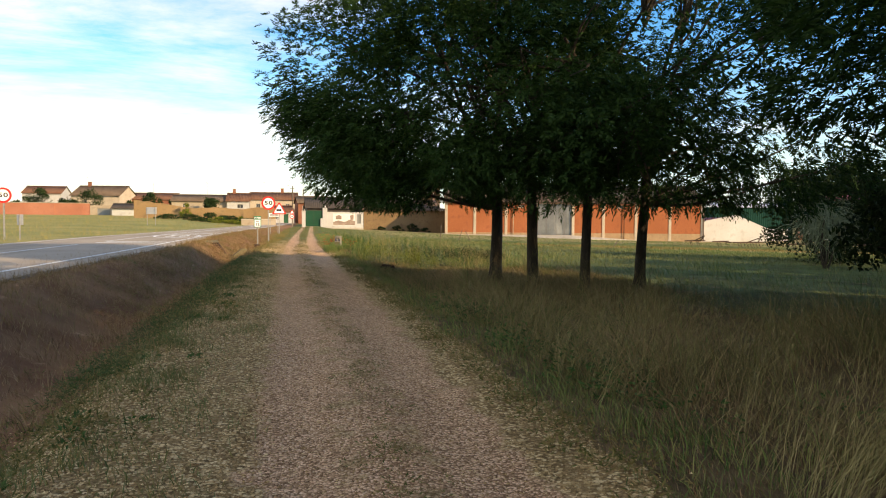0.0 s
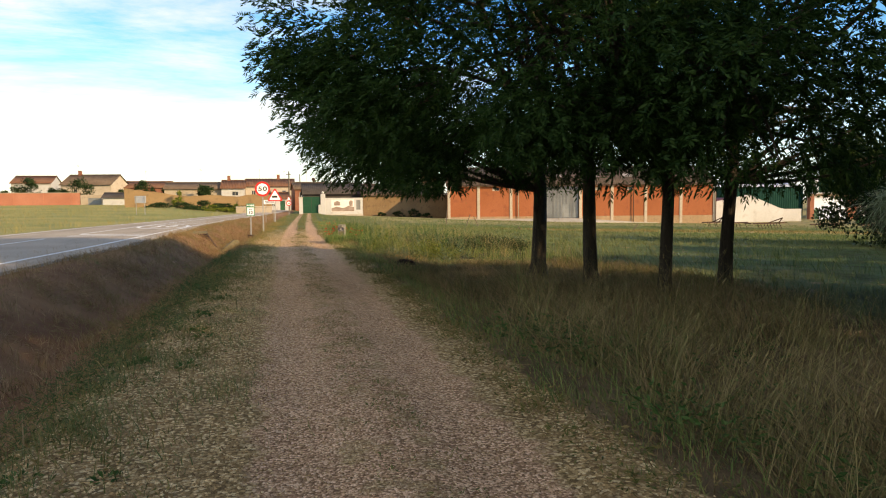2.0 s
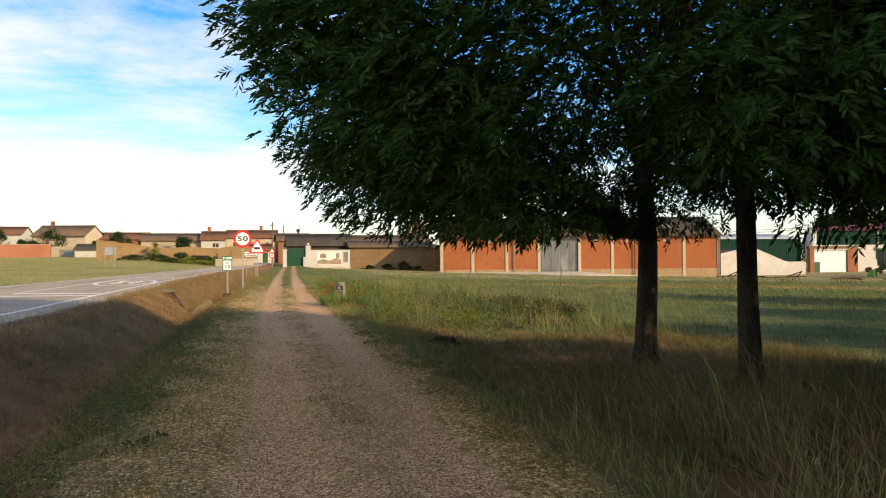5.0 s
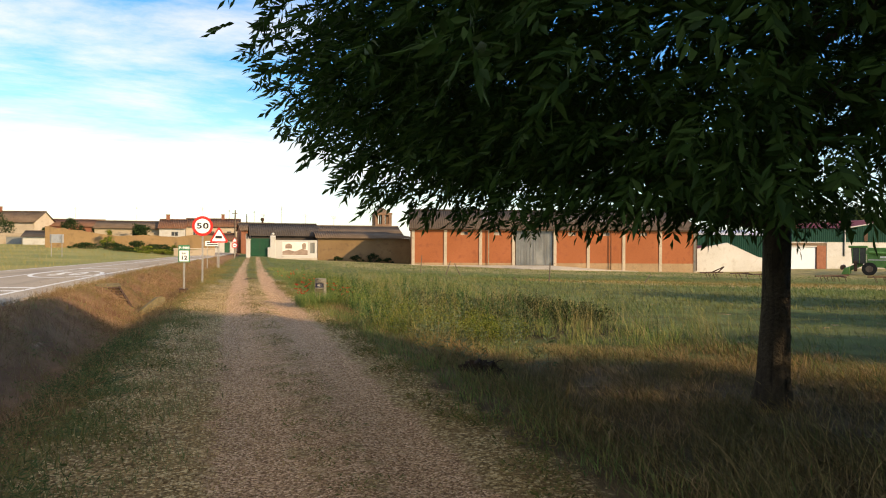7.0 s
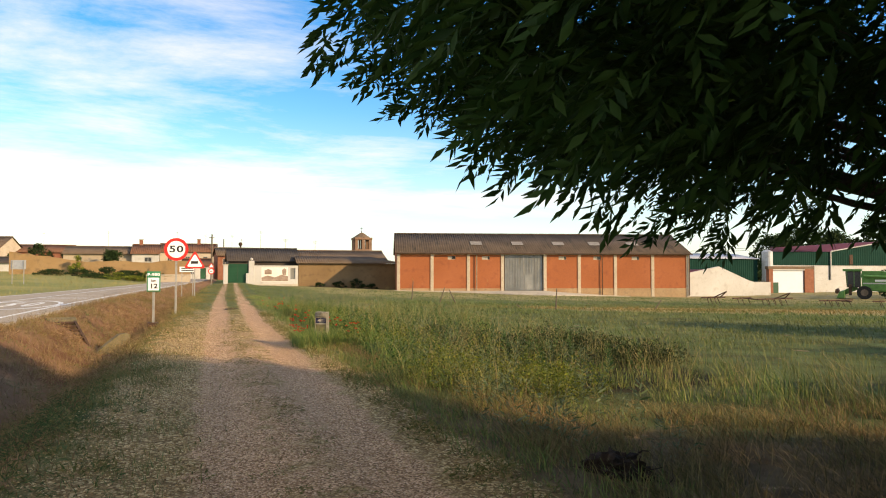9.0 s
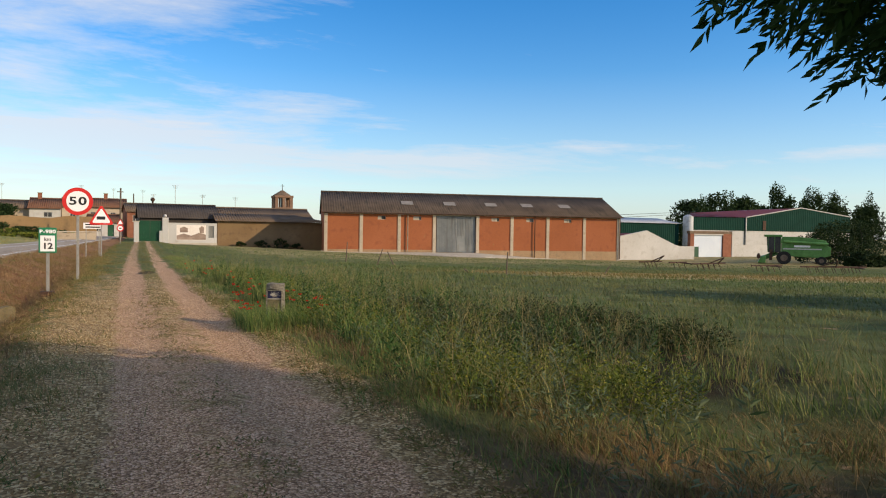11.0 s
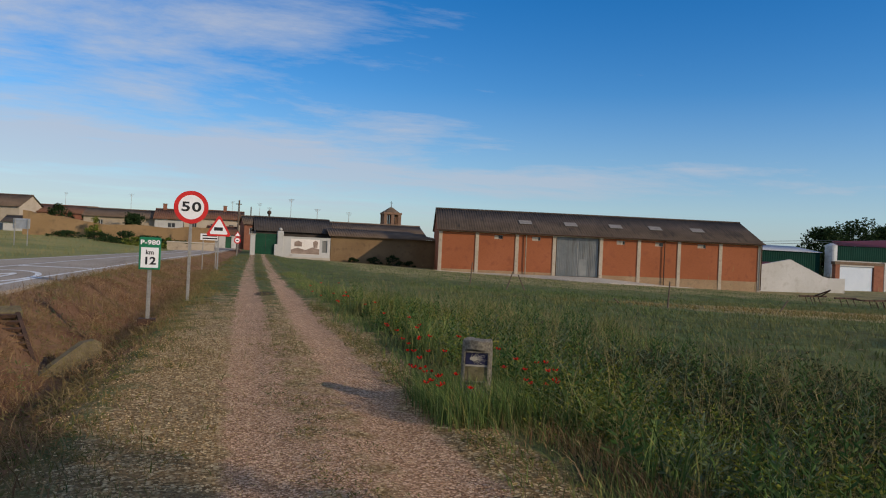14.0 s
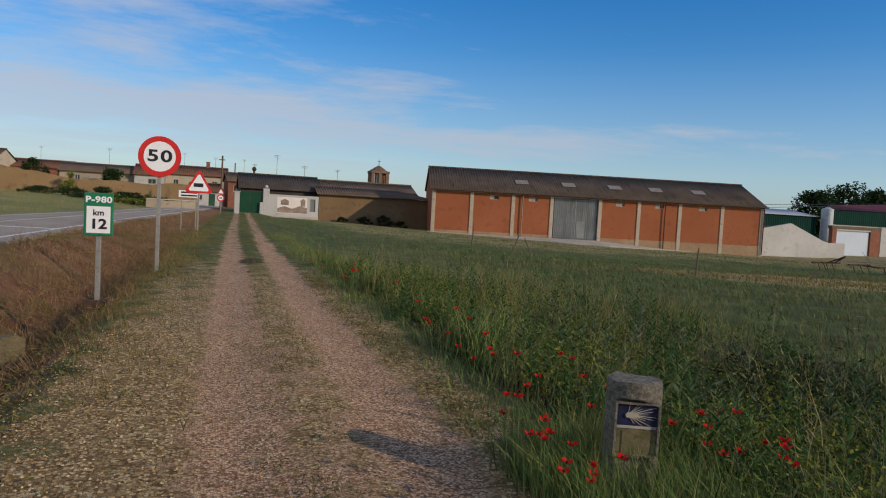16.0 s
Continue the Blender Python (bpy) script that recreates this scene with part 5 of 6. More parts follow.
def round_sign(x, y, z, size, h, label, text="50", yaw=0.0):
    s = thing("speed_sign", pose(x, y, z, 0, 0, yaw), label, "road sign")
    post(s, h + size * 0.35, 0.045)
    part("back_plate", disc(size / 2, 0.008, 0.028, h), "sign_back", s)
    part("red_ring", disc(size / 2, 0.0, 0.008, h), "sign_red", s)
    part("white_field", disc(size * 0.37, -0.004, 0.0, h), "sign_white", s)
    if text:
        wide(lettering("number", text, size * 0.40, 0, -0.006, h, "sign_black", s, size * 0.010, 1.14), 1.36)
    return s


round_sign(-1.0, 42.87, 0.0, 0.81, 2.30, "round red-rimmed speed limit sign on grey metal post")
round_sign(-14.85, 42.0, 0.2, 0.84, 2.35, "round red-rimmed speed limit sign across the road")

# kilometre board
km = thing("kilometre_sign", pose(-1.46, 38.36, 0.0), "small green and white kilometre board on metal post", "road sign")
post(km, 1.3, 0.04, "metal_post")
part("board", box(-0.185, 0.185, 0.0, 0.03, 0.93, 1.52, 0.01), "sign_green", km)
part("white_field", box(-0.15, 0.15, -0.004, 0.0, 0.965, 1.335), "sign_white", km)
wide(lettering("road_code", "P-980", 0.115, 0, -0.006, 1.425, "sign_white", km, 0.004, 1.08), 1.17)
lettering("unit", "km", 0.115, 0, -0.007, 1.245, "sign_black", km, 0.002)
wide(lettering("number", "12", 0.19, 0, -0.007, 1.085, "sign_black", km, 0.006), 1.15)
part("footing", box(-0.16, 0.14, -0.05, 0.2, -0.1, 0.03, 0.01), "rust", km)


def rounded_triangle(r, h, n=5, soft=0.12):
    pts = []
    for k in range(3):
        a = math.pi / 2 + k * 2 * math.pi / 3
        cx, cz = (r - 2 * soft * r) * math.cos(a), h + (r - 2 * soft * r) * math.sin(a)
        for j in range(n):
            b = a - math.pi / 3 + 2 * math.pi / 3 * j / (n - 1)
            pts.append((cx + soft * r * math.cos(b), cz + soft * r * math.sin(b)))
    return pts


def warning_sign(x, y, z, side, h, label, pict=True):
    s = thing("warning_sign", pose(x, y, z), label, "road sign")
    post(s, h + side * 0.3, 0.045)
    r = side / math.sqrt(3) * 1.12
    part("back_plate", slab(rounded_triangle(r, h), 0.008, 0.028), "sign_back", s)
    part("red_border", slab(rounded_triangle(r, h), 0.0, 0.008), "sign_red", s)
    part("white_field", slab(rounded_triangle(r * 0.74, h), -0.004, 0.0), "sign_white", s)
    if pict:
        part("pictogram", slab([(-0.2 * side, h - 0.08 * side), (0.17 * side, h - 0.08 * side), (0.17 * side, h + 0.07 * side), (-0.2 * side, h + 0.07 * side)], -0.008, -0.004), "sign_black", s)
    return s


warning_sign(-0.54, 61.1, -0.15, 1.12, 2.2, "triangular red-bordered cattle warning sign on metal post")
town = thing("town_sign", pose(-0.98, 62.5, -0.2), "white town name board with two dark lines", "road sign")
post(town, 1.98, 0.03, x=-0.32)
post(town, 1.98, 0.03, x=0.32)
part("board", box(-0.46, 0.46, 0.0, 0.03, 1.66, 1.99, 0.01), "sign_white", town)
part("lettering_bar", box(-0.36, 0.35, -0.005, 0.0, 1.86, 1.93), "sign_black", town)
part("lettering_bar", box(-0.35, 0.36, -0.005, 0.0, 1.72, 1.79), "sign_black", town)
# small signs on the pole by the village
small = thing("prohibition_sign", pose(0.82, 95.0, -0.2), "small red-rimmed round sign below a warning triangle", "road sign")
post(small, 2.3, 0.03)
part("disc", disc(0.33, 0.0, 0.02, 1.7), "sign_red", small)
part("disc_field", disc(0.22, -0.004, 0.0, 1.7), "sign_white", small)
part("disc_bar", box(-0.12, 0.12, -0.008, -0.004, 1.65, 1.75), "sign_black", small)
part("triangle", slab(rounded_triangle(0.36, 2.25), 0.0, 0.02), "sign_red", small)
part("triangle_field", slab(rounded_triangle(0.25, 2.25), -0.004, 0.0), "sign_white", small)


def back_sign(x, y, z, w, h0, h1, legs, label):
    s = thing("sign_back_view", pose(x, y, z), label, "road sign")
    for q in legs:
        post(s, h1, 0.035, x=q, y=-0.09)
    part("board", box(-w / 2, w / 2, 0.0, 0.03, h0, h1, 0.008), "sign_back", s)
    for zz in (h0 + 0.12, h1 - 0.14):
        part("brace", box(-w / 2 + 0.03, w / 2 - 0.03, -0.03, 0.0, zz, zz + 0.04), "sign_back", s)
    return s


back_sign(-14.05, 42.0, 0.1, 0.32, 0.85, 1.42, (0.0,), "grey back of a small road board on a post")
back_sign(-14.4, 82.0, 0.55, 1.1, 1.1, 1.85, (-0.42, 0.42), "grey back of a wide road board on two posts")

# ---- way marker: a rough stone post with a tile picture ----
stone = thing("waymark_stone", pose(2.25, 30.95, float(ground_z(2.25, 30.95)) - 0.265, 0, 0, -22), "rough granite way marker with blue shell tile", "milestone")
bm = bmesh.new()
ring_at = np.linspace(0, 2 * math.pi, 40, endpoint=False)
rings = []
for k, (z, s) in enumerate(((-0.2, 1.02), (0.25, 1.0), (0.5, 1.0), (0.845, 1.0), (0.855, 1.0), (0.92, 1.0), (0.94, 0.95))):
    rings.append([bm.verts.new((0.146 * math.cos(a) * s + 0.004 * math.sin(5 * a + 7 * k), max(-0.097 if k < 4 else -1, 0.148 * math.sin(a) * s + 0.004 * math.sin(7 * a + 3 * k)), z + (0.008 * math.sin(3 * a + 1) if k > 3 else 0))) for a in ring_at])
for r0, r1 in zip(rings, rings[1:]):
    for i in range(len(ring_at)):
        j = (i + 1) % len(ring_at)
        bm.faces.new((r0[i], r0[j], r1[j], r1[i]))
bm.faces.new(rings[-1])
bm.faces.new(rings[0][::-1])
bmesh.ops.recalc_face_normals(bm, faces=bm.faces)
bmesh.ops.subdivide_edges(bm, edges=[e for e in bm.edges if e.calc_length() > 0.05], cuts=5)
for vert in bm.verts:
    vert.co += vert.co.normalized() * 0.0055 * noise.fractal(vert.co * 34, 0.7, 2.0, 4) * (1 if vert.co.y > -0.09 or vert.co.z > 0.85 else 0)
part("stone_body", bm, "granite", stone, "rough grey granite post")
fr = box(-0.12, 0.12, -0.128, -0.094, 0.83, 0.842)
box(-0.12, 0.12, -0.128, -0.094, 0.545, 0.557, bm=fr)
box(-0.12, -0.108, -0.128, -0.094, 0.557, 0.83, bm=fr)
box(0.108, 0.12, -0.128, -0.094, 0.557, 0.83, bm=fr)
part("niche_frame", fr, "granite", stone)
upper = part("upper_tile", box(-0.107, 0.107, -0.112, -0.096, 0.695, 0.829, 0.003), "tile_blue", stone, "dark blue tile with pale rays")
for k in range(13):
    a = radians(-70 + k * 13)
    reach = 0.06 + 0.02 * (k % 3)
    a0, a1 = Vector((-0.05, -0.115, 0.77)), Vector((min(0.105, -0.05 + 1.8 * reach * math.cos(a)), -0.115, max(0.698, min(0.826, 0.77 + reach * 0.85 * math.sin(a)))))
    part("ray", rod(a0, a1, 0.0035, 0.001, 6), "tile_pale", upper)
hub = disc(0.014, -0.121, -0.113, 0.77, 12)
hub.transform(Matrix.Translation((-0.05, 0, 0)))
part("rosette", hub, "tile_pale", upper)
part("pale_band", box(-0.105, 0.105, -0.114, -0.112, 0.697, 0.712), "tile_pale", upper)
lower = part("lower_tile", box(-0.107, 0.107, -0.112, -0.096, 0.558, 0.693, 0.003), "tile_view", stone, "dull tile with a brownish landscape picture")
part("picture", box(-0.075, 0.075, -0.116, -0.112, 0.558, 0.685), "tile_view", lower)

# ---- poppies ----
def poppy(x, y, h, seed):
    rnd = np.random.RandomState(seed)
    p = thing("poppy", pose(x, y, float(ground_z(x, y)) - 0.02, rnd.uniform(-8, 8), rnd.uniform(-8, 8), rnd.uniform(0, 360)), "bright red wild poppy among green grass", "flower", "poppies round the way marker")
    part("stem", rod((0, 0, 0), (0.02, 0, h), 0.003, 0.002, 5), "poppy_stem", p)
    for k in range(4):
        a, w = k * math.pi / 2, 0.9 + 0.2 * (k % 2)
        ca, sa = math.cos(a), math.sin(a)
        bm = bmesh.new()
        pts = [(0.76 * a, 0.76 * b, 0.76 * c) for a, b, c in ((0, 0, 0), (0.022, -0.018 * w, 0.012), (0.038, -0.014 * w, 0.03), (0.042, 0.0, 0.034), (0.038, 0.014 * w, 0.028), (0.022, 0.018 * w, 0.012))]
        vs = [bm.verts.new((0.02 + px * ca - py * sa, px * sa + py * ca, h + pz)) for px, py, pz in pts]
        bm.faces.new(vs)
        part("petal", bm, "poppy", p)
    part("seed_head", rod((0.02, 0, h), (0.02, 0, h + 0.018), 0.006, 0.007, 7), "sign_black", p)
    return p


first = poppy(2.72, 30.95, 0.45, 1)
kinds_of = [first, poppy(2.6, 31.4, 0.55, 2), poppy(1.75, 31.5, 0.36, 3)]
rnd = np.random.RandomState(81)
spots = [(rnd.normal(2.25, 0.42), rnd.normal(31.2, 0.7)) for k in range(26)] + [(1.9 + abs(rnd.normal(0, 0.45)), rnd.uniform(32, 44)) for k in range(30)] + [(rnd.uniform(2.5, 3.1), rnd.uniform(30.1, 31.0)) for k in range(9)] + [(rnd.uniform(1.62, 1.9), rnd.uniform(30.2, 31.2)) for k in range(10)]
for k, (px, py) in enumerate(spots):
    if px < 1.6 or (1.9 < px < 2.5 and 29.5 < py < 31.15):
        continue
    copy_thing(kinds_of[k % 3], pose(px, py, float(ground_z(px, py)) - 0.02, rnd.uniform(-10, 10), rnd.uniform(-10, 10), rnd.uniform(0, 360)))

# ---- things by the ditch ----
clod = thing("root_clod", pose(3.05, 21.2, float(ground_z(3.05, 21.2)) + 0.0) @ Matrix.Diagonal((0.72, 0.8, 0.8, 1)), "dark clod of earth and roots in the grass", "earth clod")
bm = bmesh.new()
bmesh.ops.create_icosphere(bm, subdivisions=4, radius=1)
for vert in bm.verts:
    n = noise.fractal(vert.co * 2.6, 0.6, 2.0, 4)
    vert.co = Vector((vert.co.x * 0.36, vert.co.y * 0.28, max(-0.2, vert.co.z * 0.2))) * (1 + 0.42 * n)
part("earth_lump", bm, "clod", clod)
rnd = np.random.RandomState(5)
pieces = [limb((rnd.uniform(-0.3, 0.3), rnd.uniform(-0.2, 0.2), 0.05), (rnd.uniform(-0.45, 0.45), rnd.uniform(-0.4, 0.3), rnd.uniform(0.05, 0.24)), 0.012, 0.004, rnd, 4, 0.4)[:2] for i in range(26)]
v, f = gather(pieces)
raw("roots", v, f, "clod", clod)

head_wall = thing("culvert_wall", pose(-2.7, 35.9, -0.41, 0, 0, 38), "low mossy concrete culvert wing wall in the ditch", "concrete wall")
part("wing", slab([(-0.2, -0.7), (1.0, -0.3), (1.0, 0.26), (0.9, 0.31), (0.72, 0.29), (0.35, 0.05), (-0.2, -0.35)], 0.0, 0.13), "mossy", head_wall)
grate = thing("culvert_grate", pose(-3.35, 37.0, -0.30, 0, 24, -66), "rusty iron grating on a culvert mouth in the ditch", "grate")
for q in (-0.3, 0.3):
    part("side_bar", box(-1.0, 1.0, q - 0.03, q + 0.03, 0, 0.06), "rust", grate)
for k in range(9):
    part("cross_bar", box(-0.95 + k * 0.225, -0.9 + k * 0.225, -0.27, 0.27, 0.0, 0.06), "rust", grate)
part("sill", box(-1.25, -1.0, -0.38, 0.38, -0.2, 0.06, 0.03), "mossy", grate)

# leaning posts in the field
for k, (px, py, h, tx, ty) in enumerate(((14.6, 66.1, 1.5, 0, 3), (15.4, 62.1, 1.2, 0, 18), (16.6, 62.0, 1.15, 0, -28), (17.4, 52.8, 0.6, 0, -55), (18.3, 50.7, 1.25, 0, 2), (26.0, 52.6, 0.9, 0, 38))):
    s = thing("fence_post", pose(px, py, float(ground_z(px, py)) - 0.1, tx, ty, 0), "old dark wooden stake standing in the field", "post", "old stakes in the field")
    part("stake", rod((0, 0, 0), (0.02, 0, h), 0.045, 0.03, 7), "wood_old", s)

# ---- village ----
def house(name, x, y, z, yaw, L, W, eave, ridge, wall, roof, label, windows=(), doors=(), chimney=None, wave=0.3, amp=0.05, category="house"):
    """A gabled house whose front runs along x; windows: (x, z, w, h)."""
    h = thing(name, pose(x, y, z, 0, 0, yaw), label, category)
    cuts = sorted([(wx - ww / 2, wx + ww / 2, wz, wz + wh) for wx, wz, ww, wh in windows] + [(dx - dw / 2, dx + dw / 2, -0.5, dh) for dx, dw, dh, _ in doors])
    at, bm = 0.0, bmesh.new()
    for a, b, lo, hi in cuts:
        box(at, a, 0, 0.35, -1.2, eave, bm=bm)
        box(a, b, 0, 0.35, hi, eave, bm=bm)
        if lo > -0.4:
            box(a, b, 0, 0.35, -1.2, lo, bm=bm)
        at = b
    box(at, L, 0, 0.35, -1.2, eave, bm=bm)
    part("front_wall", bm, wall, h)
    part("rear_wall", box(0, L, W - 0.35, W, -1.2, eave), wall, h)
    gable(h, L, W - 0.7, -1.2, eave, ridge - 0.05, wall, 0.3, 0.0, 0.352)
    roof_pair(h, L, W, eave, ridge, wave, amp, roof, 0.4)
    for wx, wz, ww, wh in windows:
        w = part("window", box(wx - ww / 2, wx + ww / 2, 0.16, 0.2, wz, wz + wh), "dark_glass", h)
        fr = box(wx - ww / 2, wx + ww / 2, 0.08, 0.16, wz, wz + 0.06)
        box(wx - ww / 2, wx + ww / 2, 0.08, 0.16, wz + wh - 0.06, wz + wh, bm=fr)
        for q in (wx - ww / 2, wx - 0.03, wx + ww / 2 - 0.06):
            box(q, q + 0.06, 0.08, 0.16, wz + 0.06, wz + wh - 0.06, bm=fr)
        part("window_frame", fr, "white_wall", w)
        part("window_sill", box(wx - ww / 2 - 0.08, wx + ww / 2 + 0.08, -0.08, 0.08, wz - 0.08, wz), "concrete_pale", w)
    for dx, dw, dh, dm in doors:
        d = part("door", box(dx - dw / 2, dx + dw / 2, 0.14, 0.2, -0.5, dh), dm, h)
        part("door_handle", box(dx + dw / 2 - 0.16, dx + dw / 2 - 0.1, 0.09, 0.14, 0.5, 0.62), "metal_post", d)
    if chimney:
        c = part("chimney", box(chimney - 0.3, chimney + 0.3, W / 2 - 0.3, W / 2 + 0.3, ridge - 0.4, ridge + 0.9), "brick_red", h)
        part("chimney_cap", box(chimney - 0.38, chimney + 0.38, W / 2 - 0.38, W / 2 + 0.38, ridge + 0.9, ridge + 1.0), "concrete", c)
    return h


def ragged_wall(name, x0, x1, y, z0, tops, t, material, label, yaw=0.0, category="wall", seed=1, cap=None):
    """An old wall whose top follows the heights given at even steps, with small breaks."""
    rnd = np.random.RandomState(seed)
    w = thing(name, pose(x0, y, z0, 0, 0, yaw), label, category)
    L = x1 - x0
    xs = np.linspace(0, L, max(8, int(L / 0.7)))
    hs = np.interp(xs, np.linspace(0, L, len(tops)), tops) + rnd.normal(0, 0.05, len(xs))
    part("wall_body", slab([(0, -0.8), *[(float(a), float(b)) for a, b in zip(xs, hs)], (L, -0.8)], 0, t), material, w)
    if cap:
        part("coping", box(-0.05, L + 0.05, -0.06, t + 0.06, max(tops) - 0.02, max(tops) + 0.1, 0.02), cap, w)
    return w


# white yard wall with a painted picture, green gate, dark-roofed house behind
yard = thing("yard_wall", pose(5.6, 110, -0.3), "whitewashed yard wall with a faded painted picture", "wall")
part("gate_pillar", box(0.0, 0.7, -0.15, 0.55, -0.3, 3.15, 0.04), "white_wall", yard)
ball = bmesh.new()
bmesh.ops.create_uvsphere(ball, u_segments=16, v_segments=10, radius=0.2, matrix=Matrix.Translation((0.35, 0.2, 3.35)))
part("ball_finial", ball, "white_wall", yard)
bm = box(0.7, 5.3, 0, 0.35, -0.3, 2.55)
box(5.95, 6.3, 0, 0.35, -0.3, 2.55, bm=bm)
box(5.3, 5.95, 0, 0.35, 2.2, 2.55, bm=bm)
box(5.3, 5.95, 0, 0.35, -0.3, 0.75, bm=bm)
part("wall_body", bm, "white_wall", yard)
part("shutter", box(5.3, 5.95, 0.12, 0.18, 0.75, 2.2), "gate_metal", yard)
part("kerb", box(0.7, 6.3, -0.35, -0.003, -0.3, 0.12), "concrete_pale", yard)
part("buttress", box(-0.35, 0.0, -0.25, 0.3, -0.3, 1.55, 0.04), "white_wall", yard)
mural = part("mural", box(1.6, 5.0, -0.012, -0.002, 0.45, 2.3), "mural_sky", yard, "faded brown and pink painted landscape")
part("painted_hill", slab([(1.62, 0.5), (5.0, 0.5), (5.0, 1.15), (4.2, 1.35), (3.3, 1.0), (2.4, 1.25), (1.62, 1.0)], -0.018, -0.013), "mural_brown", mural)
part("painted_house", slab([(2.0, 1.4), (2.9, 1.4), (2.9, 1.9), (2.45, 2.1), (2.0, 1.9)], -0.018, -0.013), "mural_brown", mural)
part("painted_tree", slab([(4.3, 1.3), (4.75, 1.3), (4.8, 2.05), (4.5, 2.2), (4.2, 1.95)], -0.018, -0.013), "mural_brown", mural)
gate2 = thing("yard_gate", pose(2.9, 110.1, -0.3), "closed dark green sheet-metal yard gate", "gate")
for k in range(2):
    leaf_ = part("gate_leaf", box(0.05 + k * 1.32, 1.33 + k * 1.32, 0, 0.05, 0.1, 2.75), "green_gate", gate2)
    for j in range(7):
        part("rib", box(0.12 + k * 1.32 + j * 0.17, 0.16 + k * 1.32 + j * 0.17, -0.025, 0, 0.14, 2.7), "green_gate", leaf_)
pillar = thing("gate_pillar_white", pose(2.3, 104.0, -0.25), "whitewashed gate pillar at the end of the track", "pillar")
part("shaft", box(0.0, 0.52, 0, 0.5, -0.3, 2.45, 0.03), "white_wall", pillar)
part("cap", box(-0.06, 0.58, -0.06, 0.56, 2.45, 2.58, 0.02), "concrete_pale", pillar)
house("yard_house", 3.2, 113.0, -0.3, 0, 9.2, 8.0, 3.25, 4.9, "slate", "slate", "dark-walled house with a low dark roof", wave=0.3, amp=0.03)
# adobe store with a tiled lean-to and a larger roof behind
store = thing("adobe_store", pose(11.95, 110.0, -0.9, 0, 0, -3), "brown adobe store with a low clay-tiled roof", "house")
part("front_wall", box(0, 13.3, 0, 0.5, -0.6, 3.45, 0.02), "adobe", store)
v, f = corrugated(13.9, 4.2, 1.0, 0.32, 0.06, 3.48, -0.3, -0.45)
cut = np.clip((v[:, 0] - 10.2) / 3.5, 0, 1)
v[:, 2] -= cut * (v[:, 1] + 0.45) * 0.16
raw("tiled_slope", v, f, "tile_brown", store, "weathered brown clay tiles")
part("side_wall", box(12.9, 13.3, 0.5, 5, -0.6, 3.3), "adobe", store)
house("long_house", 12.3, 114.5, -0.9, -3, 12.6, 9.0, 4.0, 5.35, "adobe", "tile_brown", "long adobe house with brown tiled roof", amp=0.05)
for k, (bx, by, br, bh) in enumerate(((17.2, 108.9, 0.9, 0.9), (19.6, 108.6, 1.2, 1.3), (21.6, 108.4, 0.7, 0.7), (14.6, 109.0, 0.6, 0.6))):
    bush("wall_shrub", bx, by, br, bh, 1100, 90 + k, "leaf_bush", "low dark weeds against the adobe wall", leaf=(0.16, 0.08), lumps=10)
# church tower
tower = thing("church_tower", pose(55.6, 270, -1.0), "brick church belfry with open arches and low roof", "church tower")
part("shaft", box(-3.1, 3.1, -3.1, 3.1, -1, 10.6), "tower_brick", tower)
for sx in (-1, 0, 1):
    for sy in (-1, 0, 1):
        if (sx, sy) != (0, 0):
            part("belfry_pier", box(sx * 2.55 - 0.55, sx * 2.55 + 0.55, sy * 2.55 - 0.55, sy * 2.55 + 0.55, 10.6, 14.0), "tower_brick", tower)
part("belfry_core", box(-0.5, 0.5, -0.5, 0.5, 10.6, 14.0), "dark_glass", tower)
part("cornice", box(-3.3, 3.3, -3.3, 3.3, 14.0, 14.8, 0.1), "tower_brick", tower)
bm = bmesh.new()
bmesh.ops.create_cone(bm, cap_ends=True, segments=8, radius1=3.4, radius2=0.5, depth=1.9, matrix=Matrix.Translation((0, 0, 15.75)))
part("tower_roof", bm, "tile_brown", tower)
part("finial", rod((0, 0, 16.6), (0, 0, 19.0), 0.14, 0.05), "rust", tower)
part("finial_arm", rod((-0.6, 0, 18.3), (0.6, 0, 18.3), 0.07), "rust", tower)

# old ochre walls and gardens left of the village street
ragged_wall("ochre_wall", -23.5, -1.6, 119.0, 1.1, [2.9, 2.5, 2.2, 1.6, 1.7, 1.75, 1.5, 1.9, 1.75], 0.6, "ochre", "crumbling ochre adobe garden wall", -3, seed=2)
ragged_wall("low_stone_wall", -6.2, -1.4, 104.0, 0.25, [0.75, 0.7, 0.72], 0.4, "sand_wall", "low pale stone wall beside the street", 2, seed=3, cap="concrete_pale")
house("far_house", -22.5, 150.0, 1.2, 0, 10.8, 8.0, 3.3, 4.6, "sand_wall", "tile_brown", "old house with a long brown tiled roof", ((2.5, 1.8, 0.7, 0.9), (7.6, 1.8, 0.7, 0.9)), amp=0.05)
house("white_house", -11.7, 149.0, 1.0, 0, 4.4, 8.0, 3.6, 5.2, "white_wall", "tile_red", "white house with red tiled roof", ((2.6, 2.1, 1.2, 0.8),), chimney=1.2)
house("pink_house", -7.2, 150.5, 0.8, 0, 9.6, 9.0, 4.2, 5.7, "cream", "tile_red", "cream house with brownish red tiled roof", ((1.6, 2.2, 0.8, 1.1), (4.6, 2.2, 0.8, 1.1), (7.6, 2.2, 0.8, 1.1)), chimney=6.5)
house("street_house", -2.6, 138.0, 0.1, 8, 4.2, 6.0, 2.3, 3.4, "white_wall", "tile_red", "small white house on the village street", ((1.0, 0.9, 0.6, 0.8),), ((2.7, 0.9, 1.9, "green_gate"),))
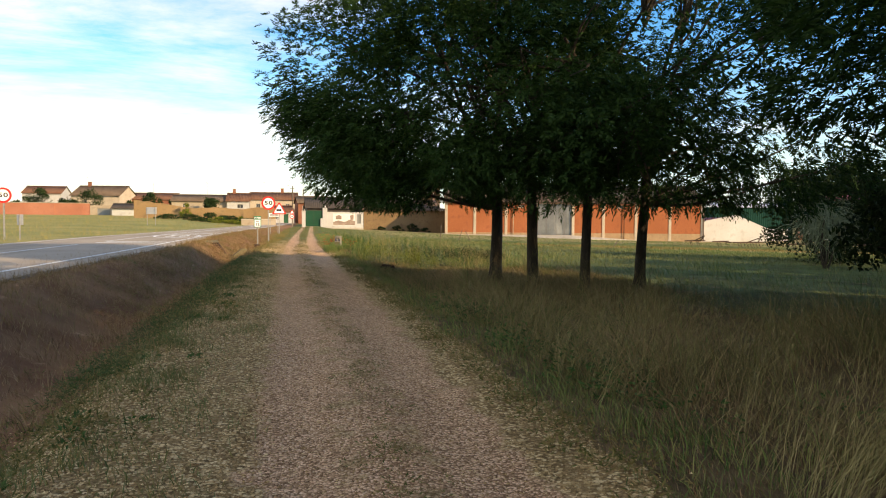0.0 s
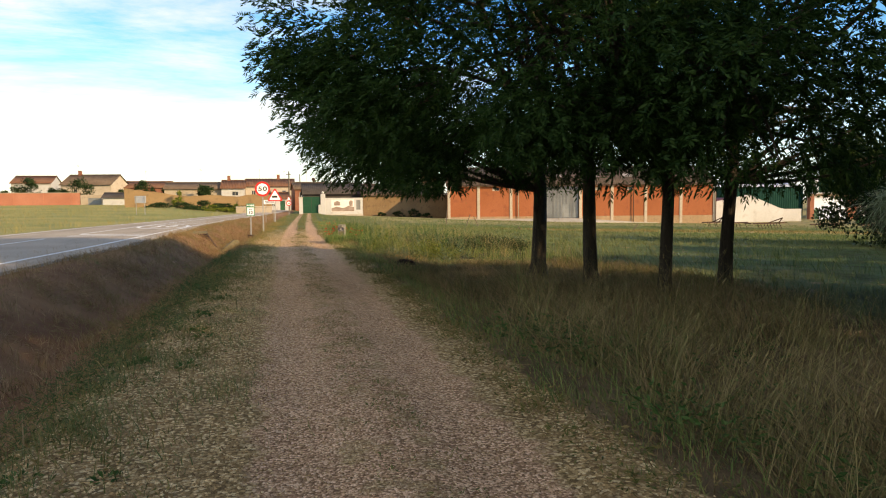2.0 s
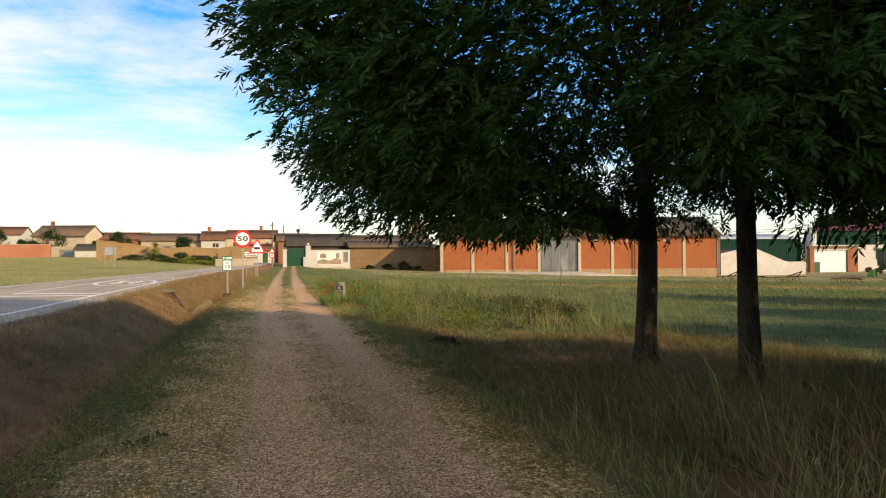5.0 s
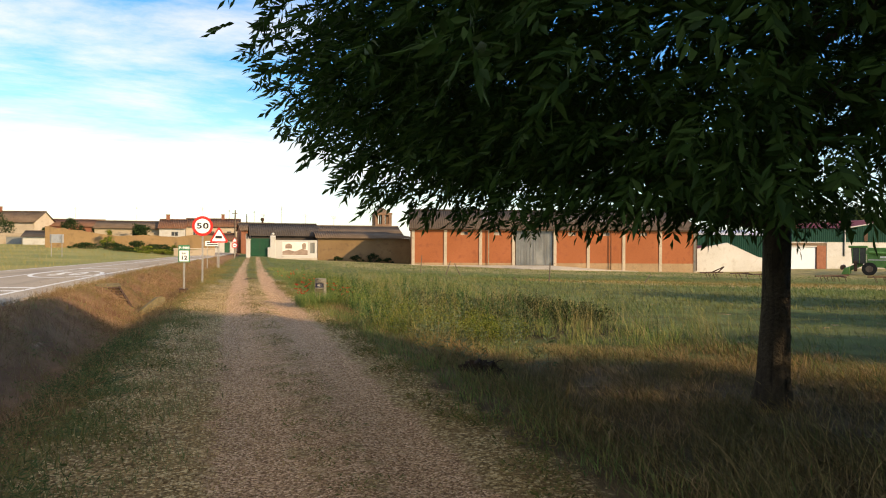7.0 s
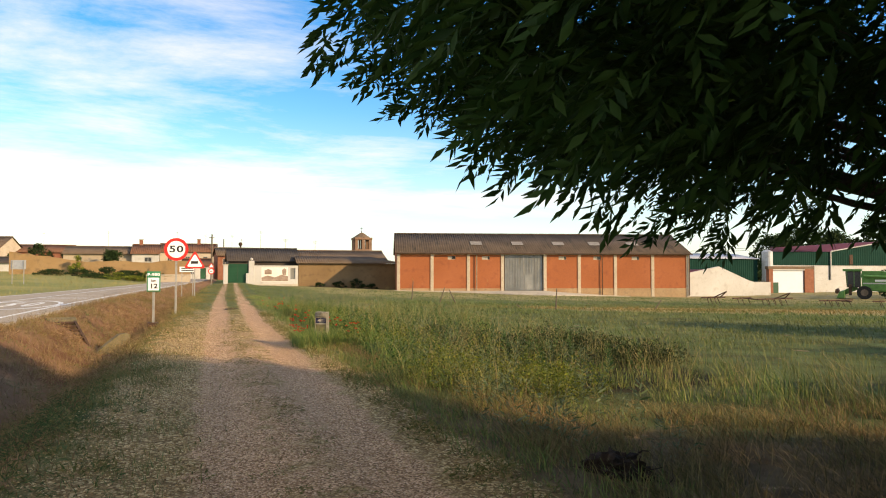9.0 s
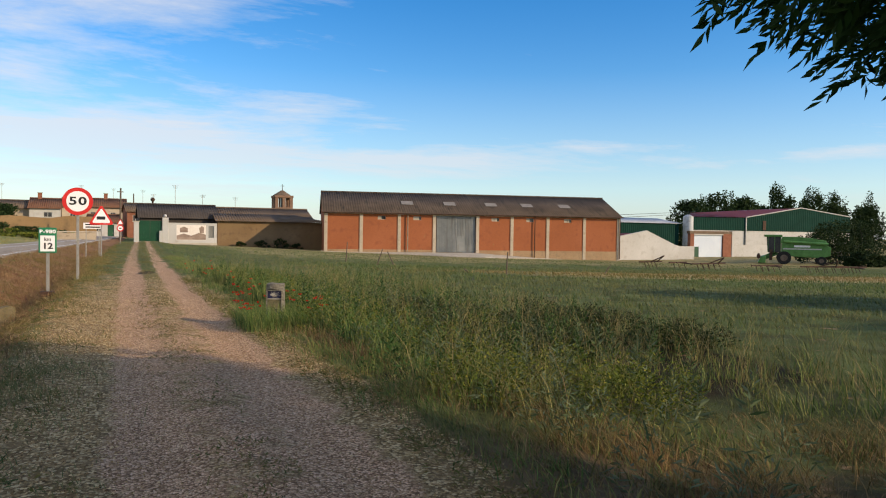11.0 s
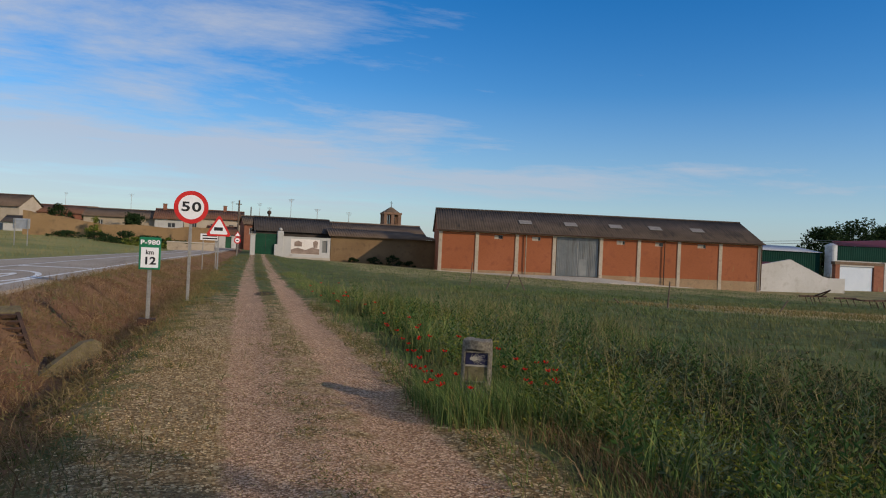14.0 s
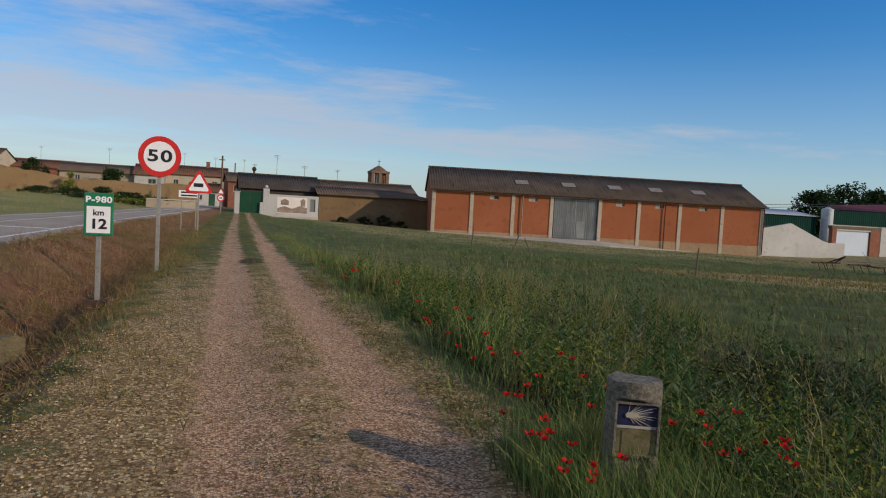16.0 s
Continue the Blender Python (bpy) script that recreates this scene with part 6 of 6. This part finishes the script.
house("brick_house", 2.4, 140.0, 0.0, 4, 6.0, 8.0, 4.2, 5.5, "brick_red", "tile_brown", "brick house with brown tiled roof", ((1.2, 2.6, 0.8, 1.0), (3.4, 2.6, 0.8, 1.0)))
for k, (bx, by, br, bh) in enumerate(((-15.5, 117.0, 1.1, 2.4), (-12.0, 115.5, 1.0, 1.0), (-9.4, 114.5, 1.1, 1.1), (-7.2, 114.0, 1.0, 1.2), (-5.0, 113.5, 0.8, 1.0), (-14.0, 110.0, 2.0, 0.9), (-10.0, 108.5, 1.9, 0.9), (-17.5, 111.5, 2.0, 0.8), (-12.2, 107.0, 1.5, 0.6), (-7.6, 107.5, 1.4, 0.7), (-8.3, 112.0, 1.4, 1.3), (-6.0, 110.5, 1.2, 1.0), (-3.6, 109.5, 0.9, 0.8), (-11.2, 112.5, 1.5, 1.4))):
    bush("garden_shrub", bx, by, br, bh, 1100, 100 + k, "mound" if k % 3 == 0 else "leaf_far", "green garden shrub before the ochre wall", leaf=(0.2, 0.1), lumps=14)

# walls and houses farther left
red_wall = thing("red_wall", pose(-76.0, 151.0, 1.5), "long red brick boundary wall across the meadow", "wall")
part("wall_body", box(0, 38, 0, 0.4, -0.8, 2.25), "red_wall", red_wall)
part("coping", box(-0.1, 38.1, -0.08, 0.48, 2.25, 2.37), "sand_wall", red_wall)
for k in range(8):
    part("pier", box(k * 5.2, k * 5.2 + 0.45, -0.07, 0.0, -0.8, 2.25), "red_wall", red_wall)
yard2 = thing("sand_wall", pose(-37.9, 151.0, 1.3), "sand-coloured yard wall with a grey metal door", "wall")
part("wall_body", box(0, 1.3, 0, 0.4, -0.8, 2.1), "sand_wall", yard2)
part("wall_body", box(3.7, 10.5, 0, 0.4, -0.8, 2.1), "sand_wall", yard2)
part("wall_head", box(1.3, 3.7, 0, 0.4, 1.5, 2.1), "sand_wall", yard2)
part("door", box(1.3, 3.7, 0.15, 0.22, -0.3, 1.5), "gate_metal", yard2)
house("shed_house", -32.8, 146.0, 1.3, 0, 6.2, 5.0, 1.55, 2.4, "white_wall", "slate", "low white shed with grey roof", wave=0.3, amp=0.03)
house("far_house", -45.5, 166.0, 1.6, -12, 10.5, 9.0, 4.2, 6.3, "cream", "tile_brown", "farmhouse with a wide brown tiled roof", ((3.0, 2.2, 0.8, 1.0),), chimney=2.0)
house("far_house", -34.0, 170.0, 1.6, 0, 9.5, 8.0, 3.6, 5.0, "brick_red", "tile_red", "brick house with reddish tiled roof", ((3.0, 2.0, 0.8, 1.0),))
house("far_house", -58.0, 175.0, 1.6, 0, 8.0, 8.0, 4.8, 6.4, "white_wall", "tile_red", "white house beyond the red wall", ((3.0, 3.0, 0.8, 1.0),))
house("far_house", -24.5, 172.0, 1.6, 0, 7.0, 8.0, 3.3, 4.6, "sand_wall", "tile_brown", "old house with brown tiled roof")
for k, (bx, by, br, bh) in enumerate(((-31.5, 156.0, 2.0, 3.4), (-14.5, 146.0, 1.8, 4.2), (-43.5, 157.0, 2.4, 4.0), (-63.0, 158.0, 3.0, 4.6), (-49.5, 158.0, 2.9, 5.6), (-39.5, 158.0, 3.6, 5.4), (-27.5, 158.0, 2.4, 5.0), (-23.5, 160.0, 2.2, 4.0), (-19.5, 162.0, 2.4, 4.6), (-54.0, 160.0, 2.0, 3.0))):
    bush("garden_tree", bx, by, br, bh, 2200, 120 + k, "leaf_far", "round green garden tree behind the walls", "tree", (0.34, 0.2), 26, 1.2)
# poles and aerials
pole = thing("utility_pole", pose(1.0, 110.0, -0.7), "tall wooden utility pole at the village entrance", "pole")
part("shaft", rod((0, 0, -0.3), (0.05, 0, 6.9), 0.13, 0.09), "wood_old", pole)
part("cross_arm", box(-0.35, 0.35, -0.05, 0.05, 6.4, 6.5), "wood_old", pole)
pole = thing("utility_pole", pose(3.6, 150.0, 0.0), "tall wooden utility pole at the village entrance", "pole")
part("shaft", rod((0, 0, -0.3), (0, 0, 7.4), 0.13, 0.09), "wood_old", pole)
for k, (ax, ay, az, ah) in enumerate(((7.6, 117.0, 4.2, 3.0), (11.0, 117.0, 4.2, 1.9), (-4.5, 155.0, 6.0, 2.8), (0.5, 155.0, 6.2, 2.2), (-16.0, 154.0, 5.4, 3.2), (4.8, 144.0, 5.2, 2.6), (6.4, 144.0, 5.2, 2.0), (-30.0, 174.0, 6.2, 3.0), (-43.0, 170.0, 7.6, 2.6), (15.5, 119.0, 4.0, 2.0))):
    aer = thing("roof_aerial", pose(ax, ay, az), "thin metal television aerial on a roof", "aerial", "roof aerials")
    part("mast", rod((0, 0, -0.5), (0, 0, ah), 0.035, 0.03, 6), "metal_post", aer)
    for j in range(3):
        part("element", rod((-0.4 + 0.08 * j, 0, ah - 0.15 * j - 0.1), (0.4 - 0.08 * j, 0, ah - 0.15 * j - 0.1), 0.018, sides=5), "metal_post", aer)
cow = thing("chimney_cowl", pose(4.9, 117.2, 4.4), "dark round chimney cowl on the dark roof", "chimney")
part("pipe", rod((0, 0, -0.2), (0, 0, 0.7), 0.12), "rust", cow)
bm = bmesh.new()
bmesh.ops.create_uvsphere(bm, u_segments=14, v_segments=8, radius=0.28, matrix=Matrix.Translation((0, 0, 0.85)))
part("cowl", bm, "rust", cow)

# ---- farmyard right of the barn ----
white = thing("white_gable_wall", pose(62.0, 97.0, -2.1, 0, 0, 2), "peeling white low gabled farm wall", "wall")
part("wall_body", slab([(0.0, -0.4), (13.6, -0.4), (13.6, 2.15), (12.8, 2.3), (7.2, 4.35), (0.0, 3.1)], 0, 0.4), "white_wall", white)
v, f = corrugated(7.0, 7.0, 0.05, 0.3, 0.03, 3.9, 0.0, 0.45)
v[:, 2] += (v[:, 0] - 7.0) * 0.12
raw("roof_sheet", v, f, "red_sheet", white, "dull red sheet roof")
low = thing("white_yard_wall", pose(76.3, 98.6, -2.3), "low white yard wall", "wall")
part("wall_body", box(0, 3.4, 0, 0.3, -0.4, 2.3), "white_wall", low)


def sheet_wall(x0, x1, z0, z1, y, wave=0.5, amp=0.05):
    n = int((x1 - x0) / wave * 4)
    xs = np.linspace(x0, x1, n + 1)
    d = amp * np.sign(np.sin((xs - x0) / wave * 2 * math.pi))
    v = np.concatenate([np.stack([xs, y + d, np.full(n + 1, z0)], 1), np.stack([xs, y + d, np.interp(xs, *z1) if isinstance(z1, tuple) else np.full(n + 1, z1)], 1)])
    i = np.arange(n)
    f = np.concatenate([np.stack([i, i + 1, n + 2 + i], 1), np.stack([i, n + 2 + i, n + 1 + i], 1)])
    return v, f


shed = thing("green_shed", pose(84.0, 125, -2.2), "dark green metal shed with pale roof", "shed")
v, f = sheet_wall(0, 18.2, 0, 6.2, 0)
raw("front_cladding", v, f, "green_sheet", shed)
part("frame_wall", box(0, 18.2, 0.06, 0.3, -0.5, 6.2), "green_sheet", shed)
part("side_wall", box(-0.3, 0, 0, 12, -0.5, 6.2), "green_sheet", shed)
v, f = corrugated(19.0, 7, 1.1, 0.5, 0.03, 6.2, -0.5, -0.4)
raw("roof_sheet", v, f, "grey_sheet", shed, "pale grey sheet roof")
silo = thing("grain_silo", pose(103.6, 124.0, -2.4), "narrow pale metal silo between the sheds", "silo")
part("silo_tank", rod((0, 0, 2.2), (0, 0, 7.8), 1.0, sides=20), "grey_sheet", silo)
part("silo_cone", rod((0, 0, 1.2), (0, 0, 2.2), 0.3, 1.0, sides=20), "grey_sheet", silo)
part("silo_cap", rod((0, 0, 7.8), (0, 0, 8.2), 1.0, 0.2, sides=20), "grey_sheet", silo)
for a, b in ((-0.7, -0.7), (0.7, -0.7), (0.7, 0.7), (-0.7, 0.7)):
    part("leg", rod((a, b, -0.3), (a, b, 2.6), 0.07), "metal_post", silo)
hall = thing("green_hall", pose(105.0, 125.0, -2.6), "large green metal hall with red roof and white base", "shed")
part("base_wall", box(0, 15.3, 0, 0.3, -0.5, 5.4), "white_wall", hall)
v, f = sheet_wall(0, 15.4, 5.4, 8.1, -0.06)
raw("side_cladding", v, f, "green_sheet", hall)
part("gable_base", box(15.6, 49, -0.2, 0.1, -0.5, 5.4), "white_wall", hall)
v, f = sheet_wall(15.6, 49.0, 5.4, ([15.6, 32.3, 49.0], [8.2, 10.6, 9.0]), -0.26, 0.6, 0.06)
raw("gable_cladding", v, f, "green_sheet", hall, "dark green ribbed gable")
part("gable_backing", slab([(15.6, 5.4), (49, 5.4), (49, 8.9), (32.3, 10.5), (15.6, 8.1)], -0.15, 0.1), "green_sheet", hall)
part("rake_trim", rod((15.6, -0.3, 8.25), (32.3, -0.3, 10.65), 0.12, sides=6), "white_wall", hall)
part("rake_trim", rod((32.3, -0.3, 10.65), (49, -0.3, 9.05), 0.12, sides=6), "white_wall", hall)
part("corner_trim", box(15.45, 15.65, -0.35, -0.15, -0.5, 8.2), "white_wall", hall)
part("vent_door", box(20.5, 21.4, -0.36, -0.3, 5.6, 7.6), "rust", hall)
bm = bmesh.new()
pts = [(0, -0.3, 8.05), (15.6, -0.3, 8.2), (32.3, -0.2, 10.6), (32.3, 9, 10.6), (9, 9, 9.2)]
vs = [bm.verts.new(p) for p in pts]
bm.faces.new(vs)
bmesh.ops.solidify(bm, geom=bm.faces[:], thickness=0.08)
part("roof_sheet", bm, "red_sheet", hall, "dull red roof sheets")
portal = thing("yard_portal", pose(95.3, 115.0, -2.5), "brick-pillared yard portal with pale blue door", "gate")
part("brick_pillar", box(0, 0.9, 0, 0.7, -0.4, 4.5), "brick_red", portal)
part("brick_pillar", box(8.2, 10.3, 0, 0.7, -0.4, 4.5), "brick_red", portal)
part("lintel", box(-0.2, 10.4, -0.05, 0.75, 4.5, 5.0), "tile_brown", portal)
part("lintel_trim", box(0.9, 8.2, 0.02, 0.5, 4.25, 4.5), "white_wall", portal)
part("white_end", box(10.4, 11.0, -0.06, 0.7, -0.4, 5.1), "white_wall", portal)
dr = part("door", box(1.0, 8.1, 0.25, 0.32, 0.0, 4.25), "pale_door", portal, "pale blue sliding door")
part("green_panel", box(0.95, 2.2, 0.12, 0.2, 0.0, 2.1), "green_gate", dr)
low2 = thing("white_yard_wall", pose(106.4, 116.0, -2.6), "low white yard wall before the hall", "wall")
part("wall_body", box(0, 26, 0, 0.3, -0.4, 2.6), "white_wall", low2)

# combine harvester
hv = thing("combine_harvester", pose(77.5, 84.6, float(ground_z(79, 82)) - 0.02, 0, 0, -50) @ Matrix.Diagonal((0.72, 1, 1, 1)), "old green combine harvester parked in the field", "harvester")


def shaped(outline, y0, y1, bevel=0.06):
    bm = slab(outline, y0, y1)
    bmesh.ops.bevel(bm, geom=bm.edges[:], offset=bevel, segments=2, affect="EDGES", profile=0.5)
    return bm


part("body", shaped([(3.2, 1.1), (9.6, 0.9), (11.0, 1.2), (11.1, 2.3), (9.8, 2.7), (3.2, 2.75)], 0, 2.8), "harvester_green", hv)
part("grain_tank", shaped([(3.0, 2.75), (8.6, 2.7), (8.9, 3.35), (6.0, 3.6), (3.3, 3.6)], 0.15, 2.65), "harvester_green", hv)
part("engine_cover", shaped([(8.4, 2.7), (10.6, 2.6), (10.3, 3.15), (8.7, 3.3)], 0.4, 2.4), "harvester_green", hv)
cab = part("cab", shaped([(0.9, 1.5), (3.1, 1.5), (3.1, 3.55), (0.7, 3.55)], 0.4, 2.4), "dark_glass", hv, "dark glazed cab")
part("cab_roof", box(0.3, 3.3, 0.25, 2.55, 3.55, 3.85, 0.06), "harvester_green", cab)
for q in (0.9, 2.0, 3.0):
    part("cab_post", box(q, q + 0.1, 0.36, 0.42, 1.5, 3.55), "harvester_green", cab)
part("ladder", box(1.2, 1.7, 0.1, 0.36, 0.5, 1.9), "rust", hv)
part("feeder_house", shaped([(-0.1, 0.3), (2.6, 1.2), (2.6, 1.9), (0.1, 1.0)], 0.8, 2.0), "harvester_green", hv)
part("header", shaped([(-0.7, 0.15), (0.6, 0.15), (0.6, 1.1), (-0.2, 0.95)], -1.2, 4.0), "harvester_green", hv)
part("reel", rod((-0.6, -1.1, 1.0), (-0.6, 3.9, 1.0), 0.32, sides=8), "rust", hv)
part("unloading_auger", rod((3.6, -0.25, 2.95), (10.6, -0.25, 2.7), 0.17), "harvester_green", hv)
part("stripe", box(3.4, 9.6, -0.012, -0.002, 1.95, 2.1), "white_wall", hv)
part("lettering_bar", box(5.2, 7.8, -0.014, -0.003, 2.25, 2.5), "sign_white", hv)
part("side_panel", box(5.0, 8.4, -0.05, -0.003, 1.15, 1.75, 0.02), "harvester_green", hv)
for wx, r, y0, y1 in ((3.6, 0.85, -0.35, 0.25), (3.6, 0.85, 2.55, 3.15), (9.6, 0.55, -0.1, 0.3), (9.6, 0.55, 2.5, 2.9)):
    true = Matrix.Translation((wx, 0, 0)) @ Matrix.Diagonal((1 / 0.72, 1, 1, 1)) @ Matrix.Translation((-wx, 0, 0))
    tyre, hub = rod((wx, y0, r), (wx, y1, r), r, sides=28), rod((wx, y0 - 0.01, r), (wx, y1 + 0.01, r), r * 0.5, sides=20)
    tyre.transform(true), hub.transform(true)
    wheel = part("wheel", tyre, "rubber", hv)
    part("rim", hub, "wood_old", wheel)
# old farm implements lying in the grass
for k, (px, py, w) in enumerate(((43.0, 67.0, 2.0), (46.0, 66.8, 1.5), (49.0, 66.0, 4.0), (54.0, 64.0, 3.5), (59.0, 62.0, 4.5), (63.5, 62.5, 3.0))):
    rnd = np.random.RandomState(140 + k)
    imp = thing("farm_implement", pose(px, py, float(ground_z(px, py)), 0, 0, rnd.uniform(-15, 15)), "rusty tined farm implement in the grass", "implement", "old implements in the field")
    part("frame_bar", box(-w / 2, w / 2, -0.06, 0.06, 0.55, 0.67), "rust", imp)
    part("frame_bar", box(-w / 2, w / 2, 0.7, 0.82, 0.5, 0.62), "rust", imp)
    part("drawbar", rod((-w * 0.2, 0, 0.6), (0.1, -1.0, 1.15 if k % 2 == 0 else 0.5), 0.05, sides=8), "rust", imp)
    part("drawbar", rod((w * 0.2, 0, 0.6), (0.1, -1.0, 1.15 if k % 2 == 0 else 0.5), 0.05, sides=8), "rust", imp)
    for j in range(int(w * 2.2)):
        q = -w / 2 + 0.2 + j * 0.45
        if q < w / 2:
            part("tine", rod((q, 0.76 if j % 2 else 0, 0.55), (q + 0.12, 0.6 if j % 2 else -0.25, -0.08), 0.035, 0.02, 6), "rust", imp)
# wires from the barn's end
for k in range(2):
    wire = thing("overhead_wire", pose(60.5, 93.0, 4.2 - 0.35 * k), "dark overhead wire from the barn", "cable")
    part("strand", rod((0, 0, 0), (45, 31, 2.2), 0.03, sides=5), "sign_black", wire)
# dark shrubs and trees behind the yard
for k, (bx, by, br, bh) in enumerate(((91.0, 86.0, 4.2, 5.0), (98.0, 88.0, 5.0, 6.6), (106.0, 90.0, 5.0, 6.8), (88.0, 78.0, 2.6, 2.0), (96.0, 76.0, 3.6, 2.6))):
    bush("field_shrub", bx, by, br, bh, 3600, 150 + k, "leaf_bush", "dense dark shrub beside the farmyard", leaf=(0.34, 0.18), lumps=30)
for k, (bx, by, br, bh) in enumerate(((184.0, 203.0, 10.0, 16.5), (199.0, 205.0, 10.0, 19.5), (212.0, 206.0, 9.0, 18.5), (224.0, 210.0, 9.0, 16.5))):
    bush("round_tree", bx, by, br, bh, 7000, 160 + k, "leaf_far", "broad dark tree beyond the farm", "tree", (0.95, 0.58), 44, -3.0)
for k in range(20):
    rnd = np.random.RandomState(170 + k)
    bush("poplar_tree", 226 + k * 5.2, 203 + rnd.uniform(-6, 10), 4.6, 17 + rnd.uniform(0, 8), 2500, 180 + k, "leaf_far", "slender poplar in a far row", "tree", (0.85, 0.5), 34, -3.0)
for k in range(6):
    bush("far_tree", 100 + k * 9.0, 215.0, 3.6, 8 + (k * 37 % 5) * 0.7, 900, 200 + k, "leaf_far", "small tree on the far field edge", "tree", (0.7, 0.45), 14, -2.0)
